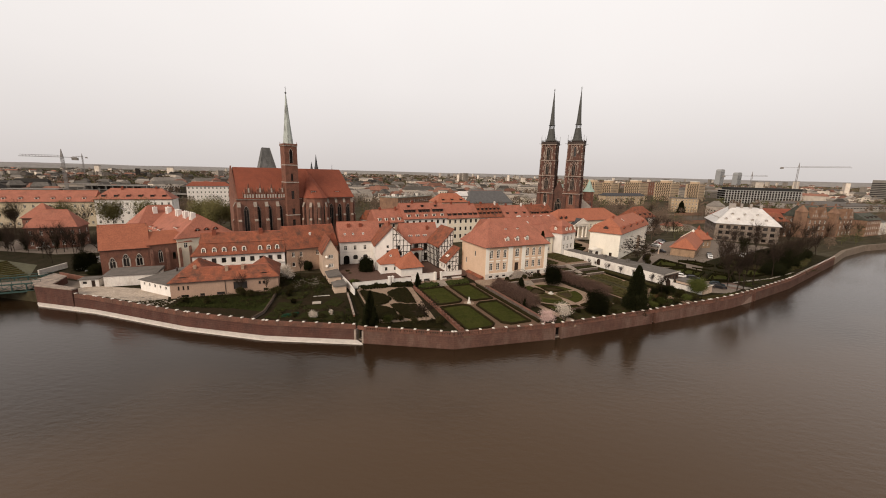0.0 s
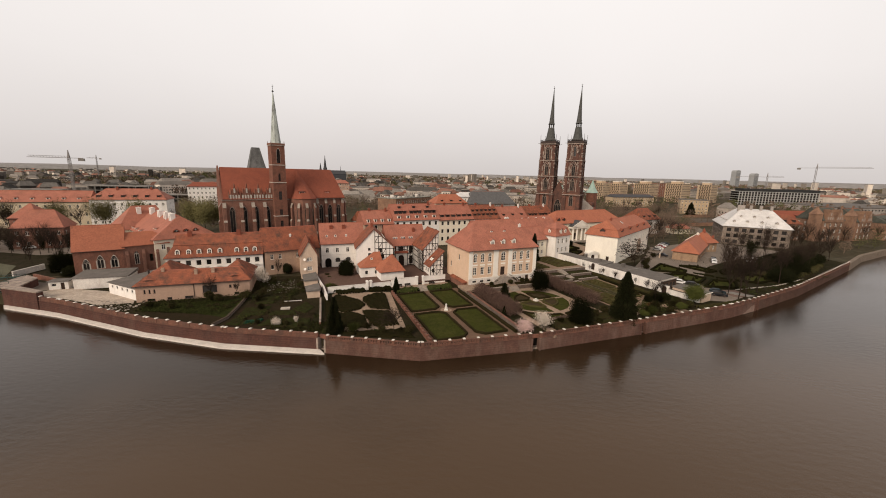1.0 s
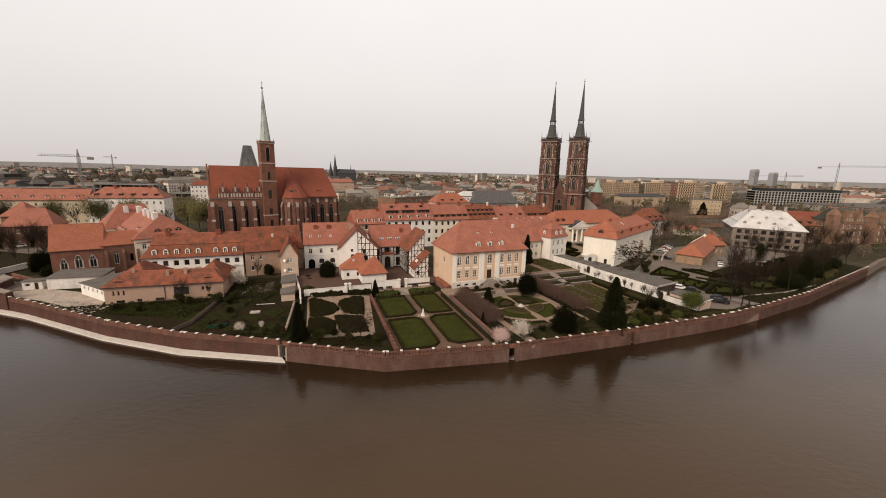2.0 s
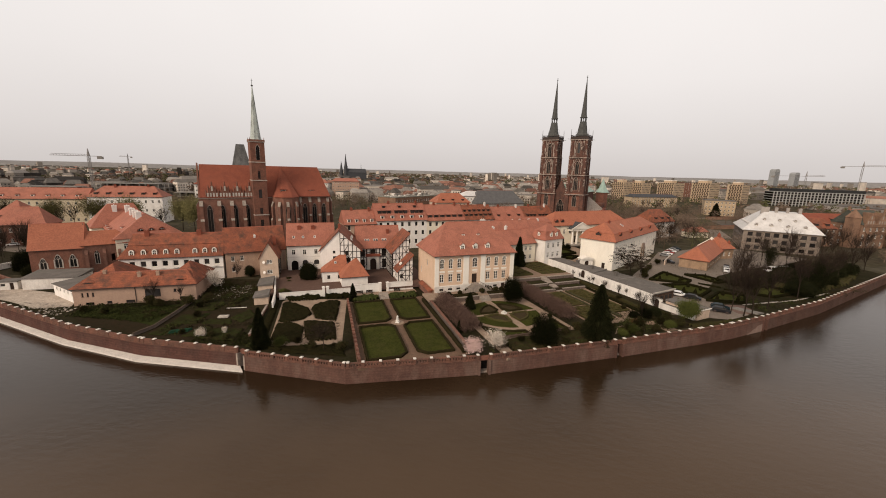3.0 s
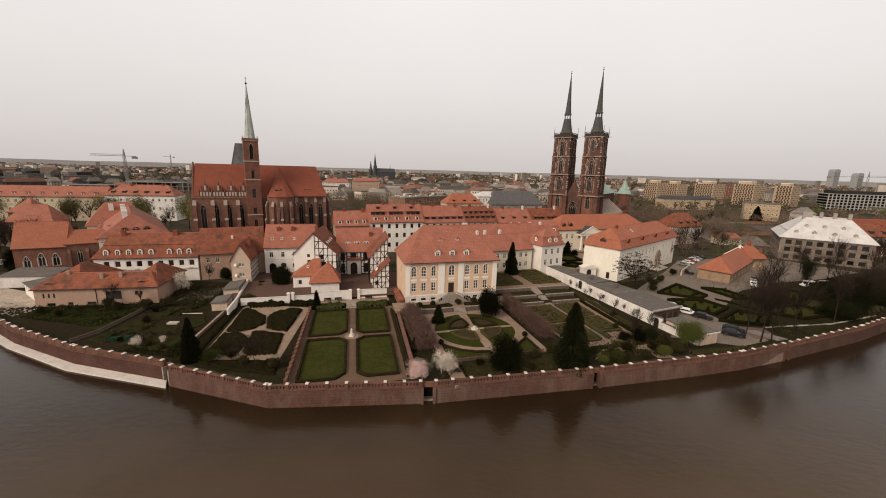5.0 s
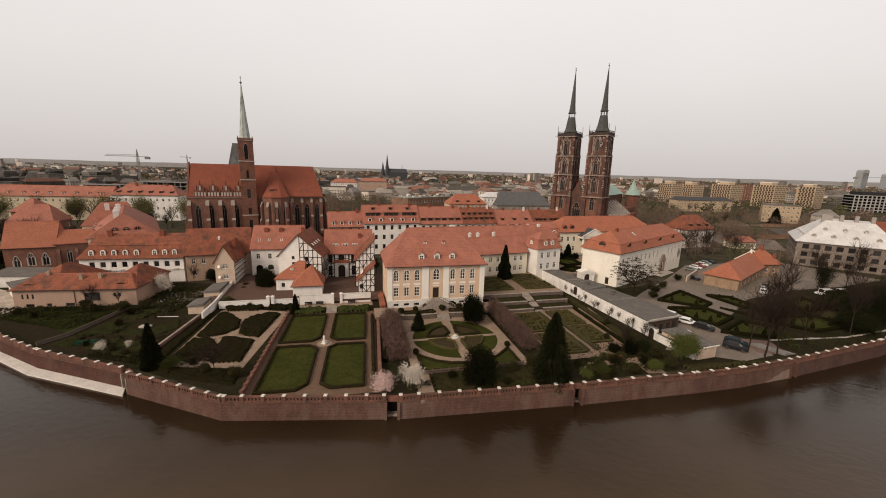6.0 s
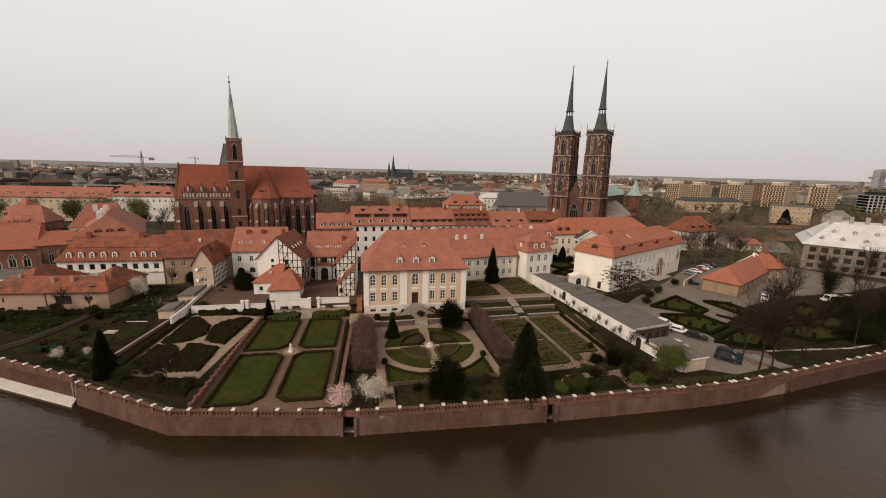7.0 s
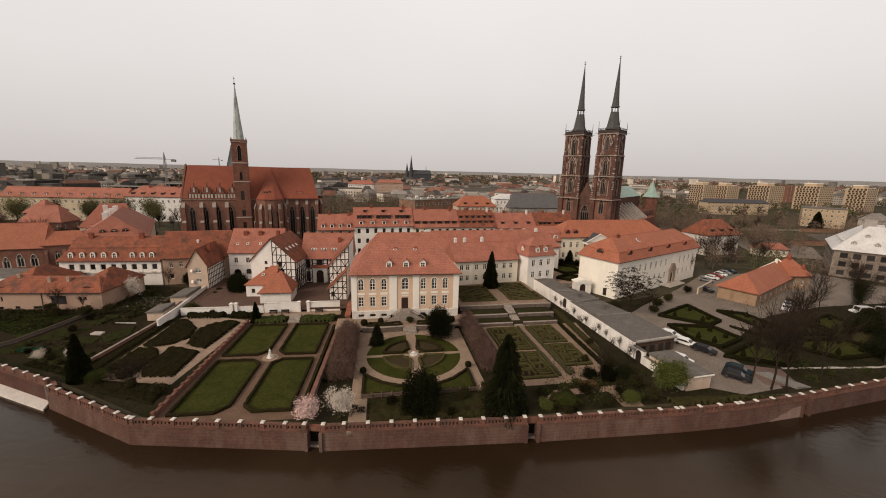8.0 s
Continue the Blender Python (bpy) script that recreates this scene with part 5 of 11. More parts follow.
    # low farm-like house on the river garden
    L, D, h = 27.0, 8.5, 4.4
    p = thing("low_garden_house", -78.3, 95.2, 3.1, 22.3, "low pink house with a weathered orange tile roof and corner wings", "house")
    f = [(1.8, 2.2, 2.2, 3.2, "", "plain"), (2.9, 2.2, 3.3, 3.2, "", "plain"), (4.0, 2.2, 4.4, 3.2, "", "plain"), (2.4, 0.1, 4.2, 0.7, "", "plain"), (6.9, 0.1, 8.0, 0.8, "", "plain"), (11.0, 0.1, 13.0, 0.8, "", "plain"), (15.3, 1.4, 18.8, 3.4, "", "plain"), (21.8, 2.4, 22.4, 3.2, "", "plain"), (22.9, 2.4, 23.5, 3.2, "", "plain"), (23.0, 0.3, 24.2, 1.0, "", "plain")]
    house_walls(p, L, D, h, {"f": f}, PINK, FRAME_DARK)
    r = roof_hip(p, L, D, h, 7.3, 3.0, L - 3, ROOF_OLD, 0.5)
    bm = bmesh.new()
    box(bm, 13.2, -0.12, 0, 13.32, 0, h)
    part("downpipe", bm, FRAME_DARK, p)
    for x0, w, dd, hr in ((-0.1, 10.0, 17.0, 8.6), (L - 8.4, 8.6, 15.5, 8.4)):
        bm = bmesh.new()
        box(bm, x0 + 0.25, D - 0.5, 0, x0 + w - 0.25, dd, h)
        part("wing_wall", bm, PINK, p)
        bm = bmesh.new()
        loft(bm, [rect(x0 - 0.3, -0.45, x0 + w + 0.3, dd + 0.4, h - 0.1), rect(x0 - 0.3, -0.45, x0 + w + 0.3, dd + 0.4, h + 0.05), [(x0 + w / 2 - 0.05, 9.0, hr), (x0 + w / 2 + 0.05, 9.0, hr), (x0 + w / 2 + 0.05, dd - 5, hr), (x0 + w / 2 - 0.05, dd - 5, hr)]])
        part("wing_roof", fix(bm), ROOF_OLD, p)
    for x, y, z in ((5.4, 4.0, 6.2), (13.5, 2.6, 5.8), (17.6, 2.9, 5.8)):
        chimney(p, x, y, z, z + 1.7, 0.75, 0.6, BROWNPL)
    for x in (3.0, 23.3):
        bm = bmesh.new()
        pts = [(1.4 * math.cos(math.pi * i / 8), 0.55 * math.sin(math.pi * i / 8)) for i in range(9)]
        loft(bm, [[(a, 0, b) for a, b in pts], [(a * 1.5, 1.8, b * 0.5 + 0.7) for a, b in pts]])
        e = part("eyebrow_dormer", fix(bm), ROOF_OLD, p, at=pose(x, 0.9, h + 0.75))
        bm = bmesh.new()
        loft(bm, [[(a * 0.7, -0.02, b * 0.7) for a, b in pts], [(a * 0.7, 0.05, b * 0.7) for a, b in pts]])
        part("pane", bm, GLASS, e)
    # white annexe with a grey roof
    a = thing("white_annexe", -91.8, 101.6, 3.0, -22, "white annexe with small windows and a grey flat roof", "annexe")
    house_walls(a, 13.5, 9.0, 3.2, {"f": row(5, 1.6, 12, 0.7, 1.9, 2.7, "", "plain")}, WHITE)
    bm = bmesh.new()
    loft(bm, [rect(-0.3, -0.3, 13.6, 18.0, 3.2), [(-0.3, -0.3, 3.35), (13.6, -0.3, 3.35), (13.6, 18.0, 4.6), (-0.3, 18, 4.6)]])
    part("roof", fix(bm), GREYROOF, a)
    for x, y in ((2.5, 9), (8, 12)):
        bm = bmesh.new()
        loft(bm, [circle(x, y, 0.25, 3.8, 8), circle(x, y, 0.25, 4.9, 8), circle(x, y, 0.4, 4.95, 8), circle(x, y, 0.1, 5.2, 8)])
        part("vent", bm, FRAME_DARK, a)
    b = thing("long_shed", -104.4, 103.5, 3.0, 21, "long white shed with a dark grey lean-to roof below the chapel", "shed")
    house_walls(b, 13.0, 7.0, 3.2, {}, WHITE_OLD)
    bm = bmesh.new()
    loft(bm, [rect(-0.3, -0.3, 13.3, 7.2, 3.2), [(-0.3, -0.3, 3.35), (13.3, -0.3, 3.35), (13.3, 7.2, 4.1), (-0.3, 7.2, 4.1)]])
    part("roof", fix(bm), GREYROOF, b)
    # brick chapel
    L, D, h = 12.4, 9.0, 8.0
    c = thing("brick_chapel", -113.2, 112.6, 3.8, 36.5, "small gothic brick chapel with a steep orange tile roof", "chapel")
    house_walls(c, L, D, h, {"f": [(2.0, 1.8, 3.6, 5.3, "point", "tracery"), (5.4, 2.1, 7.1, 6.2, "point", "tracery"), (8.8, 2.1, 10.5, 6.0, "point", "tracery")]}, BRICK_RED, STONE)
    bm = bmesh.new()
    for x0, x1, z0, z1 in ((2.0, 3.6, 1.8, 5.3), (5.4, 7.1, 2.1, 6.2), (8.8, 10.5, 2.1, 6.0)):
        for i in range(10):
            s0, s1 = i / 10, (i + 1) / 10
            r_ = (x1 - x0) / 2 * 1.7
            f_ = lambda s: (x0 + (x1 - x0) * s, z1 - r_ + r_ * (1 - abs(2 * s - 1) ** 2))
            (xa, za), (xb, zb) = f_(s0), f_(s1)
            loft(bm, [[(xa, -0.08, za), (xb, -0.08, zb), (xb, -0.08, zb + 0.25), (xa, -0.08, za + 0.25)], [(xa, 0, za), (xb, 0, zb), (xb, 0, zb + 0.25), (xa, 0, za + 0.25)]])
        box(bm, x0 - 0.22, -0.08, z0, x0, 0, z1 - (x1 - x0) * 0.85)
        box(bm, x1, -0.08, z0, x1 + 0.22, 0, z1 - (x1 - x0) * 0.85)
    part("window_surround", bm, STONE, c)
    roof_hip(c, L, D, h, 15.6, 0, L, ROOF_NEW, 0.3)
    gable_fill(c, L, D, h, 15.9, BRICK_RED, "lr")
    k = thing("chapel_choir", -103.4, 119.7, 3.8, 48, "lower brick choir with buttresses beside the chapel nave", "chapel choir")
    Lk, Dk, hk = 12.5, 7.5, 8.7
    house_walls(k, Lk, Dk, hk, {"f": [(2.7, 2.4, 4.0, 6.9, "point", "tracery"), (6.8, 3.0, 7.7, 5.4, "", "none"), (10.2, 2.4, 11.4, 6.9, "point", "tracery")], "r": [(3.1, 2.4, 4.3, 6.9, "point", "tracery")]}, BRICK, STONE)
    bm = bmesh.new()
    loft(bm, [rect(-0.4, -0.4, Lk + 0.4, Dk + 0.4, hk - 0.1), rect(-0.4, -0.4, Lk + 0.4, Dk + 0.4, hk + 0.05), [(-0.4, Dk / 2 - 0.05, 12.8), (Lk - 3.6, Dk / 2 - 0.05, 12.8), (Lk - 3.6, Dk / 2 + 0.05, 12.8), (-0.4, Dk / 2 + 0.05, 12.8)]])
    part("roof", fix(bm), ROOF_NEW, k)
    for x in (0.9, 5.2, 9.0, 12.1):
        bm = bmesh.new()
        loft(bm, [rect(x - 0.4, -1.0, x + 0.4, 0, 0), rect(x - 0.4, -0.9, x + 0.4, 0, 6.0), rect(x - 0.4, -0.15, x + 0.4, 0, 7.2)])
        part("buttress", bm, BRICK, k)
    # hipped house with white chimneys behind the chapel
    L, D, h = 47.0, 19.0, 10.4
    q = thing("hipped_corner_house", -134.6, 154.5, 3.5, -38, "large hipped red-roofed house with a row of white chimneys", "house")
    house_walls(q, L, D, h, {"f": row(11, 3, 44, 1.2, 6.8, 8.6), "r": row(4, 2, 17, 1.2, 6.8, 8.6)}, CREAM)
    roof_hip(q, L, D, h, 17.6, 3.0, 41.5, ROOF, 0.6)
    bm = bmesh.new()
    loft(bm, [rect(-2.4, -4.4, 14.6, 14.0, h - 0.15), rect(-2.4, -4.4, 14.6, 14.0, h + 0.02), [(6.0, 2.2, 18.9), (6.4, 2.2, 18.9), (6.4, 10.5, 18.9), (6.0, 10.5, 18.9)]])
    part("cross_roof", fix(bm), ROOF, q)
    bm = bmesh.new()
    box(bm, -1.9, -3.9, 0, 14.1, -0.05, h - 0.16)
    part("cross_wall", bm, CREAM, q)
    for x in (9.0, 12.4, 14.0, 24.4, 26.4, 32.8, 34.6, 39.4, 41.0):
        chimney(q, x, 7.6 if x > 10 else 4.0, 12.6, 18.4, 0.95, 1.5, WHITE)
    for y in (7.0, 10.0, 13.0):
        dormer(q, pose(L - 0.9, y, h + 1.7, 0, 0, 90), 2.0, 1.25, 2.2, "arch", ROOF_DARK, ROOF)
    for x in (36.5, 38.3):
        dormer(q, pose(x, 2.6, h + 1.6), 1.5, 1.2, 1.8, "shed", TRIM, ROOF)
    for x in (11.0, 13.6, 16.2):
        skylight(q, x, 4.2, h + 2.9, 33, 1.6, 0.8)
    # white eaves storey that looks over the choir roof
    for x in (14.5, 20.5, 26.5, 32.5):
        dormer(q, pose(x, 0.1, h - 0.4), 2.6, 1.5, 2.4, "shed", WHITE, ROOF)


palace()
wing()
bishop_house()
timber_houses()
left_houses()


# ---- churches ----
def wall_poly(bm, pts, z0, z1, holes=None, depth=0.35):
    """Upright walls along an open plan line, with openings by segment index."""
    for i, ((xa, ya), (xb, yb)) in enumerate(zip(pts, pts[1:])):
        o = Vector((xa, ya, z0))
        d = Vector((xb - xa, yb - ya, 0))
        u = d.normalized()
        wall_face(bm, o, u, Vector((u.y, -u.x, 0)), d.length, z1 - z0, (holes or {}).get(i, []), depth)


def lancet(parent, bm_stone, o, u, x0, z0, x1, z1, wide=0.17):
    """Stone surround of a pointed window on a wall face."""
    nrm = Vector((u.y, -u.x, 0))
    up = Vector((0, 0, 1))
    r = (x1 - x0) / 2 * 1.7
    pts = [(x0, z0)] + [(x0 + (x1 - x0) * i / 8, z1 - r + r * (1 - abs(i / 4 - 1) ** 2)) for i in range(9)] + [(x1, z0)]
    for (xa, za), (xb, zb) in zip(pts, pts[1:]):
        p, q = o + u * xa + up * za, o + u * xb + up * zb
        c = o + u * ((x0 + x1) / 2) + up * ((z0 + z1) / 2)
        pd, qd = p + (p - c).normalized() * wide, q + (q - c).normalized() * wide
        loft(bm_stone, [[p, q, qd, pd], [v + nrm * 0.08 for v in (p, q, qd, pd)]])


def buttress(parent, x, y, turn, h, w=1.3, d=2.2, steps=3):
    """A stepped brick buttress with pale weathered offsets; runs out along -y."""
    b, s = bmesh.new(), bmesh.new()
    for i in range(steps):
        za, zb = h * i / steps, h * (i + 1) / steps - 0.6
        dd = d * (1 - 0.24 * i)
        d2 = d * (1 - 0.24 * (i + 1)) if i < steps - 1 else 0.1
        box(b, -w / 2, -dd, za, w / 2, 0, zb)
        loft(b, [rect(-w / 2, -dd, w / 2, 0, zb), rect(-w / 2, -d2, w / 2, 0, zb + (0.6 if i < steps - 1 else 1.8))])
        loft(s, [[(-w / 2 - 0.06, -dd - 0.08, zb - 0.1), (w / 2 + 0.06, -dd - 0.08, zb - 0.1), (w / 2 + 0.06, -d2 - 0.05, zb + (0.6 if i < steps - 1 else 1.8)), (-w / 2 - 0.06, -d2 - 0.05, zb + (0.6 if i < steps - 1 else 1.8))],
                 [(-w / 2 - 0.06, -dd - 0.08, zb + 0.15), (w / 2 + 0.06, -dd - 0.08, zb + 0.15), (w / 2 + 0.06, -d2 - 0.05, zb + (0.85 if i < steps - 1 else 2.1)), (-w / 2 - 0.06, -d2 - 0.05, zb + (0.85 if i < steps - 1 else 2.1))]])
    bo = part("buttress", b, BRICK, parent, at=pose(x, y, 0, 0, 0, turn))
    part("weathering_stone", s, STONE_DULL, bo)["kind"] = "stuff"


def holy_church():
    Z0 = 3.2
    c = thing("brick_church", -102.5, 173.0, Z0, 37.3, "tall gothic brick church with a dark red roof and one spire", "church")
    E, RZ = 22.0, 35.7
    # nave walls, transept end and choir as one plan line
    line = [(-1.5, 11.5), (-1.5, -11.5), (26.5, -11.5), (27.6, -15.2), (30.6, -17.4), (34.4, -17.4), (37.4, -15.2), (38.5, -10.5), (51.5, -10.5), (55.0, -5.0), (55.0, 5.0), (51.5, 10.5), (-1.5, 10.5)]
    holes = {1: [(2.6 + 4.75 * i, 3.5, 4.7 + 4.75 * i, 18.5, "point", "tracery") for i in range(4)],
             2: [(1.1, 4.0, 2.8, 18.0, "point", "tracery")], 3: [(0.9, 4.0, 2.7, 18.0, "point", "tracery")], 4: [(0.9, 4.0, 2.9, 18.5, "point", "tracery")], 5: [(0.9, 4.0, 2.7, 18.0, "point", "tracery")],
             7: [(1.6 + 4.4 * i, 3.5, 3.7 + 4.4 * i, 18.5, "point", "tracery") for i in range(3)], 8: [(2.2, 3.5, 4.2, 18.0, "point", "tracery")]}
    bm, st = bmesh.new(), bmesh.new()
    wall_poly(bm, line, 0, E, holes)
    part("wall", fix(bm), BRICK, c)
    for i, qs in holes.items():
        (xa, ya), (xb, yb) = line[i], line[i + 1]
        u = Vector((xb - xa, yb - ya, 0)).normalized()
        o = Vector((xa, ya, 0))
        put_windows(c, o, u, Vector((u.y, -u.x, 0)), qs, 0.35, TRACERY)
        for q in qs:
            lancet(c, st, o, u, *q[:4], 0.26)
    box(st, -1.7, -11.75, E - 0.5, 26.5, -11.5, E - 0.1)
    box(st, 38.5, -10.75, E - 0.5, 51.5, -10.5, E - 0.1)
    part("stone_trim", st, STONE_DULL, c)
    for i in range(5):
        buttress(c, 1.2 + 4.75 * i - 0.2 if i else -0.8, -11.5, 0, 19.0)
    for x, y, a in ((26.9, -14.0, -70), (29.2, -16.6, -35), (32.5 - 3.0 + 2.9, -17.4, 0), (36.1, -16.5, 35), (38.2, -13.5, 70)):
        buttress(c, x, y, a, 18.5, 1.1, 1.7)
    for i in range(4):
        buttress(c, 39.2 + 4.2 * i, -10.5, 0, 20.0, 1.1, 1.9)
    buttress(c, 53.6, -7.6, 55, 20.0, 1.1, 1.9)
    buttress(c, -1.5, -9.0, -90, 19.0)
    # roofs
    bm = bmesh.new()
    loft(bm, [rect(-1.2, -11.9, 52.8, 11.9, E - 0.1), rect(-1.2, -11.9, 52.8, 11.9, E + 0.2), [(-0.6, -0.05, RZ), (49.8, -0.05, RZ), (49.8, 0.05, RZ), (-0.6, 0.05, RZ)]])
    r = part("roof", fix(bm), ROOF_DARK, c, "steep dark red tile roof")
    bm = bmesh.new()
    tip = (32.5, -1.0, RZ - 0.6)
    ring = [(26.2, -8.0), (27.3, -15.5), (30.4, -17.8), (34.6, -17.8), (37.7, -15.5), (38.8, -8.0)]
    for (xa, ya), (xb, yb) in zip(ring, ring[1:]):
        quad(bm, (xa, ya, E), (xb, yb, E), tip)
    quad(bm, *[(x, y, E) for x, y in ring[::-1]])
    part("transept_roof", fix(bm), ROOF_DARK, c)
    for x, y, z in ((31.2, -14.4, E + 1.6), (44.5, -9.8, E + 1.2)):
        dormer(c, pose(x, y, z), 2.6, 1.8, 4.0, "shed", ROOF_DARK, ROOF_DARK)
    # west gable and side gables with pinnacles
    bm = bmesh.new()
    loft(bm, [[(-1.6, -12.2, E), (-1.6, 12.2, E), (-1.6, 0, RZ + 0.6)], [(-1.0, -12.2, E), (-1.0, 12.2, E), (-1.0, 0, RZ + 0.6)]])
    part("gable", fix(bm), BRICK_RED, c)
    for i in range(4):
        x = 3.55 + 4.75 * i
        b, s = bmesh.new(), bmesh.new()
        loft(b, [[(x - 2.3, -11.8, E - 0.2), (x + 2.3, -11.8, E - 0.2), (x + 1.5, -11.8, E + 2.4), (x, -11.8, E + 5.6), (x - 1.5, -11.8, E + 2.4)], [(x - 2.3, -11.3, E - 0.2), (x + 2.3, -11.3, E - 0.2), (x + 1.5, -11.3, E + 2.4), (x, -11.3, E + 5.6), (x - 1.5, -11.3, E + 2.4)]])
        g = part("side_gable", fix(b), BRICK_RED, c)
        for dx, z0, z1 in ((-1.65, 0.3, 1.9), (-0.55, 0.3, 1.9), (0.55, 0.3, 1.9), (1.65, 0.3, 1.9), (0, 2.7, 4.7)):
            box(s, x + dx - 0.33, -11.86, E + z0, x + dx + 0.33, -11.8, E + z1)
        part("blind_niche", s, STONE, g)["kind"] = "stuff"
        p = bmesh.new()
        for dx, z in ((-2.3, 3.4), (-1.35, 5.2), (1.35, 5.2), (2.3, 3.4), (0, 7.0)):
            loft(p, [circle(x + dx, -11.55, 0.34, E + z - 2.9, 4), circle(x + dx, -11.55, 0.30, E + z - 0.9, 4), circle(x + dx, -11.55, 0.06, E + z - 0.1, 4)])
        part("pinnacle", p, BRICK_RED, g)
        bm = bmesh.new()
        loft(bm, [[(x - 2.0, -11.3, E + 1.0), (x + 2.0, -11.3, E + 1.0), (x, -11.3, E + 4.6)], [(x - 2.0, -8.5, E + 3.6), (x + 2.0, -8.5, E + 3.6), (x, -7.4, E + 4.9)]])
        part("gable_roof", fix(bm), ROOF_DARK, g)
    # south tower with spire
    t = thing("church_tower", -78.6, 177.4, Z0, 42, "square brick church tower with a pale weathered spire", "church tower")
    W = 2.85
    H = 45.7
    bm, st = bmesh.new(), bmesh.new()
    hs = [(W - 0.75, 38.0, W + 0.75, 44.4, "point", "tracery"), (W - 0.5, 30.0, W + 0.5, 33.5, "point", "tracery"), (W - 0.7, 21.6, W + 0.7, 25.4, "", "sash"), (W - 0.65, 14.6, W + 0.65, 17.2, "", "sash"), (W - 0.65, 8.6, W + 0.65, 12.0, "", "sash")]
    for face in "frbl":
        o, u, nrm, Wd = face_frame(face, 2 * W, 2 * W)
        o = o + Vector((-W, -W, 0))
        q = hs if face in "fr" else []
        wall_face(bm, o, u, nrm, Wd, H, q, 0.35)
        put_windows(t, o, u, nrm, q, 0.35, FRAME_DARK)
        if q:
            lancet(t, st, o, u, *q[0][:4])
    part("wall", fix(bm), BRICK_RED, t)
    for z in (14.0, 29.2, 37.0, 45.6):
        for r_ in (W + 0.2,):
            loft(st, [rect(-r_, -r_, r_, r_, z), rect(-r_, -r_, r_, r_, z + 0.35)])
    part("stone_band", st, STONE, t)
    bm = bmesh.new()
    loft(bm, [rect(-W - 0.2, -W - 0.2, W + 0.2, W + 0.2, H), rect(-W - 0.2, -W - 0.2, W + 0.2, W + 0.2, H + 1.0)])
    for i in range(4):
        a = radians(45 + 90 * i)
        x, y = W * 1.38 * math.cos(a), W * 1.38 * math.sin(a)
        loft(bm, [circle(x, y, 0.16, H + 1, 4), circle(x, y, 0.03, H + 2.0, 4)])
    part("parapet", bm, BRICK, t)
    bm = bmesh.new()
    loft(bm, [circle(0, 0, 2.3, H + 0.9, 8, 0.39), circle(0, 0, 2.1, H + 2.2, 8, 0.39), circle(0, 0, 1.3, H + 10, 8, 0.39), circle(0, 0, 0.18, H + 22.6, 8, 0.39)])
    s = part("spire", bm, SPIREM, t, "pale green-grey spire with dark stains")
    bm = bmesh.new()
    loft(bm, [circle(0, 0, 0.10, H + 22.5, 6), circle(0, 0, 0.06, H + 26.0, 6)])
    for r0, r1, z0, z1 in ((0.1, 0.55, 22.8, 23.2), (0.55, 0.1, 23.2, 23.7)):
        loft(bm, [circle(0, 0, r0, H + z0, 8), circle(0, 0, r1, H + z1, 8)])
    box(bm, -0.35, -0.05, H + 25.2, 0.35, 0.05, H + 25.35)
    part("cross", bm, LEAD, s)
    # unfinished north tower
    n = thing("stump_tower", -97.2, 193.6, Z0, 37.3, "dark slate truncated tower roof behind the nave", "church tower")
    bm = bmesh.new()
    box(bm, -4.2, -4.2, 0, 4.2, 4.2, 32)
    part("wall", bm, BRICK, n)
    bm = bmesh.new()
    loft(bm, [rect(-4.6, -4.6, 4.6, 4.6, 32), rect(-1.7, -1.7, 1.7, 1.7, 45.6)])
    part("roof", bm, mat("weathered_lead_sheet", (0.135, 0.133, 0.13), 0.75, 0.4, 0.5, (0.075, 0.075, 0.073), 0.2, stain=(0.24, 0.235, 0.225), stain_scale=0.4, stain_amt=0.6), n, "weathered grey lead sheet")


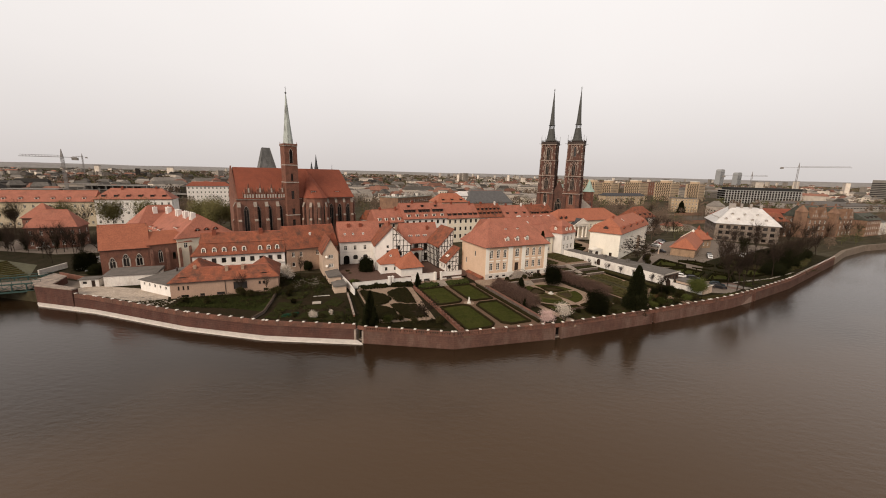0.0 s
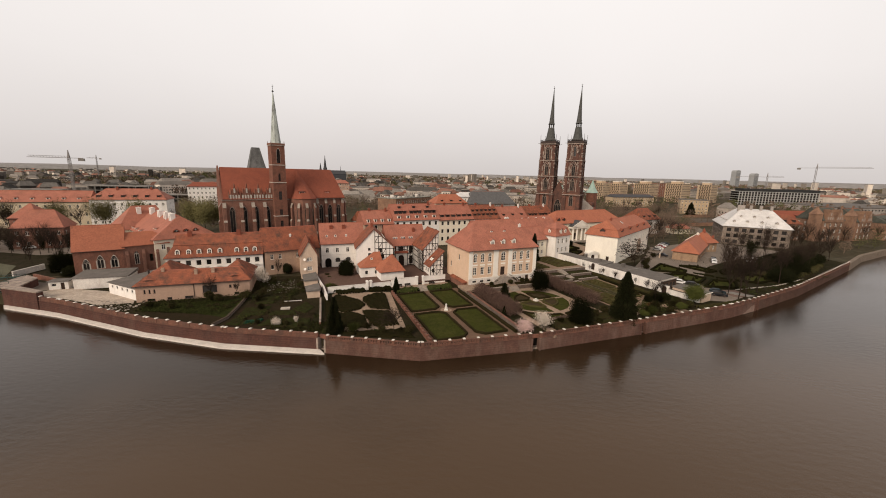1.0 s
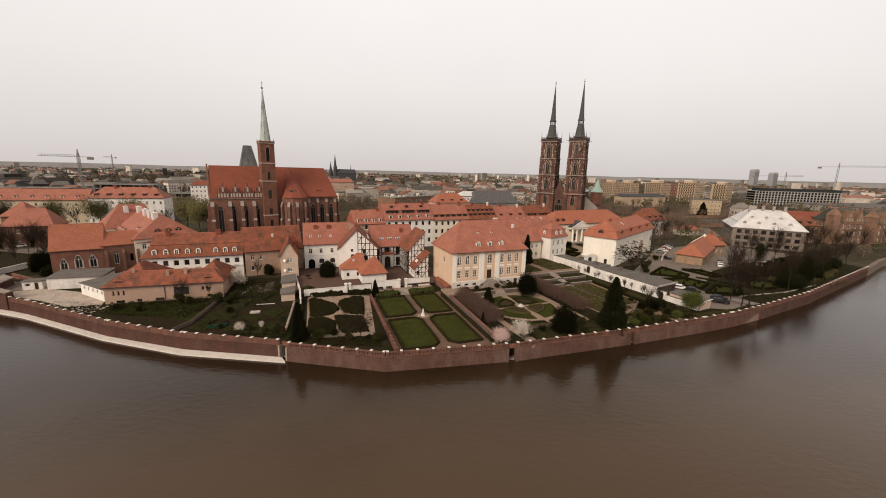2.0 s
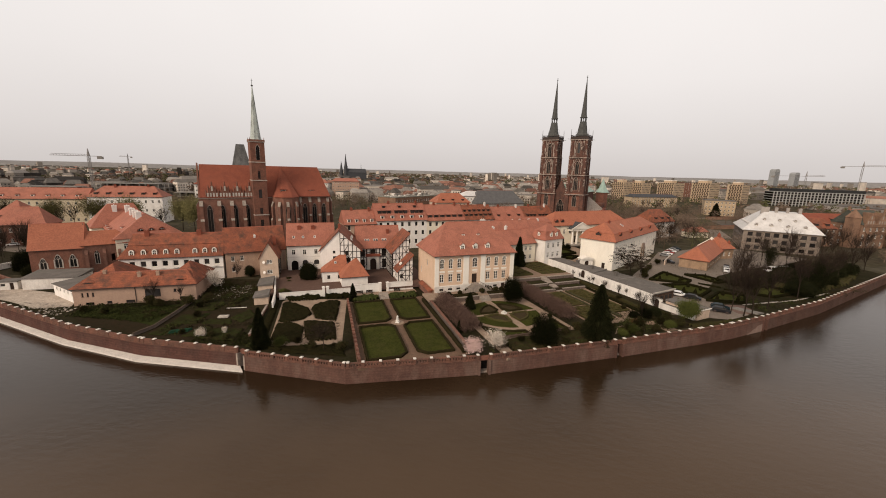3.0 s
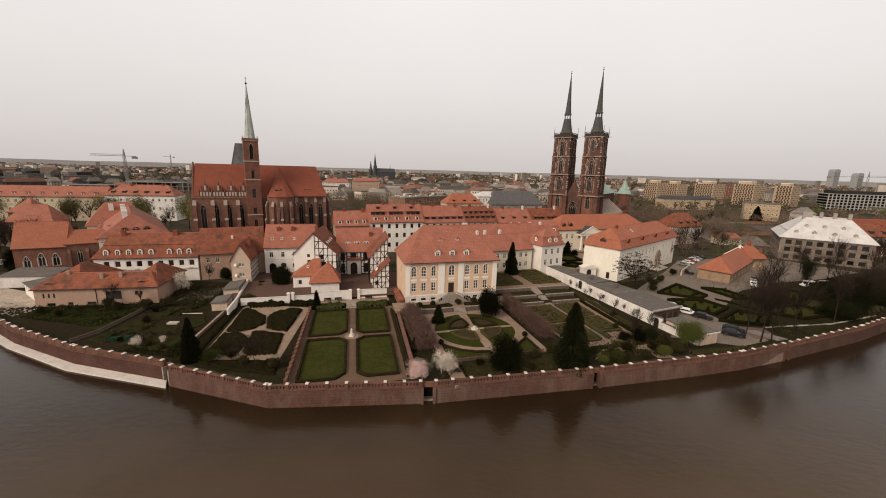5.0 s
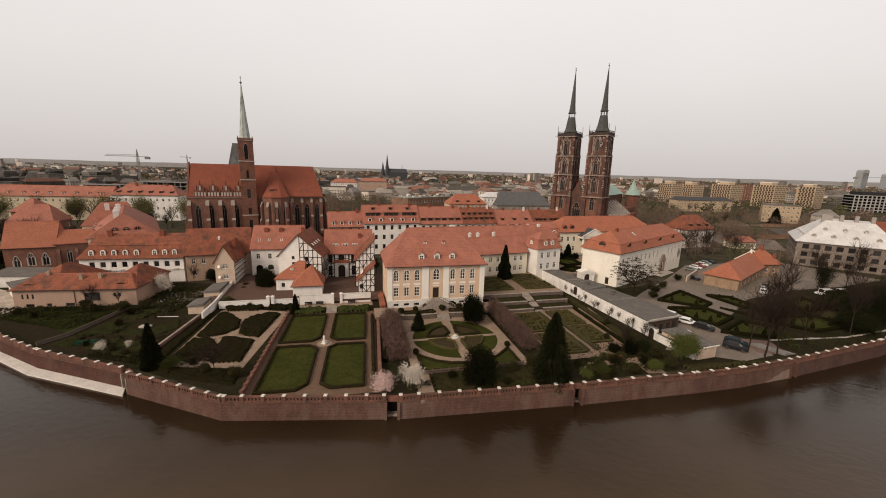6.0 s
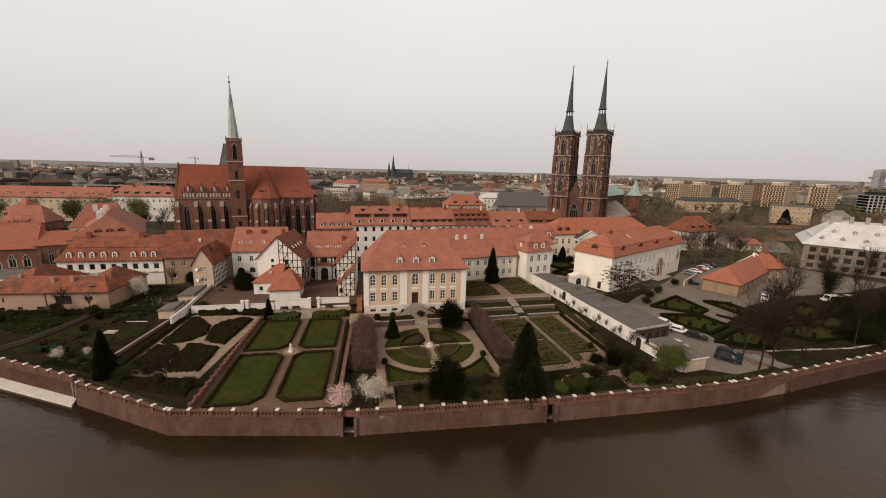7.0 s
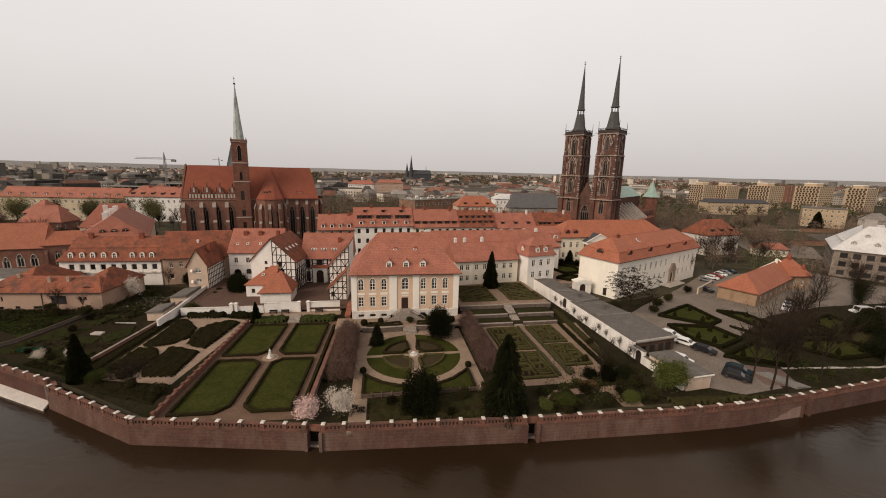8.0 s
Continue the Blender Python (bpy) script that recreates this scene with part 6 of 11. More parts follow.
def cathedral():
    c = thing("cathedral", 66.05, 244.2, 3.5, -24.4, "large dark brick cathedral with copper side chapels", "cathedral")
    # facade between the towers, nave
    bm, st = bmesh.new(), bmesh.new()
    o, u, nrm = Vector((-3.2, -3.6, 0)), Vector((1, 0, 0)), Vector((0, -1, 0))
    q = [(1.2, 6.0, 5.2, 21.0, "point", "tracery")]
    wall_face(bm, o, u, nrm, 6.4, 25.5, q, 0.6)
    put_windows(c, o, u, nrm, q, 0.6, TRACERY)
    lancet(c, st, o, u, *q[0][:4])
    part("stone_trim", st, STONE_OLD, c)
    loft(bm, [[(-3.2, -3.6, 25.5), (3.2, -3.6, 25.5), (0, -3.6, 32.0)], [(-3.2, -2.8, 25.5), (3.2, -2.8, 25.5), (0, -2.8, 32.0)]])
    box(bm, -6.5, -2.5, 0, 6.5, 62, 24)
    part("wall", fix(bm), BRICK_CATH, c)
    bm = bmesh.new()
    loft(bm, [rect(-7.0, 3, 7.0, 62.5, 24), [(-0.05, 3, 29.5), (0.05, 3, 29.5), (0.05, 62, 29.5), (-0.05, 62, 29.5)]])
    part("nave_roof", fix(bm), COPPER, c, "green copper nave roof")
    bm = bmesh.new()
    box(bm, 6.5, 6, 0, 15.5, 60, 12.5)
    box(bm, -15.5, 6, 0, -6.5, 60, 12.5)
    part("aisle_wall", bm, BRICK_RED, c)
    bm = bmesh.new()
    for s in (-1, 1):
        loft(bm, [[(s * 6.5, 6, 12.5), (s * 16, 6, 12.5), (s * 16, 60, 12.5), (s * 6.5, 60, 12.5)], [(s * 6.5, 6, 18), (s * 6.6, 6, 18), (s * 6.6, 60, 18), (s * 6.5, 60, 18)]])
    part("aisle_roof", fix(bm), ROOF_DARK, c)
    for i in range(8):
        bm = bmesh.new()
        y = 9 + 5.2 * i
        loft(bm, [[(15.8, y - 0.4, 12.3), (15.8, y + 0.4, 12.3), (15.8, y + 0.4, 13.6), (15.8, y - 0.4, 13.6)], [(6.4, y - 0.4, 20.0), (6.4, y + 0.4, 20.0), (6.4, y + 0.4, 21.2), (6.4, y - 0.4, 21.2)]])
        part("flying_buttress", bm, STONE, c, "pale flying buttress")
    bm = bmesh.new()
    box(bm, 6.5, 46, 0, 14.5, 62, 16.5)
    part("chapel_wall", bm, BRICK_RED, c)
    for i in range(4):
        bm = bmesh.new()
        box(bm, 14.5, 47.5 + 3.7 * i, 10.5, 14.56, 49.0 + 3.7 * i, 15.0)
        part("chapel_window", bm, LEADED, c)
    bm = bmesh.new()
    loft(bm, [circle(11.6, 66, 3.9, 0, 8, 0.39), circle(11.6, 66, 3.9, 22.6, 8, 0.39), circle(11.6, 66, 4.2, 22.7, 8, 0.39), circle(11.6, 66, 4.2, 23.4, 8, 0.39)])
    part("turret_wall", bm, BRICK_RED, c)
    bm = bmesh.new()
    loft(bm, [circle(11.6, 66, 4.7, 23.4, 8, 0.39), circle(11.6, 66, 2.6, 26.4, 8, 0.39), circle(11.6, 66, 0.1, 33.0, 8, 0.39)])
    part("turret_roof", bm, COPPER, c, "green copper turret cap")
    # towers
    for k, (x, stone_amt) in enumerate(((58.85, 0), (73.25, 1))):
        y = 247.45 if k == 0 else 240.95
        t = thing("cathedral_tower", x, y, 3.5, -24.4 - 3, "square dark brick cathedral tower with a slender grey spire", "cathedral tower", "cathedral towers")
        W, H = 4.2, 55.4
        hs = [(W - 1.0, 44.4, W + 1.0, 52.0, "point", "tracery"), (W - 1.0, 34.8 + 0.6, W + 1.0, 42.2, "point", "tracery"), (W - 1.15, 26.6, W + 1.15, 33.8, "point", "tracery"), (W - 1.1, 17.5, W + 1.1, 24.0, "point", "tracery"), (W - 0.9, 9.0, W + 0.9, 14.5, "point", "tracery")]
        if k:
            hs[0] = (W - 0.7, 46.6, W + 0.7, 52.4, "", "plain")
        bm, st, low, worn = bmesh.new(), bmesh.new(), bmesh.new(), bmesh.new()
        rng = random.Random(40 + k)
        for face in "frbl":
            o, u, nrm, Wd = face_frame(face, 2 * W, 2 * W)
            o = o + Vector((-W, -W, 0))
            q = hs if face in "fr" else []
            wall_face(bm, o + Vector((0, 0, 25)), u, nrm, Wd, H - 25, [(a_[0], a_[1] - 25, a_[2], a_[3] - 25) + a_[4:] for a_ in q if a_[1] > 25], 0.5)
            wall_face(low, o, u, nrm, Wd, 25, [a_ for a_ in q if a_[1] < 25], 0.5)
            for _ in range(110 if face in "fr" else 0):
                xx, zz = rng.uniform(0.4, 2 * W - 0.8), 25.5 + 27.5 * rng.random() ** 0.9
                ww, hh = rng.choice((rng.uniform(0.25, 0.45), rng.uniform(0.3, 0.8))), rng.uniform(0.6, 2.6)
                if any(a_[0] - 0.35 < xx + ww and xx < a_[2] + 0.35 and a_[1] - 0.3 < zz + hh and zz < a_[3] + 0.5 for a_ in q):
                    continue
                p = o + u * xx + Vector((0, 0, zz))
                f_ = (p, p + u * ww, p + u * ww + Vector((0, 0, hh)), p + Vector((0, 0, hh)))
                loft(worn, [f_, [v + nrm * rng.uniform(0.05, 0.16) for v in f_]])
            put_windows(t, o, u, nrm, q, 0.5, TRACERY)
            for w_ in q:
                lancet(t, st, o, u, *w_[:4], 0.34)
                if w_[1] > 34:
                    up = Vector((0, 0, 1))
                    p0, p1, p2 = o + u * (w_[0] - 0.7) + up * w_[3] * 0.985, o + u * (w_[2] + 0.7) + up * w_[3] * 0.985, o + u * W + up * (w_[3] + 2.2)
                    for a_, b_ in ((p0, p2), (p1, p2)):
                        d_ = (b_ - a_).normalized().cross(nrm) * 0.2
                        loft(st, [[a_ + d_, a_ - d_, b_ - d_, b_ + d_], [v + nrm * 0.15 for v in (a_ + d_, a_ - d_, b_ - d_, b_ + d_)]])
        part("wall", fix(bm), BRICK_CATH, t, "sooty dark brick upper wall")
        part("lower_wall", fix(low), BRICK_RED, t, "red brick lower wall")
        part("worn_stone", worn, STONE_OLD, t, "patches of worn pale facing stone")["kind"] = "stuff"
        # corner buttresses in stages, pale quoins
        for ci in range(4):
            a = 45 + 90 * ci
            sx, sy = (1 if math.cos(radians(a)) > 0 else -1), (1 if math.sin(radians(a)) > 0 else -1)
            b = bmesh.new()
            for z0, z1, e in ((0, 24, 1.0), (24, 34.5, 0.75), (34.5, 45, 0.5), (45, 53.5, 0.28)):
                x0, x1 = sorted((sx * (W - 1.3), sx * (W + e)))
                y0, y1 = sorted((sy * (W - 1.3), sy * (W + e)))
                box(b, x0, y0, z0, x1, y1, z1 - 0.7)
                loft(b, [rect(x0, y0, x1, y1, z1 - 0.7), rect(*sorted((sx * (W - 1.3), sx * (W + 0.05)))[:1], sorted((sy * (W - 1.3), sy * (W + 0.05)))[0], sorted((sx * (W - 1.3), sx * (W + 0.05)))[1], sorted((sy * (W - 1.3), sy * (W + 0.05)))[1], z1)])
            for zt, e in ((23.6, 0.95), (34.2, 0.7), (44.6, 0.45)):
                for ox, oy in ((0, -1.2 * sy), (-1.2 * sx, 0), (0, 0)):
                    xp, yp = sx * (W + e - 0.3) + ox, sy * (W + e - 0.3) + oy
                    loft(b, [circle(xp, yp, 0.36, zt - 1.4, 4, 0.785), circle(xp, yp, 0.36, zt + 0.4, 4, 0.785), circle(xp, yp, 0.04, zt + 2.2, 4, 0.785)])
            part("corner_buttress", fix(b), BRICK_CATH, t)
            q = bmesh.new()
            for i in range(34):
                z = 20 + i * 1.0
                e = 0.78 if z < 34 else 0.53 if z < 44.5 else 0.31
                ln = rng.uniform(0.3, 0.9)
                if rng.random() < 0.45:
                    continue
                xx, yy = sx * (W + e), sy * (W + e)
                xa, xb = sorted((xx, xx - sx * ln))
                ya, yb = sorted((yy, yy - sy * ln))
                box(q, xa - 0.02, ya - 0.02, z, xb + 0.02, yb + 0.02, z + 0.55)
            part("quoin", q, STONE_OLD, t, "worn stone quoins")["kind"] = "stuff"
        for z, e in ((24.0, 1.1), (34.6, 0.9), (44.0, 0.65), (53.6, 0.6)):
            r_ = W + e
            bd = bmesh.new()
            loft(bd, [rect(-r_, -r_, r_, r_, z), rect(-r_, -r_, r_, r_, z + 0.45)])
            part("stone_band", bd, STONE_OLD, t)
        # blind stone panels beside the windows
        for face in "fr":
            o, u, nrm, Wd = face_frame(face, 2 * W, 2 * W)
            o = o + Vector((-W, -W, 0))
            up = Vector((0, 0, 1))
            for z0, z1 in ((35.6, 43.0), (26.0, 33.0), (45.0, 52.5)):
                for xx in (1.9, 2.75, 6.3, 7.15):
                    if (int(z0) + int(xx * 3) + k) % 4 == 0:
                        continue
                    p = o + u * xx + up * z0
                    loft(st, [[p, p + u * 0.3, p + u * 0.3 + up * (z1 - z0), p + up * (z1 - z0)], [v + nrm * 0.12 for v in (p, p + u * 0.3, p + u * 0.3 + up * (z1 - z0), p + up * (z1 - z0))]])
        part("stone_trim", st, STONE_OLD, t, "worn stone tracery and bands")["kind"] = "stuff"
        bm = bmesh.new()
        loft(bm, [rect(-W - 0.5, -W - 0.5, W + 0.5, W + 0.5, 54.1), rect(-W - 0.5, -W - 0.5, W + 0.5, W + 0.5, H + 0.1)])
        for s4 in (-1, 1):
            box(bm, -W - 0.5, s4 * (W + 0.45) - 0.05, H + 0.75, W + 0.5, s4 * (W + 0.45) + 0.05, H + 0.9)
            box(bm, s4 * (W + 0.45) - 0.05, -W - 0.5, H + 0.75, s4 * (W + 0.45) + 0.05, W + 0.5, H + 0.9)
            for j in range(13):
                k_ = -W - 0.4 + (2 * W + 0.8) * j / 12
                box(bm, k_ - 0.05, s4 * (W + 0.45) - 0.05, H, k_ + 0.05, s4 * (W + 0.45) + 0.05, H + 0.8)
                box(bm, s4 * (W + 0.45) - 0.05, k_ - 0.05, H, s4 * (W + 0.45) + 0.05, k_ + 0.05, H + 0.8)
        for sx in (-1, 1):
            for sy in (-1, 1):
                x0, y0 = sx * (W + 0.4), sy * (W + 0.4)
                loft(bm, [circle(x0, y0, 0.16, H, 5), circle(x0, y0, 0.05, H + 4.0, 5)])
                box(bm, x0 + (0 if sx > 0 else -1.5), y0 - 0.06, H - 1.2, x0 + (1.5 if sx > 0 else 0), y0 + 0.06, H - 1.05)
        part("parapet", bm, FRAME_DARK, t, "dark gallery with iron corner rods")
        bm = bmesh.new()
        loft(bm, [circle(0, 0, 3.5, H + 0.6, 8, 0.39), circle(0, 0, 2.7, H + 2.2, 8, 0.39), circle(0, 0, 1.75, H + 8.0, 8, 0.39), circle(0, 0, 1.75, H + 8.2, 8, 0.39)])
        s = part("spire_base", bm, LEAD, t, "grey lead spire foot")
        for i in range(8):
            bm = bmesh.new()
            a = math.tau * (i + 0.5) / 8
            loft(bm, [circle(1.45 * math.cos(a), 1.45 * math.sin(a), 0.16, H + 8.1, 5), circle(1.45 * math.cos(a), 1.45 * math.sin(a), 0.16, H + 10.3, 5)])
            part("lantern_column", bm, LEAD, s)
        bm = bmesh.new()
        loft(bm, [circle(0, 0, 1.95, H + 10.2, 8, 0.39), circle(0, 0, 1.95, H + 10.5, 8, 0.39), circle(0, 0, 1.6, H + 10.8, 8, 0.39)])
        part("lantern", bm, LEAD, s)
        bm = bmesh.new()
        loft(bm, [circle(0, 0, 1.6, H + 10.7, 8, 0.39), circle(0, 0, 1.25, H + 14, 8, 0.39), circle(0, 0, 0.10, H + 30.6, 8, 0.39)])
        part("spire", bm, LEAD, t, "slender grey lead spire")
        bm = bmesh.new()
        loft(bm, [circle(0, 0, 0.07, H + 30.2, 5), circle(0, 0, 0.05, H + 32.2, 5)])
        loft(bm, [circle(0, 0, 0.05, H + 30.4, 8), circle(0, 0, 0.4, H + 30.8, 8), circle(0, 0, 0.05, H + 31.2, 8)])
        box(bm, -0.45, -0.05, H + 31.5, 0.45, 0.05, H + 31.65)
        part("cross", bm, LEAD, t)


holy_church()
cathedral()


# ---- streets behind, far city ----
def simple_house(name, x, y, turn, L, D, h, ridge, wall, roof, label, category="house", storeys=3, hip=3.0, z=3.0, group="", cols=None, dorm=0, dkind="shed", kink=None, sides=True):
    p = thing(name, x, y, z, turn, label, category, group)
    cols = cols or max(3, int(L / 3))
    f = []
    sh = h / storeys
    for s in range(storeys):
        f += row(cols, 1.2, L - 1.2, 1.1 if group != "street row" else 1.4, s * sh + sh * 0.3, s * sh + sh * 0.3 + (1.7 if group != "street row" else 2.1), "", "cross" if group != "street row" else "plain")
    hs = {"f": f}
    if sides:
        side = []
        for s in range(storeys):
            side += row(max(2, int(D / 4)), 1.5, D - 1.5, 1.1, s * sh + sh * 0.3, s * sh + sh * 0.3 + 1.7, "", "cross")
        hs["r"] = side
    house_walls(p, L, D, h, hs, wall)
    if ridge > h:
        roof_hip(p, L, D, h, ridge, hip, L - hip, roof, 0.5, kink=kink)
        if hip <= 0.01:
            gable_fill(p, L, D, h, ridge, wall)
        slope = (ridge - h) / (D / 2)
        for i in range(dorm):
            dormer(p, pose(L * (i + 0.7) / (dorm + 0.4), 1.2, h + 1.25 * slope), 1.5 if dkind != "shed" else 1.8, 1.25 if dkind != "shed" else 1.5, 2.2, dkind, FRAME_DARK if dkind == "shed" else TRIM, roof)
    else:
        bm = bmesh.new()
        box(bm, -0.3, -0.3, h, L + 0.3, D + 0.3, h + 0.5)
        part("roof", bm, roof, p)
    return p


def street_row():
    x, y = -37.0, 171.5
    u = Vector((math.cos(radians(31.4)), math.sin(radians(31.4))))
    spec = [(14, 11.0, 16.6, 4, "gable", ROOF), (24, 12.2, 19.4, 8, "shed", ROOF), (20, 11.6, 18.6, 6, "shed", ROOF), (17, 11.4, 18.2, 5, "shed", ROOF_OLD), (20, 10.8, 17.0, 3, "shed", ROOF), (19, 10.8, 17.0, 6, "shed", ROOF_OLD)]
    rows = {0: [(0.6, 4, 1.3, 1.6, "shed", TRIM)], 1: [(0.4, 5, 1.6, 1.7, "shed", TRIM), (2.3, 9, 1.7, 1.7, "shed", FRAME_DARK), (4.6, 3, 1.3, 1.1, "shed", FRAME_DARK)], 2: [(0.8, 6, 2.0, 1.6, "shed", FRAME_DARK)], 3: [(1.2, 6, 1.5, 1.4, "shed", FRAME_DARK), (3.3, 6, 1.3, 1.2, "shed", FRAME_DARK)], 4: [(1.4, 3, 1.4, 1.3, "shed", FRAME_DARK)], 5: [(1.0, 7, 1.4, 1.4, "shed", FRAME_DARK)]}
    for i, (L, h, r, n, k, rf) in enumerate(spec):
        p = simple_house("street_house", x, y, 31.4, L - 0.02, 13, h, r, BROWNPL if i == 0 else WHITE if i % 2 else CREAM, rf, "plastered street house with rows of roof dormers" if n > 4 else "plastered street house with a plain tile roof", "house", 3, 0.0, 4.0, "street row", sides=False)
        for y_, count, w_, h_, kind_, m_ in rows[i]:
            for j in range(count):
                gap = 0.35 * ((j % 3) - 1) if count > 6 else 0.0
                dormer(p, pose(L * (j + 0.6 - gap * 0.5) / (count + 0.2), y_, h + y_ * (r - h) / 6.5 + 0.1), w_, h_, 2.0, kind_, m_, rf)
        chimney(p, L * 0.3, 6.5, r - 1.2, r + 1.0, 1.0, 0.8, ROOF_DARK)
        chimney(p, L * 0.85, 6.0, r - 1.2, r + 1.1, 0.8, 0.8, ROOF_DARK if i < 3 else None)
        x, y = x + u.x * L, y + u.y * L
    simple_house("small_gabled_house", -18, 205, 31, 14, 10, 11.5, 17.0, WHITE, ROOF, "white gabled house behind the street row", z=4.0, hip=0.0, dorm=3)
    simple_house("orange_hipped_house", -13.5, 293.5, 28, 27, 16, 12.0, 18.6, BEIGE, ROOF_NEW, "beige house with a hipped orange roof", z=4.0, hip=6, dorm=3)
    simple_house("old_row_house", -44, 196, 52, 26, 10, 9.5, 14.5, GREYPL, ROOF_OLD, "grey row house with small roof dormers", z=3.5, hip=0.0, dorm=7)
    p = simple_house("brick_flat_house", -44.3, 292.8, 61, 48, 18, 15.4, 15.4, TANBRICK, mat("pale_green_roofing", (0.23, 0.225, 0.18), 0.9, 0.3, 0.3, (0.13, 0.12, 0.10), stain=(0.40, 0.37, 0.33), stain_scale=0.5, stain_amt=0.5), "long dark brick house with a flat pale cluttered roof", z=3.0)
    rc = random.Random(44)
    for _ in range(26):
        bm = bmesh.new()
        w_ = rc.uniform(0.6, 2.0)
        box(bm, -w_, -0.6, 0, w_, 0.6, rc.uniform(0.5, 1.6))
        part("roof_unit", bm, rc.choice((WHITE_OLD, GREYPL, CONCRETE)), p, at=pose(rc.uniform(3, 45), rc.uniform(2, 16), 15.9, 0, 0, rc.choice((0, 90))))
    simple_house("white_hipped_villa", 2, 352, 25, 22, 15, 15, 19.0, WHITE, ROOF_PALE, "white villa with a pale grey hipped roof", z=3.0, hip=6)
    d = thing("dark_roofed_hall", 14, 348, 3, 28, "hall with a broad dark slate roof", "hall")
    house_walls(d, 48, 22, 9, {"f": row(10, 2, 46, 1.5, 3, 6)}, GREYPL)
    roof_hip(d, 48, 22, 9, 20, 6, 42, mat("grey_slate", (0.125, 0.12, 0.12), 0.7, 0.25, 0.4, courses=0.4), 0.6)
    simple_house("pink_block", -169, 475, 22, 33, 18, 20.4, 24.0, PINK, ROOF, "pink four-storey block with a red roof", storeys=5, hip=4)
    simple_house("red_roofed_block", -217, 489, 14, 34, 15, 17, 21.5, WHITE_OLD, ROOF, "white block with a red hipped roof", storeys=4, hip=5)
    simple_house("office_block", -250, 420, 12, 34, 15, 17, 17, GREYPL, GREYROOF, "grey office block with a flat roof", storeys=5)
    simple_house("garden_villa", 120, 249, 34, 20, 14, 9.5, 16.2, WHITE_OLD, ROOF_OLD, "white villa with a dark red roof behind the bishop's house", storeys=2, hip=4, dorm=3)
    flat("back_street", [(108, 336), (262, 398), (259, 406), (105, 345)], G, ASPHALT, "grey back street behind the gardens", "street", 0.05)
    flat("back_yard", [(146, 264), (172, 262), (186, 300), (168, 330), (150, 322)], G, ASPHALT, "grey paved back yard", "yard", 0.04)
    flat("side_yard", [(200, 310), (250, 320), (262, 380), (214, 366)], G, mat("worn_yard_ground", (0.12, 0.098, 0.078), 0.95, 0.3, 0.2), "worn pale yard between bare trees", "yard", 0.04)
    for x, y, L_ in ((172, 300, 46), (214, 372, 40)):
        w_ = thing("yard_wall", x, y, 3.0, 22, "long brown brick yard wall with a red coping", "wall", "yard walls")
        bm = bmesh.new()
        box(bm, 0, 0, 0, L_, 0.4, 2.4)
        part("wall_body", bm, TANBRICK, w_)
        bm = bmesh.new()
        box(bm, -0.1, -0.1, 2.404, L_ + 0.1, 0.5, 2.6)
        part("coping", bm, ROOF_OLD, w_)
    simple_house("courtyard_range", 13.0, 157.5, 31, 40, 11, 9.0, 14.8, WHITE, ROOF, "white courtyard range with a long red tile roof", z=4.5, hip=0.0, dorm=0)
    simple_house("small_red_shed", 145.5, 259, 10, 12, 7, 3.6, 6.0, CREAM, ROOF, "small cream shed with a red roof", "shed", 1, 1.5)
    # red-roofed garden house by the car park
    L, D, h = 36.0, 9.6, 3.9
    p = thing("park_house", 109.4, 171.0, 3.0, 53.0, "low cream house with a half-hipped orange tile roof", "house")
    house_walls(p, L, D, h, {"f": row(7, 3, 34, 1.2, 1.2, 2.6), "l": []}, mat("stained_brown_plaster", (0.34, 0.225, 0.145), 0.9, 0.25, 0.5, stain=(0.15, 0.095, 0.065), stain_scale=0.6, stain_amt=0.7, bump=0.2))
    roof_hip(p, L, D, h, 8.2, 4.6, L, ROOF_NEW, 0.7)
    gable_fill(p, L, D, h, 8.4, TRIM, "r")
    bm = bmesh.new()
    for y0, y1 in ((-0.5, 4.8), (10.1, 4.8)):
        loft(bm, [[(L + 0.1, y0, h + 0.1), (L + 0.5, y0, h + 0.1), (L + 0.5, y1, 8.5), (L + 0.1, y1, 8.5)], [(L + 0.1, y0, h + 0.45), (L + 0.5, y0, h + 0.45), (L + 0.5, y1, 8.85), (L + 0.1, y1, 8.85)]])
    part("verge", fix(bm), TRIM, p, "white gable verge")
    chimney(p, 33.0, 4.6, 7.6, 9.2, 0.9, 0.7, TRIM)
    q = thing("park_house_wing", 128.5, 196.5, 3.0, 53.0 - 30, "taller gabled wing of the low park house", "house")
    house_walls(q, 7.4, 10, 4.6, {"f": [(1.4, 1.4, 2.4, 3, "", "cross"), (4.6, 1.4, 5.6, 3, "", "cross")]}, mat("stained_brown_plaster", (0.34, 0.225, 0.145)))
    roof_hip(q, 7.4, 10, 4.6, 9.4, 2.6, 4.8, ROOF_NEW, 0.6)
    for x, y, z in ((3.7, 5, 10.2), (6.4, 2, 7.0)):
        bm = bmesh.new()
        loft(bm, [circle(x, y, 0.7, z - 2, 8), circle(x, y, 0.7, z, 8), circle(x, y, 0.05, z + 1.2, 8)])
        part("roof_turret", bm, ROOF_DARK, q)
    # grey house with a pale metal roof
    p = thing("pale_roofed_house", 155.0, 226.5, 3.0, -24, "old grey plaster house with a pale hipped metal roof", "house")
    L, D, h = 30.0, 33.0, 10.4
    f = row(8, 1.8, 28.2, 2.1, 7.4, 9.3, "", "plain") + row(8, 1.8, 28.2, 2.1, 4.1, 6.0, "", "plain") + row(8, 1.8, 28.2, 2.1, 0.9, 2.6, "", "plain")
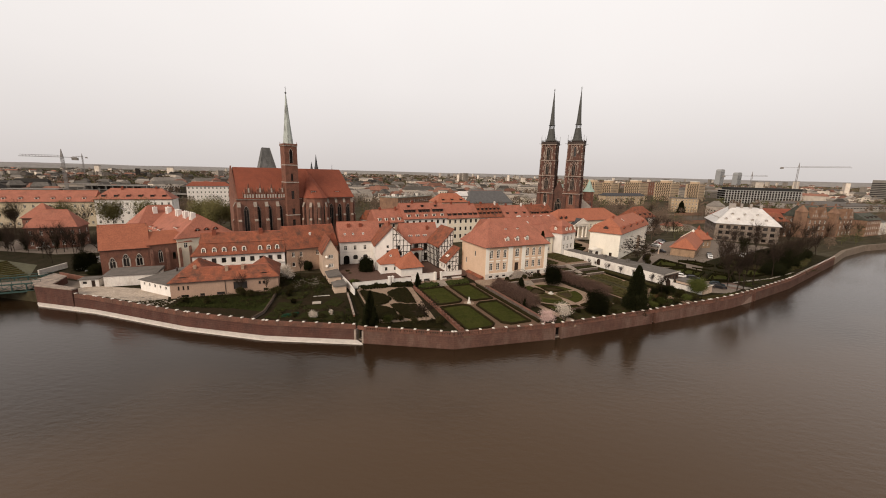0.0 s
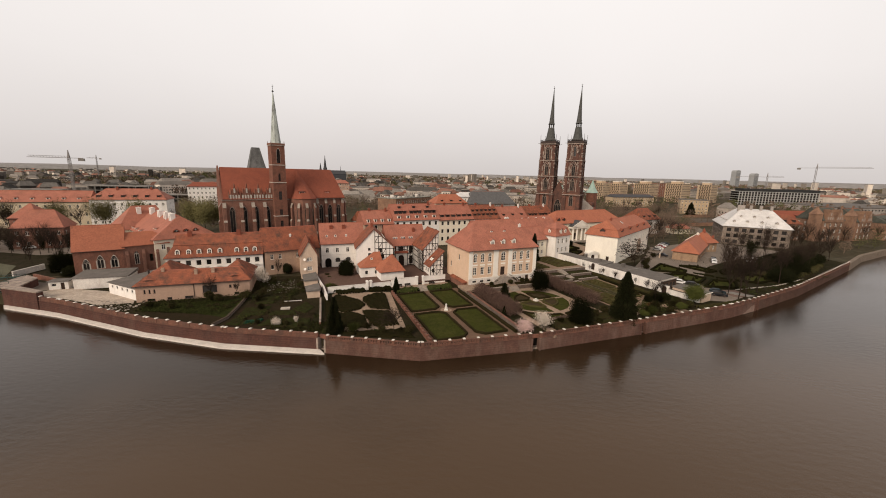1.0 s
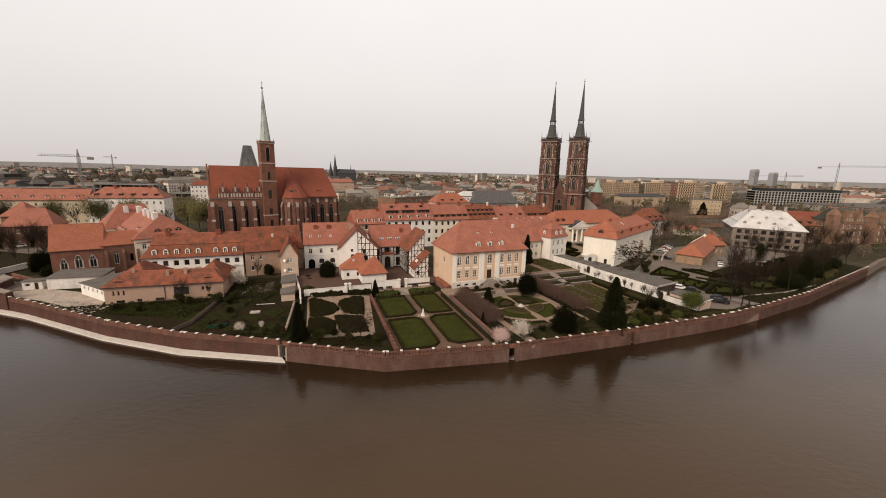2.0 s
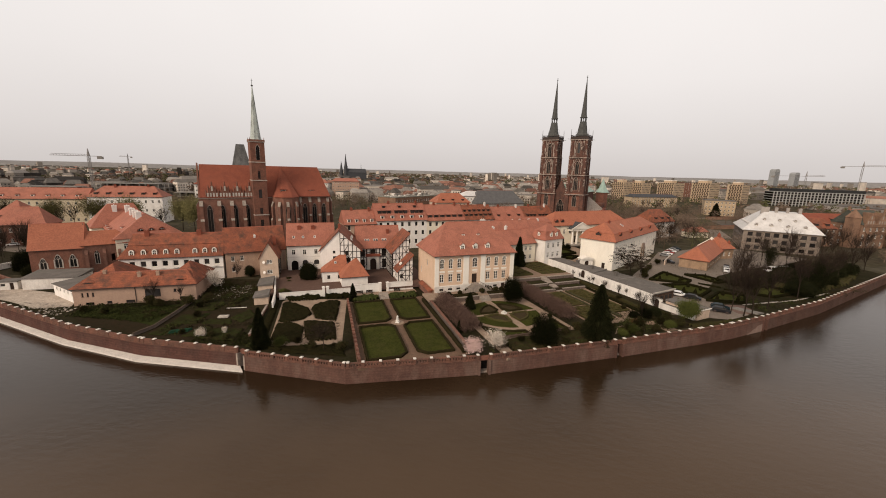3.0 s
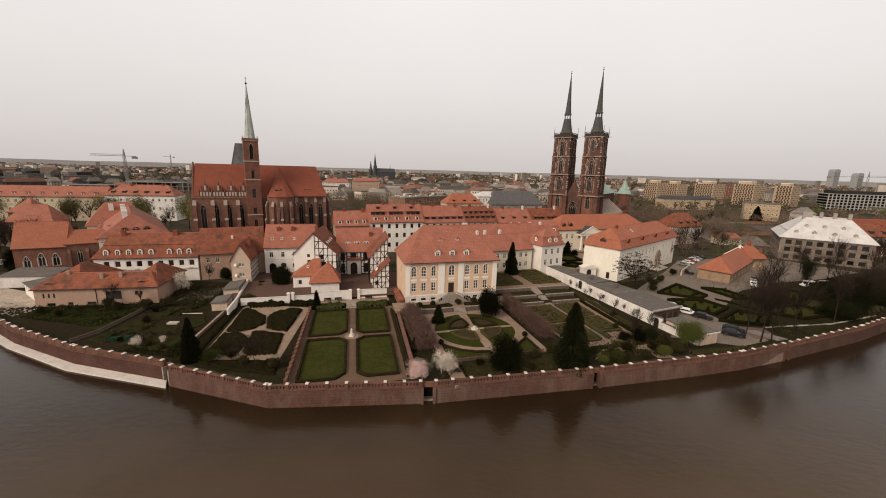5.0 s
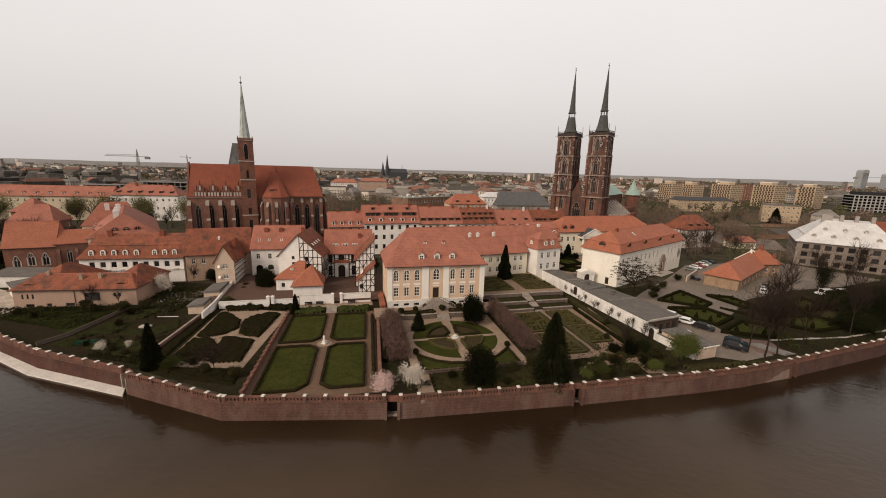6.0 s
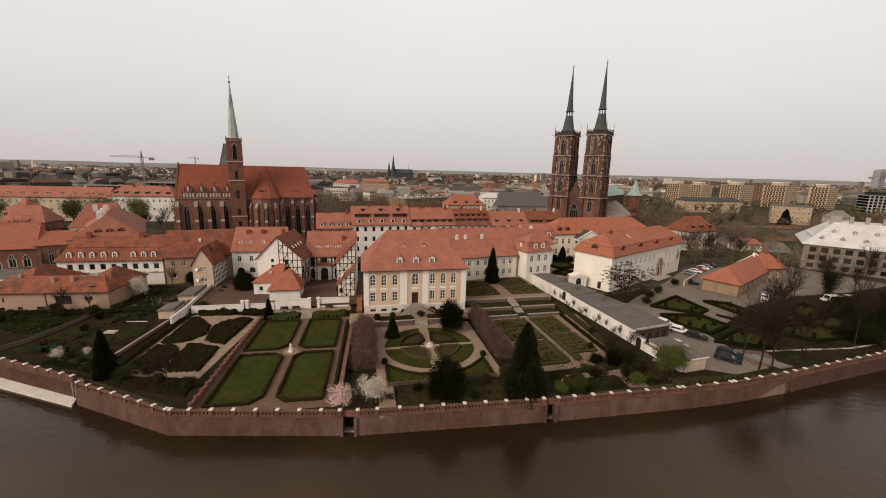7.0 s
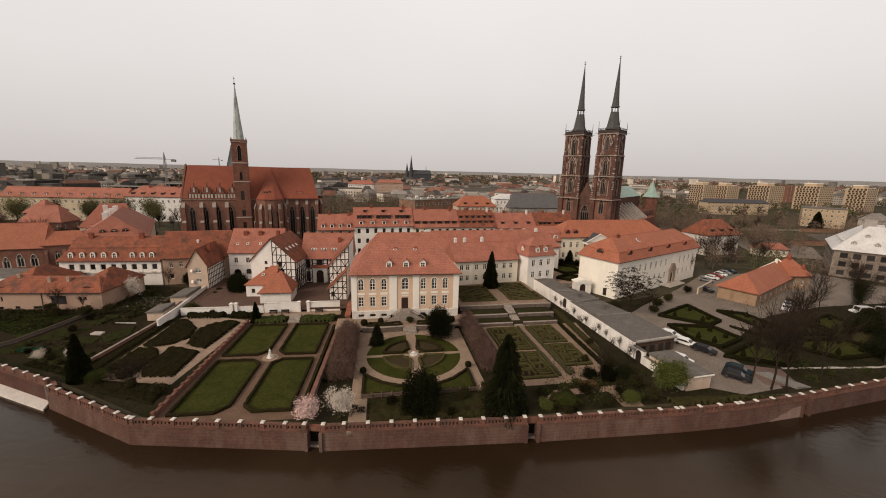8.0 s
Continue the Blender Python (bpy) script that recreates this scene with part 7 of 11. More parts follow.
    house_walls(p, L, D, h, {"f": f, "l": row(7, 2, 31, 1.4, 7.6, 9.3, "", "plain") + row(7, 2, 31, 1.4, 4.2, 5.9, "", "plain")}, SOOTPL, FRAME_DARK)
    for z in (3.3, 6.6, 9.7):
        bm = bmesh.new()
        box(bm, -0.12, -0.2, z, L + 0.12, 0, z + 0.6)
        box(bm, -0.2, 0, z, 0, D, z + 0.6)
        part("string_course", bm, mat("sooty_band_plaster", (0.27, 0.215, 0.175), 0.9, 0.3, 0.6, stain=(0.10, 0.08, 0.065), stain_scale=0.5, stain_amt=0.7), p)
    bm = bmesh.new()
    e = 0.8
    loft(bm, [rect(-e, -e, L + e, D + e, h - 0.2), rect(-e, -e, L + e, D + e, h), rect(8.5, 11, L - 6.5, D - 11, h + 8.6), rect(8.5, 11, L - 6.5, D - 11, h + 8.7)])
    part("roof", fix(bm), ROOF_PALE, p, "pale grey metal roof")
    for x in (5, 11, 17.5, 24):
        dormer(p, pose(x, 2.0, h + 1.9), 1.3, 1.0, 1.6, "gable", GREYPL, ROOF_PALE)
    for x in (8.5, 14.5, 20.5):
        dormer(p, pose(x, 5.6, h + 4.8), 1.0, 0.8, 1.4, "gable", GREYPL, ROOF_PALE)
    for y in (6, 10, 14, 18, 22, 26):
        dormer(p, pose(1.8, y, h + 2.0, 0, 0, -90), 1.3, 1.0, 1.6, "shed", GREYPL, ROOF_PALE)
    for x, y, w_ in ((9.0, 12, 3.4), (13.5, 11.6, 1.2), (18, 11.6, 1.2), (22.8, 11.6, 1.2)):
        chimney(p, x, y, h + 7.5, h + 11.2, w_, 1.2, GREYPL)
    # brick houses along the right bank
    mossy = mat("mossy_green_slate", (0.095, 0.098, 0.082), 0.8, 0.35, 0.4, (0.06, 0.06, 0.05), 0.3, courses=0.4)
    for x, y, t_, L, h, w, r, lab in ((226, 246, 10, 15, 13.0, TANBRICK, mossy, "orange brick bank house with stepped gables"), (252, 252, 24, 17, 12.0, TANBRICK, mossy, "tan brick bank house with stepped gables")):
        p = thing("gabled_bank_house", x, y, 3.0, t_, lab, "house", "gabled bank houses")
        D = 16
        house_walls(p, L, D, h, {"f": [q for k in range(3) for q in row(4, 1.2, L - 1.2, 1.3, 1.4 + 4.0 * k, 3.6 + 4.0 * k, "point" if k == 2 else "", "cross")], "l": [q for k in range(3) for q in row(4, 1.5, D - 1.5, 1.2, 1.4 + 4.0 * k, 3.4 + 4.0 * k)]}, w)
        roof_hip(p, L, D, h, h + 7.5, 0, L, r, 0.4)
        for gx in (L * 0.28, L * 0.72):
            bm = bmesh.new()
            for k in range(5):
                wd = 3.4 - 0.68 * k
                box(bm, gx - wd, -0.5, h - 1.0 + 1.5 * k, gx + wd, 0.3 + 0.9 * k, h + 0.5 + 1.5 * k)
            g = part("stepped_gable", bm, w, p, "stepped brick gable")
            bm = bmesh.new()
            for dx, z in ((-1.5, 1.0), (0, 1.0), (1.5, 1.0), (0, 3.6)):
                box(bm, gx + dx - 0.35, -0.56, h + z - 0.6, gx + dx + 0.35, -0.5, h + z + 1.1)
            part("blind_niche", bm, STONE_DULL, g)["kind"] = "stuff"
        gable_fill(p, L, D, h, h + 7.9, w)
        for cx_ in (2.0, L - 2.0):
            chimney(p, cx_, D * 0.6, h + 3, h + 9.0, 1.0, 0.8, TANBRICK)
        bm = bmesh.new()
        box(bm, -4.4, 0.6, 0, -0.2, 5.2, h + 3.6)
        loft(bm, [rect(-4.7, 0.3, 0.1, 5.5, h + 3.6), rect(-2.4, 2.8, -2.2, 3.0, h + 8.0)])
        part("stair_tower", fix(bm), w, p, "square brick stair tower")
    simple_house("bank_house", 277, 259, 26, 22, 14, 11, 15.5, TANBRICK, mossy, "tan brick bank house with a mossy slate roof", "house", 3, 0.0, group="bank houses", dorm=3)
    simple_house("white_bank_house", 297, 268, 30, 14, 12, 9, 9, WHITE_OLD, GREYROOF, "white blind-walled bank house", "house", 2, group="bank houses", sides=False)
    simple_house("bank_house", 190, 246, 4, 26, 14, 10, 15, TANBRICK, ROOF_OLD, "old brown bank house behind bare trees", "house", 3, 3.0, group="bank houses", dorm=4)
    simple_house("long_brick_terrace", 187, 263.6, 8, 98, 14, 11, 16, TANBRICK, ROOF_DARK, "long brick terrace with a dark red roof", storeys=3, cols=30, dorm=14)
    # long yellow institute on the left
    simple_house("long_yellow_house", -276, 186, 23, 71.9, 14, 14.4, 20.4, YELLOWPL, ROOF, "very long yellow three-storey house with a red roof", storeys=3, cols=20, hip=0, dorm=10, dkind="round")
    p = simple_house("white_end_house", -209.8, 214.1, 23, 38.0, 15, 15.7, 21.8, WHITE, ROOF, "white end house with a hipped red roof", storeys=3, cols=11, hip=6, dorm=6)
    for x, y in ((12, 6.5), (29, 7.0)):
        chimney(p, x, y, 20.4, 22.8, 1.0, 0.7, ROOF_DARK)
    simple_house("yellow_end_house", -300, 168, 23, 22, 18, 14, 20, OCHRE, ROOF, "ochre corner house with a red roof", storeys=3, hip=5)
    simple_house("low_red_house", -185.2, 154.4, 22, 9.5, 12, 12.4, 18.2, BRICK, ROOF, "brick house with a steep red pyramid roof", storeys=3, hip=4.4, cols=3)
    p = simple_house("low_red_house", -179.5, 149.6, 25, 17, 11, 8.9, 16.0, BRICK, ROOF, "lower brick house with a hipped red tile roof", storeys=2, hip=4.2, cols=5)
    for x in (7.0, 10.4):
        dormer(p, pose(x, 1.9, 10.9), 2.4, 0.7, 2.2, "shed", FRAME_DARK, ROOF)
    simple_house("white_flats", -236, 330, 30, 34, 14, 19, 22.5, WHITE, ROOF_DARK, "white block of flats with a dark red roof", storeys=5, hip=4)
    simple_house("grey_flats", -190, 340, 20, 26, 16, 17, 17, GREYPL, GREYROOF, "grey block with a blind end wall", storeys=5)


APARTMENTS = ((227.4, 625.6, 21.0, 20.4, 26.6, 10), (253.5, 625.2, 21.6, 20.9, 26.1, 10), (297.3, 622.0, 26.3, 25.5, 27.6, 11), (347.0, 621.7, 26.7, 25.9, 28.6, 11), (393.9, 625.8, 20.8, 20.2, 27.6, 11))


def apartment(x, y, turn, L, D, h, storeys):
    p = thing("apartment_tower", x, y, 3, turn, "tan concrete apartment tower with staggered dark balconies", "apartment tower", "apartment towers")
    bm = bmesh.new()
    box(bm, 0, 0, 0, L, D, h)
    box(bm, L * 0.25, D * 0.3, h, L * 0.7, D * 0.8, h + 3.2)
    part("wall", bm, mat("tan_panel", (0.46, 0.345, 0.235), 0.9, 0.12, 0.1, stain=(0.36, 0.27, 0.18), stain_scale=0.05), p)
    bm = bmesh.new()
    sh = h / storeys
    for s in range(storeys):
        for i in range(int(L / 3.2)):
            xx = 1.0 + 3.2 * i
            box(bm, xx, -0.12, s * sh + 0.9, xx + 1.5, 0.0, s * sh + 2.2)
    part("window_grid", bm, mat("dull_far_pane", (0.07, 0.054, 0.043), 0.5, 0.2, 0.3), p)["kind"] = "stuff"
    bm = bmesh.new()
    for s in range(storeys):
        for i in range(int(D / 3.4)):
            yy = 0.8 + 3.4 * i + (0.9 if s % 2 else 0)
            box(bm, -0.25, yy, s * sh + 0.3, 0, yy + 2.0, s * sh + 2.4)
            box(bm, L, yy, s * sh + 0.3, L + 0.25, yy + 2.0, s * sh + 2.4)
    part("balcony_grid", bm, mat("dark_balcony", (0.075, 0.052, 0.038), 0.9, 0.3, 0.5), p)["kind"] = "stuff"
    bm = bmesh.new()
    box(bm, L * 0.25, D * 0.3, h + 3.2, L * 0.72, D * 0.82, h + 3.8)
    part("penthouse", bm, TRIM, p)


def crane(x, y, h, jib, turn, back=16, label="grey tower crane over a building site"):
    c = thing("tower_crane", x, y, 3, turn, label, "crane", "tower cranes")
    bm = bmesh.new()
    for sx in (-1, 1):
        for sy in (-1, 1):
            box(bm, sx * 0.9 - 0.18, sy * 0.9 - 0.18, 0, sx * 0.9 + 0.18, sy * 0.9 + 0.18, h)
    for i in range(int(h / 2.4)):
        z = 2.4 * i
        for s in (-1, 1):
            loft(bm, [[(-0.9, s * 0.9 - 0.1, z), (-0.7, s * 0.9 - 0.1, z), (-0.7, s * 0.9 + 0.1, z), (-0.9, s * 0.9 + 0.1, z)], [(0.7, s * 0.9 - 0.1, z + 2.4), (0.9, s * 0.9 - 0.1, z + 2.4), (0.9, s * 0.9 + 0.1, z + 2.4), (0.7, s * 0.9 + 0.1, z + 2.4)]])
    loft(bm, [rect(-1, -1, 1, 1, h), rect(-0.2, -0.2, 0.2, 0.2, h + 8)])
    part("mast", bm, CRANE, c)
    bm = bmesh.new()
    box(bm, -back, -0.3, h - 0.2, jib, 0.3, h + 0.3)
    box(bm, 0, -0.25, h + 1.6, jib * 0.97, 0.25, h + 1.9)
    for i in range(int(jib / 2.5)):
        x0 = 2.5 * i
        loft(bm, [[(x0, -0.15, h), (x0 + 0.3, -0.15, h), (x0 + 0.3, 0.15, h), (x0, 0.15, h)], [(x0 + 1.25, -0.15, h + 1.8), (x0 + 1.55, -0.15, h + 1.8), (x0 + 1.55, 0.15, h + 1.8), (x0 + 1.25, 0.15, h + 1.8)]])
    part("jib", bm, CRANE, c)
    bm = bmesh.new()
    box(bm, -back - 1, -1.0, h - 2.8, -back + 4, 1.0, h - 0.2)
    part("counterweight", bm, CONCRETE, c)


def far_city():
    for ax, ay, L_, D_, h_, n_ in APARTMENTS:
        apartment(ax, ay, 35, L_, D_, h_, n_)
    simple_house("brown_flats", 395, 800, 20, 30, 14, 27, 27, mat("rust_brown_panel", (0.20, 0.095, 0.065), 0.9, 0.15, 0.2), GREYROOF, "rust-brown slab block between the towers", "flats", storeys=9, cols=6)
    simple_house("white_slab_flats", 432, 805, 20, 28, 14, 25, 25, mat("pale_slab_panel", (0.52, 0.46, 0.40), 0.9, 0.15, 0.2), GREYROOF, "pale slab block between the towers", "flats", storeys=8, cols=7)
    simple_house("tan_school", 192.6, 489.4, 18, 62, 14, 12.1, 15.4, mat("tan_plaster", (0.42, 0.31, 0.2), 0.9, 0.15, 0.2), SLATE, "long tan school with a dark shallow roof", storeys=4, hip=2, cols=16)
    simple_house("tan_office", 236, 419, -22, 25, 20, 14.4, 14.4, mat("tan_plaster", (0.42, 0.31, 0.2)), GREYROOF, "tan office block with bay fronts and a flat roof", storeys=4)
    # concrete frame building site
    p = thing("unfinished_building", 428, 612, 3, -8, "unfinished grey concrete frame building with a dark top storey", "building")
    bm = bmesh.new()
    L, D = 105, 26
    for s in range(6):
        box(bm, 0, 0, 2 + s * 3.5, L, D, 2.7 + s * 3.5)
    for i in range(27):
        box(bm, L * i / 26 - 0.5, 0.05, 0, L * i / 26 + 0.5, 0.8, 19.6)
    part("frame", bm, mat("pale_concrete", (0.36, 0.35, 0.33), 0.9, 0.15, 0.2), p)
    # black box paints the shade behind the open concrete frame
    bm = bmesh.new()
    box(bm, 0.5, 1.5, 0, L - 0.5, D - 0.5, 20.0)
    part("core", bm, BLACKISH, p)
    bm = bmesh.new()
    box(bm, 6, 0.8, 20.25, L + 0.5, D, 24.2)
    part("top_storey", bm, mat("dark_cladding", (0.035, 0.035, 0.035), 0.7, 0.2, 0.3), p)
    for x, y, h, w in ((1470, 2165, 92, 36), (1590, 2200, 78, 38)):
        p = thing("rounded_tower_block", x, y, 3, 25, "grey tower block with a rounded top", "tower block", "grey tower blocks")
        bm = bmesh.new()
        pts = [(0, 0), (w, 0)] + [(w / 2 + w / 2 * math.cos(math.pi * i / 10), h - 8 + 8 * math.sin(math.pi * i / 10)) for i in range(11)]
        loft(bm, [[(a, 0, b) for a, b in pts], [(a, 26, b) for a, b in pts]])
        part("wall", fix(bm), mat("grey_panel", (0.30, 0.30, 0.30), 0.8, 0.15, 0.05), p)
        bm = bmesh.new()
        for i in range(16):
            box(bm, 2, -0.2, 4 + i * (h - 16) / 16, w - 2, 0, 5.2 + i * (h - 16) / 16)
        part("window_band", bm, GLASS, p)["kind"] = "stuff"
    p = thing("office_tower", 845, 765, 3, 40, "grey office tower with window bands above the low city", "office tower")
    bm = bmesh.new()
    box(bm, 0, 0, 0, 60, 24, 36)
    box(bm, 4, 4, 36, 60, 24, 42)
    part("wall", bm, CONCRETE, p)
    bm = bmesh.new()
    for i in range(10):
        box(bm, -0.15, -0.15, 2.2 + 3.6 * i, 60, 0, 4.2 + 3.6 * i)
        box(bm, -0.15, 0, 2.2 + 3.6 * i, 0, 24, 4.2 + 3.6 * i)
    part("window_band", bm, GLASS, p)["kind"] = "stuff"
    p = thing("flat_roofed_hall", 455, 470, 3, 14, "wide low hall with a flat grey roof", "hall")
    house_walls(p, 130, 90, 7, {"f": row(24, 3, 127, 3.0, 3.5, 5.5, "", "plain")}, GREYPL)
    bm = bmesh.new()
    box(bm, -0.5, -0.5, 7, 130.5, 90.5, 7.8)
    part("roof", bm, GREYROOF, p)
    crane(607, 698, 60, 66, -34, 24)
    crane(528, 697, 43, 22, -30, 42)
    crane(-400, 385, 42, 34, 200, 12)
    crane(-880, 900, 52, 30, 170, 14)
    # building site on the left
    for x, y, nb, ns, lab in ((-372, 300, 9, 4, "half-built grey concrete frame of a building site"), (-322, 318, 11, 5, "unfinished grey concrete frame with open storeys"), (-262, 336, 8, 3, "low raw concrete frame of a building site")):
        p = thing("site_frame", x, y, 3, 18, lab, "building", "building site frames")
        bm = bmesh.new()
        for s in range(ns):
            box(bm, 0, 0, 3 + s * 3.6, 5 * nb - (6 if s == ns - 1 else 0), 16, 3.45 + s * 3.6)
        for i in range(nb + 1):
            for y_ in (0.1, 8.0):
                box(bm, 5 * i - 0.35, y_, 0, 5 * i + 0.35, y_ + 0.6, ns * 3.6 - (0 if i % 3 else 2.2))
        part("frame", bm, CONCRETE, p)
        # core and infill coloured dark as the shadow inside the open storeys
        bm = bmesh.new()
        box(bm, 0.5, 9.5, 0, 5 * nb - 0.5, 15, ns * 3.6 - 1.0)
        for i in range(0, nb, 3):
            box(bm, 5 * i + 0.4, 0.9, 0, 5 * i + 4.5, 9.4, 3.4 * (1 + i % ns))
        part("core", bm, mat("site_shadow", (0.10, 0.085, 0.075), 0.9, 0.3, 0.2), p)
    # far gothic church with two spires
    p = thing("far_church", -486, 1371, 3, 30, "distant dark gothic church with a tall spire", "church")
    bm = bmesh.new()
    box(bm, 0, -8, 0, 70, 12, 24)
    loft(bm, [rect(0, -9, 70, 13, 24), [(0, 2, 38), (68, 2, 38), (68, 2.1, 38), (0, 2.1, 38)]])
    part("nave", fix(bm), SLATE, p)
    for x, y, h in ((-4, -4, 86), (-18, 8, 60)):
        bm = bmesh.new()
        loft(bm, [circle(x, y, 7, 0, 8), circle(x, y, 6.5, h * 0.52, 8), circle(x, y, 5, h * 0.56, 8), circle(x, y, 0.2, h + 4, 8)])
        part("spire", bm, SLATE, p)
    bm = bmesh.new()
    loft(bm, [circle(52, 2, 1.2, 38, 6), circle(52, 2, 0.1, 56, 6)])
    part("ridge_turret", bm, SLATE, p)
    # the spread of small far houses
    rng = random.Random(5)
    mats = [mat("far_plaster", (0.46, 0.395, 0.335), 0.9, 0.2, 0.02, island=0.7), mat("far_red_roof", (0.22, 0.110, 0.08), 0.9, 0.3, 0.05, island=0.4), mat("far_grey_roof", (0.19, 0.168, 0.148), 0.9, 0.3, 0.05, island=0.75), mat("far_window", (0.055, 0.048, 0.042), 0.6, 0.2, 0.1), mat("far_sooty_wall", (0.115, 0.098, 0.086), 0.9, 0.3, 0.02, island=0.7), mat("far_tar_roof", (0.085, 0.077, 0.07), 0.9, 0.3, 0.05, island=0.6)]
    verts, faces, mids = [], [], []

    def add(vs, fs, m):
        b = len(verts)
        verts.extend(vs)
        faces.extend([tuple(b + i for i in f) for f in fs])
        mids.extend([m] * len(fs))

    n = 0
    while n < 2300:
        a = radians(rng.uniform(32, 168))
        d = 430 + 3300 * rng.random() ** 1.5
        x, y = 10 + d * math.cos(a), 20 + d * math.sin(a)
        if 90 < x < 520 and 380 < y < 760:
            continue
        if noise.noise((x * 0.0035, y * 0.0035, 0.0)) < -0.12:
            continue
        n += 1
        big = rng.random() < 0.18
        sooty = x < -170 and d < 1700 and (int(x * 7) + int(y * 3)) % 10 < 6
        L, D = (rng.uniform(24, 46), rng.uniform(11, 14)) if big else (rng.uniform(9, 20), rng.uniform(8, 12))
        h = rng.uniform(8, 14) if big else rng.uniform(4.5, 10.5)
        if d > 1300 and rng.random() < 0.05:
            h = rng.uniform(24, 36)
        t = rng.choice((0.5, 2.07, 0.3, 1.2)) + rng.uniform(-0.1, 0.1)
        ca, sa = math.cos(t), math.sin(t)

        def T(px, py, pz):
            return (x + px * ca - py * sa, y + px * sa + py * ca, 3 + pz)

        base = [T(0, 0, 0), T(L, 0, 0), T(L, D, 0), T(0, D, 0), T(0, 0, h), T(L, 0, h), T(L, D, h), T(0, D, h)]
        add(base, [(0, 1, 5, 4), (1, 2, 6, 5), (2, 3, 7, 6), (3, 0, 4, 7)], 4 if sooty else 0)
        if h > 20 or (big and rng.random() < 0.6):
            add([T(-0.3, -0.3, h), T(L + 0.3, -0.3, h), T(L + 0.3, D + 0.3, h), T(-0.3, D + 0.3, h), T(-0.3, -0.3, h + 0.8), T(L + 0.3, -0.3, h + 0.8), T(L + 0.3, D + 0.3, h + 0.8), T(-0.3, D + 0.3, h + 0.8)], [(4, 5, 6, 7), (0, 1, 5, 4), (1, 2, 6, 5), (2, 3, 7, 6), (3, 0, 4, 7)], 5 if sooty else 2)
        else:
            rz = h + rng.uniform(3, 5.5)
            add([T(-0.5, -0.5, h), T(L + 0.5, -0.5, h), T(L + 0.5, D + 0.5, h), T(-0.5, D + 0.5, h), T(2, D / 2, rz), T(L - 2, D / 2, rz)], [(0, 1, 5, 4), (1, 2, 5), (2, 3, 4, 5), (3, 0, 4)], 1 if rng.random() < (0.42 if x > -200 else 0.22) else 5 if sooty else 2)
        if d < 1100:
            for s in range(int(h / 3.4)):
                for side in (0, 1):
                    k = int((L if side == 0 else D) / 3.2)
                    for i in range(k):
                        p0, p1, z0 = 1 + 3.2 * i, 2.4 + 3.2 * i, s * 3.4 + 1.0
                        if side == 0:
                            vs = [T(p0, -0.06, z0), T(p1, -0.06, z0), T(p1, -0.06, z0 + 1.5), T(p0, -0.06, z0 + 1.5)]
                        else:
                            vs = [T(-0.06, p1, z0), T(-0.06, p0, z0), T(-0.06, p0, z0 + 1.5), T(-0.06, p1, z0 + 1.5)]
                        add(vs, [(0, 1, 2, 3)], 3)
    me = bpy.data.meshes.new("far_houses")
    me.from_pydata(verts, [], faces)
    for m in mats:
        me.materials.append(m)
    me.polygons.foreach_set("material_index", mids)
    me.update()
    tagged(new("far_houses", me), "spread of small pale and red-roofed far houses", "far city", kind="stuff")


street_row()
far_city()


# ---- gardens ----
def frame_at(x, y, turn):
    """Plan points of a local frame, as a function of its two coordinates."""
    c, s = math.cos(radians(turn)), math.sin(radians(turn))
    return lambda a, b: (x + a * c - b * s, y + a * s + b * c)


def hedge(pts, w, h, z=G, material=None, name="box_hedge", label="low clipped brown-green box hedge", closed=True, cat="hedge"):
    """A clipped hedge along a plan line, with an uneven top and sides."""
    verts, faces = [], []
    rng = random.Random(int(abs(pts[0][0] * 31 + pts[0][1] * 7)))
    line = list(pts) + ([pts[0]] if closed else [])
    fine = []
    for (xa, ya), (xb, yb) in zip(line, line[1:]):
        n = max(1, int(math.hypot(xb - xa, yb - ya) / 0.7))
        fine += [(xa + (xb - xa) * i / n, ya + (yb - ya) * i / n) for i in range(n)]
    fine.append(line[-1])
    m = len(fine)
    for i, (x, y) in enumerate(fine):
        xa, ya = fine[max(i - 1, 0)]
        xb, yb = fine[min(i + 1, m - 1)]
        d = Vector((xb - xa, yb - ya)).normalized() if (xb, yb) != (xa, ya) else Vector((1, 0))
        nx, ny = -d.y, d.x
        for o, zz in ((-w / 2, 0), (-w / 2 * 1.06, h * 0.55), (-w / 2 * 0.8, h), (w / 2 * 0.8, h), (w / 2 * 1.06, h * 0.55), (w / 2, 0)):
            j = rng.uniform(-0.07, 0.07)
            verts.append((x + nx * (o + j), y + ny * (o + j), z - (0.1 if zz == 0 else 0) + zz + (rng.uniform(-0.06, 0.06) if zz else 0)))
    for i in range(m - 1):
        for k in range(5):
            a = i * 6 + k
            faces.append((a, a + 1, a + 7, a + 6))
    faces += [tuple(range(6)), tuple(reversed(range((m - 1) * 6, m * 6)))]
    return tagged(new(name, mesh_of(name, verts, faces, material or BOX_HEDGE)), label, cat)


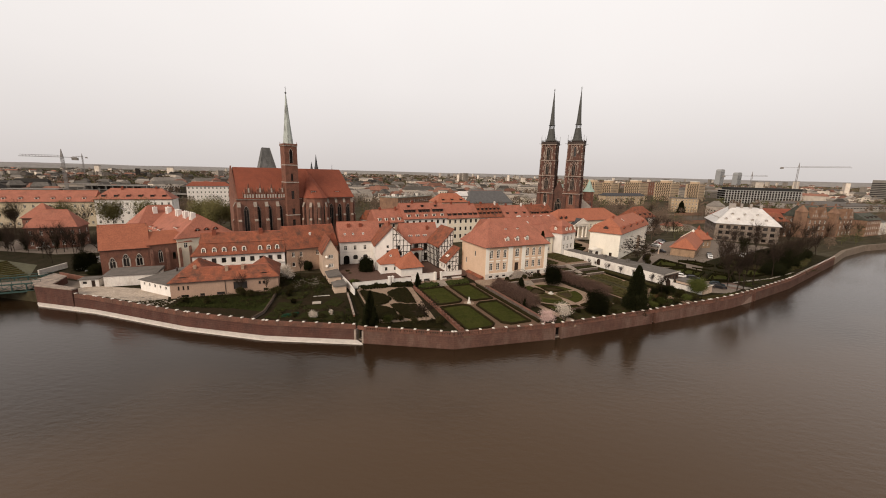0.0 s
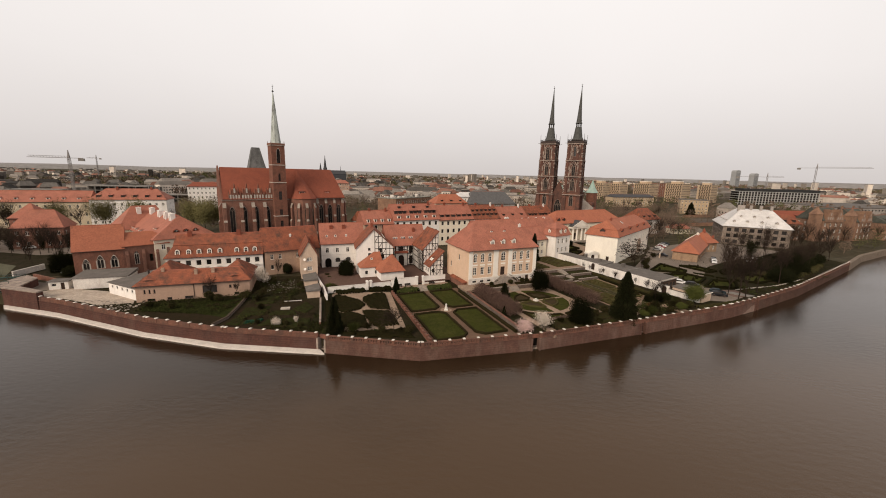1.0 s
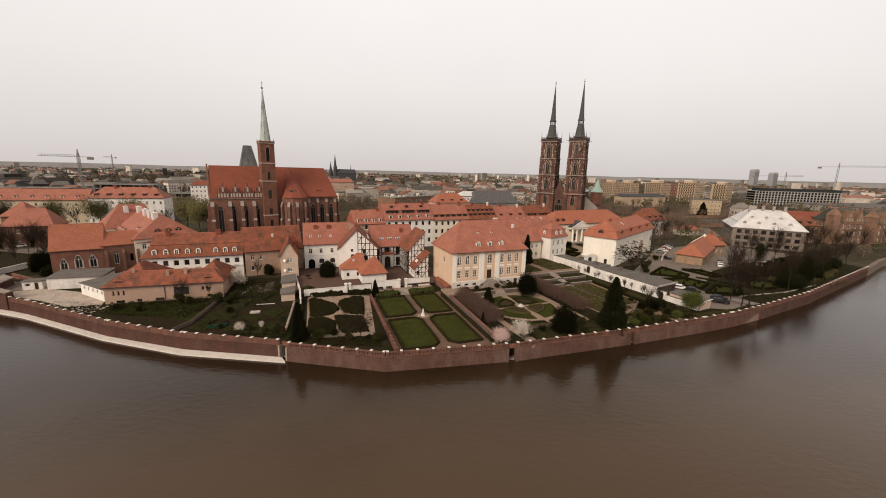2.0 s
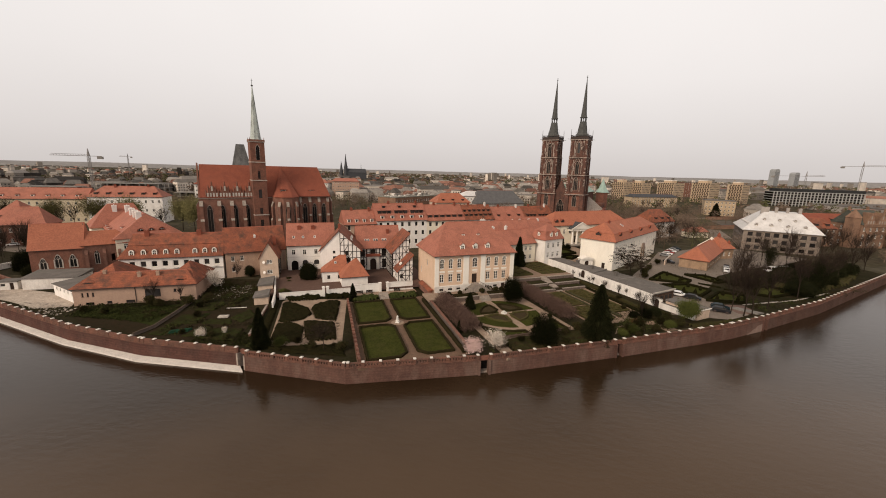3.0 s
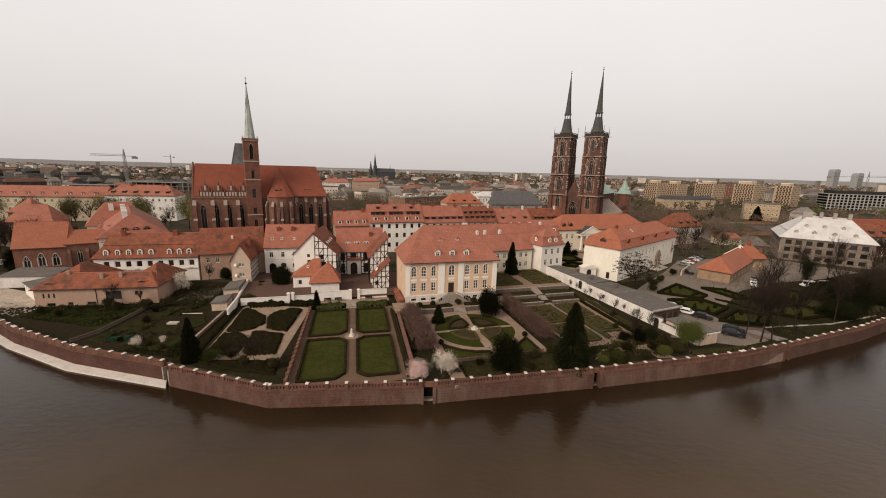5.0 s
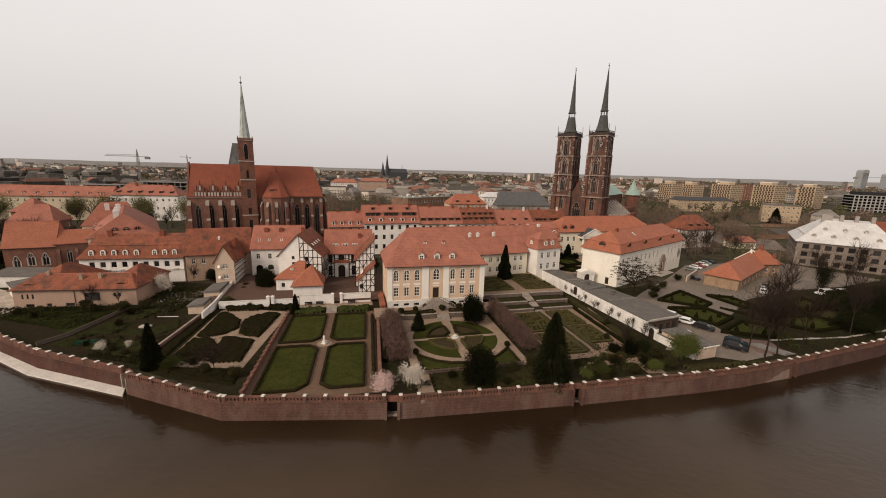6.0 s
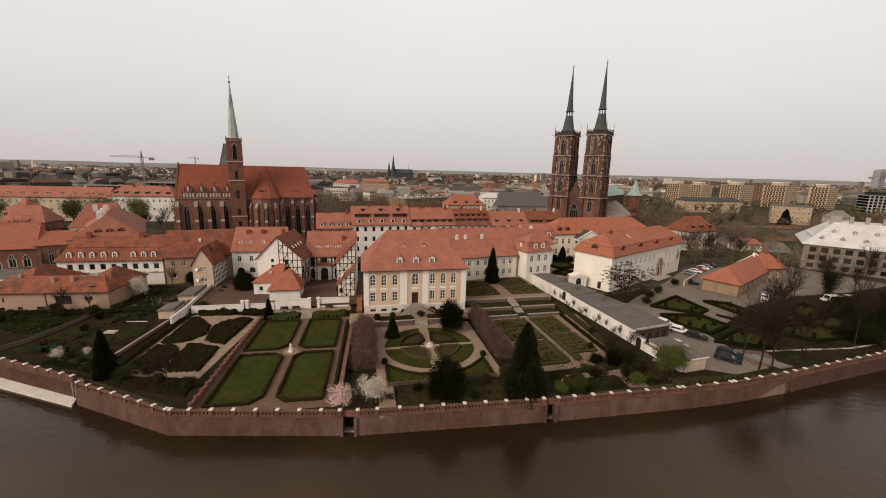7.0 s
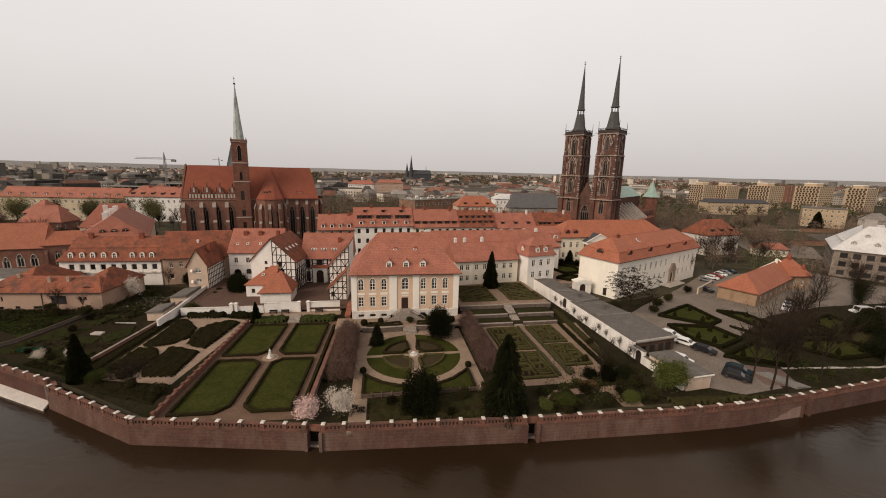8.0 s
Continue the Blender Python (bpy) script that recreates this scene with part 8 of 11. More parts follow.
def bed(pts, h, z=G, material=None, label="dense dark clipped hedge bed", name="hedge_bed", cat="hedge bed", step=0.32):
    """A planted mass over a convex plan outline, lumpy on top."""
    xs, ys = [p[0] for p in pts], [p[1] for p in pts]
    n = len(pts)

    def depth(x, y):
        return min(((pts[(i + 1) % n][0] - pts[i][0]) * (y - pts[i][1]) - (pts[(i + 1) % n][1] - pts[i][1]) * (x - pts[i][0])) / math.hypot(pts[(i + 1) % n][0] - pts[i][0], pts[(i + 1) % n][1] - pts[i][1]) for i in range(n))

    area = sum(pts[i][0] * pts[(i + 1) % n][1] - pts[(i + 1) % n][0] * pts[i][1] for i in range(n))
    if area < 0:
        pts = pts[::-1]
    verts, faces, idx = [], [], {}
    nx, ny = int((max(xs) - min(xs)) / step) + 2, int((max(ys) - min(ys)) / step) + 2
    for i in range(nx):
        for j in range(ny):
            x, y = min(xs) + i * step, min(ys) + j * step
            d = depth(x, y)
            if d > -step * 0.9:
                t = max(0.0, min(1.0, (d + 0.12 + 0.3 * noise.noise((x * 0.6, y * 0.6, 4.0))) / 0.35)) ** 0.6
                hh = h * t * (0.8 + 0.35 * noise.noise((x * 0.9, y * 0.9, 0.3)) + 0.2 * noise.noise((x * 2.7, y * 2.7, 1.3)))
                idx[i, j] = len(verts)
                verts.append((x, y, z - 0.06 + hh))
    for (i, j), a in idx.items():
        if (i + 1, j) in idx and (i, j + 1) in idx and (i + 1, j + 1) in idx:
            faces.append((a, idx[i + 1, j], idx[i + 1, j + 1], idx[i, j + 1]))
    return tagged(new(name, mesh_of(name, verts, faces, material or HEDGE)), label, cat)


def low_wall(pts, h, w, z, material, coping, label, piers=0.0, name="garden_wall", cat="wall"):
    t = thing(name, 0, 0, 0, 0, label, cat)
    b, c = bmesh.new(), bmesh.new()
    for (xa, ya), (xb, yb) in zip(pts, pts[1:]):
        d = Vector((xb - xa, yb - ya))
        u = d.normalized()
        v = Vector((-u.y, u.x)) * (w / 2)
        P = [(xa - v.x, ya - v.y), (xb - v.x, yb - v.y), (xb + v.x, yb + v.y), (xa + v.x, ya + v.y)]
        slab(b, P, z - 0.4, z + h)
        v2 = v * 1.35
        P = [(xa - v2.x, ya - v2.y), (xb - v2.x, yb - v2.y), (xb + v2.x, yb + v2.y), (xa + v2.x, ya + v2.y)]
        slab(c, P, z + h + 0.004, z + h + 0.13)
        if piers:
            k = max(1, round(d.length / piers))
            for i in range(k + 1):
                x, y = xa + d.x * i / k, ya + d.y * i / k
                p_, q_ = u * (w * 0.7), v * 1.5
                slab(b, [(x - p_.x - q_.x, y - p_.y - q_.y), (x + p_.x - q_.x, y + p_.y - q_.y), (x + p_.x + q_.x, y + p_.y + q_.y), (x - p_.x + q_.x, y - p_.y + q_.y)], z - 0.4, z + h + 0.4)
    part("wall_body", b, material, t)
    part("coping", c, coping, t)
    return t


def lawns():
    F = frame_at(3.2, 99.3, 24.4)
    flat("path_1", [F(-11.0, -19.3), F(10.6, -19.3), F(10.6, 17.6), F(-10.4, 17.6)], G, PATHM, "brown earth paths round the lawns", "path", 0.02)
    for sx in (-1, 1):
        for sy, y1 in ((-1, 17.2), (1, 15.8)):
            ex = 9.0 if sx < 0 else 8.2
            pts = [(sx * 1.1, sy * 2.6), (sx * 2.6, sy * 1.1), (sx * ex, sy * 1.1), (sx * ex, sy * y1), (sx * 1.1 + (sx * 1.6 if sy < 0 else 0), sy * y1), (sx * 1.1, sy * (y1 - 1.6))]
            if sx * sy < 0:
                pts = pts[::-1]
            P = [F(*p) for p in pts]
            bm = bmesh.new()
            slab(bm, P, G - 0.3, G + 0.07)
            tagged(part("lawn", fix(bm), GRASS), "mown green quarter lawn edged with box hedge", "lawn", "quarter lawns")
            hedge(P, 0.42, 0.5)
    bm = bmesh.new()
    loft(bm, [[(x, y, G - 0.2) for x, y in (F(1.5 * math.cos(math.tau * i / 16), 1.5 * math.sin(math.tau * i / 16)) for i in range(16))], [(x, y, G + 0.05) for x, y in (F(1.5 * math.cos(math.tau * i / 16), 1.5 * math.sin(math.tau * i / 16)) for i in range(16))]])
    tagged(part("round_path", bm, GRAVEL), "round gravel place about the statue", "path", kind="structure")
    # statue, plain shape on a pedestal
    bm = bmesh.new()
    x, y = 3.2, 99.3
    loft(bm, [rect(x - 0.5, y - 0.5, x + 0.5, y + 0.5, G), rect(x - 0.5, y - 0.5, x + 0.5, y + 0.5, G + 0.18), rect(x - 0.34, y - 0.34, x + 0.34, y + 0.34, G + 0.26), rect(x - 0.32, y - 0.32, x + 0.32, y + 0.32, G + 0.52), rect(x - 0.4, y - 0.4, x + 0.4, y + 0.4, G + 0.6)])
    loft(bm, [circle(x, y, r_, G + z_, 10) for r_, z_ in ((0.3, 0.6), (0.3, 0.8), (0.24, 1.1), (0.2, 1.35), (0.25, 1.5), (0.14, 1.6), (0.08, 1.64), (0.12, 1.72), (0.12, 1.82), (0.04, 1.88))])
    tagged(part("statue", bm, STATUE, smooth=False), "small white stone statue on a square pedestal", "statue")
    # brick pier fence between the two gardens
    low_wall([F(-10.6, -17.5), F(-10.3, 17)], 0.75, 0.35, G, BRICK_RED, BRICK, "low red brick fence wall with square piers", 1.9)
    low_wall([F(10.9, -19), F(11.2, 16)], 1.1, 0.5, G, mat("rubble_stone", (0.16, 0.12, 0.10), 0.95, 0.4, 1.2, bump=0.8, bscale=3), BRICK, "dark rubble retaining wall beside the lawns")
    hedge([F(9.9, -18.5), F(9.8, 14)], 0.6, 0.7, closed=False, label="dark hedge along the lawn's retaining wall")
    # planting strip below the white wall, steps
    for a, b in ((-9.0, -1.8), (1.4, 9.3)):
        bed([F(a, 17.2), F(b, 17.2), F(b, 20.3), F(a, 20.3)], 1.2, material=mat("fresh_border_leaves", (0.044, 0.050, 0.014), 0.9, 0.6, 1.6, (0.02, 0.024, 0.008), 1.0, 5.0), label="leafy shrub border below the white wall", name="shrub_border", cat="shrubs", step=0.4)
    t = thing("garden_stairs", 0, 0, 0, 0, "worn stone steps up to the courtyard gate", "steps")
    for i in range(6):
        bm = bmesh.new()
        slab(bm, [F(-1.5, 17.3 + 0.5 * i), F(1.1, 17.3 + 0.5 * i), F(1.1, 17.8 + 0.5 * i), F(-1.5, 17.8 + 0.5 * i)], G - 0.3, G + 0.18 * (i + 1))
        part("step", bm, STONE_DULL, t)
    # shrub garden with winding pale paths
    flat("path_2", [(-30.4, 107.8), (-19.6, 82.8), (-5.4, 86.2), (-14.2, 112.6), (-30.0, 110.6)][::-1], G, GRAVEL, "pale winding garden paths", "path", 0.015)
    low_green = mat("shrub_bed_leaves", (0.012, 0.012, 0.0045), 0.9, 0.5, 1.2, (0.018, 0.0135, 0.006), 1.0, 6.0)
    for P, h_ in (([(-23.7, 95.3), (-28.2, 105.4), (-27.2, 106.8), (-21.9, 104.2), (-19.5, 100.6), (-19.8, 97.6), (-21.6, 95.6)], 0.55), ([(-16.4, 98.6), (-19.6, 103.5), (-20.2, 106.2), (-17.8, 109.6), (-15.6, 109.6), (-12.3, 98.8)], 0.65), ([(-20.3, 85.9), (-22.9, 93.2), (-19.8, 94.0), (-17.0, 92.2), (-15.2, 87.2), (-15.6, 85.8)], 0.4), ([(-12.3, 87.0), (-13.8, 88.0), (-17.4, 95.0), (-15.6, 95.8), (-11.5, 95.8), (-8.3, 88.6)], 0.6), ([(-24.2, 86.6), (-30.6, 103.6), (-30.2, 105.4), (-22.1, 86.0)], 0.45), ([(-18.2, 82.0), (-6.2, 85.4), (-4.0, 81.4), (-12.0, 80.9)], 0.5)):
        cx_, cy_ = sum(p[0] for p in P) / len(P), sum(p[1] for p in P) / len(P)
        bed([(cx_ + (a - cx_) * 1.2, cy_ + (b - cy_) * 1.16) for a, b in P], h_ + 0.12, material=low_green)
    for P in ([(-30.5, 109.6), (-22.2, 113.2), (-21.2, 111.4), (-29, 108.2)], [(-21.0, 113.8), (-14.8, 116.4), (-13.8, 114.0), (-20.2, 111.8)]):
        bed(P, 1.3, label="tall clipped dark hedge below the white wall")


def palace_garden():
    F = frame_at(28.4, 110.3, 26.7)
    flat("palace_terrace", [F(-16.5, 11.2), F(14.5, 11.2), F(14.5, 17.2), F(-16.5, 17.2)], 4.2, GRAVEL, "gravel terrace in front of the palace", "terrace")
    flat("garden_path", [F(-11.2, -14.2), F(11.4, -14.2), F(11.4, 11.3), F(-11.2, 11.3)], 3.1, GRAVEL, "pale gravel paths of the round parterre", "path", 0.03)
    flat("garden_path_2", [F(-11.2, -22.2), F(-8.6, -21.0), F(-8.6, -14.0), F(-11.2, -14.0)], G, GRAVEL, "pale gravel path to the river wall", "path", 0.03)
    cy, R = -0.5, 9.2
    for sx in (-1, 1):
        for sy in (-1, 1):
            a0, a1 = math.asin(0.55 / R), math.acos(1.05 / R)
            pts = [(1.05, 0.55)] + [(R * math.cos(a0 + (a1 - a0) * i / 12), R * math.sin(a0 + (a1 - a0) * i / 12)) for i in range(13)]
            P = [F(sx * a, cy + sy * b) for a, b in pts]
            bm = bmesh.new()
            slab(bm, P if sx * sy > 0 else P[::-1], 2.8, 3.2)
            tagged(part("parterre_lawn", fix(bm), GRASS), "quarter-round lawn of the palace parterre", "lawn", "quarter-round lawns")
            arc = [(6.0 * math.cos(radians(9 + 70 * j / 9)), 6.0 * math.sin(radians(9 + 70 * j / 9))) for j in range(10)]
            inner = [(2.3 * math.cos(radians(70 - 50 * j / 3)), 2.3 * math.sin(radians(70 - 50 * j / 3))) for j in range(4)]
            P = [F(sx * a, cy + sy * b) for a, b in arc + inner]
            bm = bmesh.new()
            slab(bm, P if sx * sy > 0 else P[::-1], 2.8, 3.23)
            tagged(part("flower_bed", fix(bm), mat("dull_flower_soil", (0.040, 0.034, 0.016), 0.95, 0.5, 1.5, (0.055, 0.036, 0.022))), "small planted bed inside a low hedge", "garden bed", "parterre beds")
            hedge(P, 0.45, 0.45, 3.15, KNOT if sy < 0 else BOX_HEDGE)
    for sx in (-1, 1):
        P = [F(sx * 9.4, -13.7), F(sx * 0.9, -13.7), F(sx * 0.9, -12.0), F(sx * 3.6, -11.6), F(sx * 6.2, -10.3), F(sx * 8.2, -8.6), F(sx * 9.4, -7.2)]
        if sx < 0:
            P = P[::-1]
        bm = bmesh.new()
        slab(bm, P[::-1] if sx < 0 else P[::-1], 2.8, 3.18)
        tagged(part("corner_lawn", fix(bm), GRASS), "corner lawn edged with a low hedge", "lawn", "corner lawns")
        hedge(P, 0.45, 0.4, 3.15)
        P = [F(sx * 1.8, 11.8), F(sx * 9.5, 11.8), F(sx * 9.0, 13.3), F(sx * 5.5, 12.8), F(sx * 2.2, 13.4)]
        hedge(P, 0.45, 0.45, 4.22, label="curved box hedge on the palace terrace")
        low_wall([F(sx * 1.6, 11.1), F(sx * 6, 10.8), F(sx * 10.5, 11.1)], 1.25, 0.4, 3.0, mat("rubble_stone", (0.16, 0.12, 0.10)), STONE_DULL, "dull stone terrace retaining wall")
    t = thing("terrace_steps", 0, 0, 0, 0, "pale stone steps between terrace and parterre", "steps")
    for i in range(6):
        bm = bmesh.new()
        slab(bm, [F(-1.5, 9.1 + 0.38 * i), F(1.5, 9.1 + 0.38 * i), F(1.5, 9.48 + 0.38 * i), F(-1.5, 9.48 + 0.38 * i)], 2.8, 3.25 + 0.18 * i)
        part("step", bm, STONE_DULL, t)
    # fountain basin with a small white figure
    fx, fy = F(0, cy)
    t = thing("fountain", fx, fy, 3.1, 0, "small white stone fountain with a shallow basin", "fountain")
    bm = bmesh.new()
    loft(bm, [circle(0, 0, 0.8, 0, 16), circle(0, 0, 0.8, 0.25, 16), circle(0, 0, 0.65, 0.25, 16), circle(0, 0, 0.6, 0.15, 16)])
    part("basin", bm, STATUE, t)
    bm = bmesh.new()
    loft(bm, [circle(0, 0, r_, z_, 8) for r_, z_ in ((0.2, 0.1), (0.15, 0.4), (0.4, 0.55), (0.36, 0.62), (0.1, 0.7), (0.04, 0.8))])
    part("pedestal_bowl", bm, STATUE, t)
    # timber fence at the parterre's end
    t = thing("wooden_fence", 0, 0, 0, 0, "weathered wooden fence of posts and boards", "fence")
    for i in range(13):
        x, y = F(-9.5 + 1.6 * i, -14.4)
        bm = bmesh.new()
        box(bm, x - 0.08, y - 0.08, 2.9, x + 0.08, y + 0.08, 4.1)
        part("post", bm, mat("weathered_wood", (0.16, 0.11, 0.085), 0.9, 0.3, 2.0), t)
        if i < 12:
            x2, y2 = F(-9.5 + 1.6 * (i + 1), -14.4)
            for k in range(2):
                bm = bmesh.new()
                slab(bm, [(x, y - 0.03), (x2, y2 - 0.03), (x2, y2 + 0.03), (x, y + 0.03)], 3.2 + 0.4 * k, 3.5 + 0.4 * k)
                part("board", bm, mat("weathered_wood", (0.16, 0.11, 0.085)), t)
    bed([F(-8.2, -21.0), F(11.5, -21.0), F(11.5, -15.2), F(-8.2, -15.2)], 0.9, material=IVY, label="mixed leafy shrub border by the river wall", name="shrub_border", cat="shrubs", step=0.5)
    for a, b in ((-4.4, -1.3), (1.3, 4.4)):
        bed([F(a, 14.4), F(b, 14.4), F(b, 15.6), F(a, 15.6)], 1.5, 4.25, label="dark shaggy hedge in front of the palace steps", step=0.3)
    # clipped balls
    for a, b, z, r_ in ((-10.2, 12.6, 4.2, 0.8), (-9.6, -6.4, 3.1, 0.6), (9.7, -6.4, 3.1, 0.6), (10.0, 12.6, 4.2, 0.8), (-6.5, 13.5, 4.2, 0.7), (6.8, 13.5, 4.2, 0.7)):
        x, y = F(a, b)
        bm = bmesh.new()
        bmesh.ops.create_icosphere(bm, subdivisions=3, radius=r_)
        for v in bm.verts:
            v.co *= 1 + 0.14 * noise.noise(v.co * 4 + Vector((a, b, 0)))
            v.co.z += r_ * 0.9
        tagged(part("clipped_bush", bm, HEDGE, at=pose(x, y, z)), "round clipped evergreen bush", "bush", "clipped bushes")


def kitchen_garden():
    F = frame_at(50.0, 109.5, 27.3)
    flat("kitchen_garden_path", [F(-1.6, -3.5), F(19.0, -3.5), F(22.4, 22), F(-1.6, 22)], G, mat("earth_path", (0.26, 0.178, 0.125), 0.95, 0.25, 0.6, (0.18, 0.122, 0.085)), "pale earth paths of the kitchen garden", "path", 0.06)
    rng = random.Random(3)
    for x0, x1, y0, y1 in ((-0.9, 6.3, -1.6, 8.2), (-0.9, 6.3, 9.4, 20.6), (9.1, 15.2, 2.0, 11.0), (9.1, 15.2, 12.0, 20.8)):
        P = [F(x0, y0), F(x1, y0), F(x1, y1), F(x0, y1)]
        bm = bmesh.new()
        slab(bm, P, 2.8, 3.16)
        tagged(part("soil_bed", bm, mat("dark_bed_soil", (0.027, 0.018, 0.0115), 0.95, 0.4, 0.8, (0.02, 0.016, 0.009), 0.6, 6.0)), "dark soil bed with patterned low hedges", "garden bed", "kitchen garden beds")
        hedge([F(x0 + 0.3, y0 + 0.3), F(x1 - 0.3, y0 + 0.3), F(x1 - 0.3, y1 - 0.3), F(x0 + 0.3, y1 - 0.3)], 0.45, 0.42, 3.1, KNOT)
        n = 4
        for i in range(n):
            ya, yb = y0 + 0.9 + (y1 - y0 - 1.8) * i / n + 0.2, y0 + 0.9 + (y1 - y0 - 1.8) * (i + 1) / n - 0.2
            for xa, xb in ((x0 + 0.95, (x0 + x1) / 2 - 0.3), ((x0 + x1) / 2 + 0.3, x1 - 0.95)):
                if (i + int(xa)) % 3 == 0:
                    hedge([F(xa, ya), F(xa, yb), F(xb, yb), F(xb, ya)], 0.28, 0.5, 3.1, KNOT, closed=False, label="knot of low clipped hedge in a bed")
                    hedge([F((xa + xb) / 2, ya), F((xa + xb) / 2, (ya + yb) / 2)], 0.28, 0.5, 3.1, KNOT, closed=False, label="knot of low clipped hedge in a bed")
                elif (i + int(xa)) % 3 == 1:
                    hedge([F(xa, ya), F(xb, ya), F(xb, yb), F(xa, yb)], 0.28, 0.5, 3.1, KNOT, label="square knot of low clipped hedge in a bed")
                    hedge([F(xa + 0.8, (ya + yb) / 2), F(xb - 0.8, (ya + yb) / 2)], 0.4, 0.3, 3.1, IVY, closed=False, label="row of low herbs in a bed")
                else:
                    hedge([F(xa, ya), F(xb, ya)], 0.28, 0.5, 3.1, KNOT, closed=False, label="straight row of low clipped hedge in a bed")
                    hedge([F(xa, (ya + yb) / 2), F(xb, (ya + yb) / 2), F(xb, yb), F(xa, yb)], 0.28, 0.5, 3.1, KNOT, closed=False, label="knot of low clipped hedge in a bed")
    for xx in (6.75, 8.75):
        hedge([F(xx, -1.2), F(xx, 20.6)], 0.5, 0.55, 3.05, mat("lavender_leaves", (0.06, 0.055, 0.03), 0.9, 0.5, 1.0, (0.04, 0.034, 0.017), 1.0, 6.0), closed=False, label="shaggy lavender row along the garden path")
    # terraces up to the wing
    for k, (ya, yb, z, x0, x1) in enumerate(((22.4, 26.2, 3.6, -2.4, 17.6), (26.2, 30.6, 4.3, -3.0, 18.4), (30.6, 60.0, 5.15, -5.0, 19.6))):
        flat(f"terrace_{k + 1}", [F(x0, ya), F(x1, ya), F(x1, yb), F(x0, yb)], z, SOIL if k < 2 else mat("earth_path", (0.115, 0.085, 0.062)), "planted garden terrace below the wing", "terrace", 0.02)
        low_wall([F(x0, ya), F(6.2, ya)], 0.75, 0.4, z - 0.72, mat("rubble_stone", (0.16, 0.12, 0.10)), STONE_DULL, "rubble terrace wall")
        low_wall([F(8.9, ya), F(x1, ya)], 0.75, 0.4, z - 0.72, mat("rubble_stone", (0.16, 0.12, 0.10)), STONE_DULL, "rubble terrace wall")
        if k < 2:
            for a, b in ((x0 + 0.6, 6.0), (9.2, x1 - 0.6)):
                bed([F(a, ya + 1.0), F(b, ya + 1.0), F(b, yb - 0.9), F(a, yb - 0.9)], 0.35, z, material=ROUGH_GRASS, label="brown perennial planting on a terrace", name="perennial_bed", cat="garden bed", step=0.5)
    t = thing("terrace_stairs", 0, 0, 0, 0, "long flight of pale garden stairs", "stairs")
    for i in range(14):
        bm = bmesh.new()
        slab(bm, [F(6.6, 21.8 + 0.68 * i), F(8.6, 21.8 + 0.68 * i), F(8.6, 22.48 + 0.68 * i), F(6.6, 22.48 + 0.68 * i)], 2.8, 3.1 + 0.155 * (i + 1))
        part("step", bm, STONE_DULL, t)
    for x0, x1, y0, y1 in ((-3.6, 5.6, 34, 39), (-3.6, 5.6, 40, 46.5), (9.6, 18.8, 34, 40), (9.6, 18.0, 41, 48.5)):
        P = [F(x0, y0), F(x1, y0), F(x1, y1), F(x0, y1)]
        bm = bmesh.new()
        slab(bm, P, 5.0, 5.24)
        tagged(part("soil_bed", bm, SOIL), "dark soil bed with lozenge hedges", "garden bed", "upper garden beds")
        hedge(P, 0.45, 0.4, 5.2, KNOT)
        cx, cyy = (x0 + x1) / 2, (y0 + y1) / 2
        hedge([F(x0 + 0.5, y0 + 0.5), F(x1 - 0.5, y1 - 0.5)], 0.4, 0.35, 5.2, KNOT, closed=False)
        hedge([F(cx, y0 + 0.4), F(x1 - 0.4, cyy), F(cx, y1 - 0.4), F(x0 + 0.4, cyy)], 0.36, 0.35, 5.2, KNOT)
        hedge([F(x0 + 0.5, y1 - 0.5), F(x1 - 0.5, y0 + 0.5)], 0.4, 0.35, 5.2, KNOT, closed=False)
    # small lawn, orange-brown hedge block and paths below the kitchen garden
    flat("lower_path", [(53.5, 101.5), (55.6, 106.4), (66.8, 112.2), (69.5, 106.6), (66.2, 105.4), (64.4, 109.2), (58.0, 105.8)], G, mat("earth_path", (0.15, 0.104, 0.071)), "earth path below the kitchen garden", "path", 0.05)
    bm = bmesh.new()
    slab(bm, [(54.6, 101.2), (58.4, 103.0), (60.4, 104.2), (58.2, 106.8), (55.2, 105.4)], 2.8, 3.12)
    tagged(part("small_lawn", fix(bm), GRASS), "small lawn below the kitchen garden", "lawn")
    bed([(60.2, 108.4), (63.2, 109.8), (62.2, 111.6), (59.4, 110.2)], 0.9, material=mat("orange_brown_leaves", (0.085, 0.042, 0.018), 0.9, 0.4, 1.5, (0.05, 0.03, 0.013)), label="orange-brown clipped hedge block", step=0.35)
    # border along the white wall
    hedge([F(18.6, 1), F(20.2, 21), F(20.6, 30)], 1.2, 0.8, G + 0.05, IVY, closed=False, name="border_hedge", label="loose brownish shrub border along the white wall")
    hedge([F(16.6, -2.8), F(17.2, 12), F(17.8, 21.5)], 0.7, 0.7, G, HEDGE, closed=False, label="dark low hedge along the kitchen garden")
    # long white wall
    w = thing("long_white_wall", 0, 0, 0, 0, "long stained white garden wall with a dark coping", "wall")
    bm, cp = bmesh.new(), bmesh.new()
    pts = [(46.4, 166.0), (58.4, 146.0), (70.5, 124.5), (72.0, 121.8), (76.7, 114.0)]
    WH = (6.55, 6.3, 5.6, 4.7)
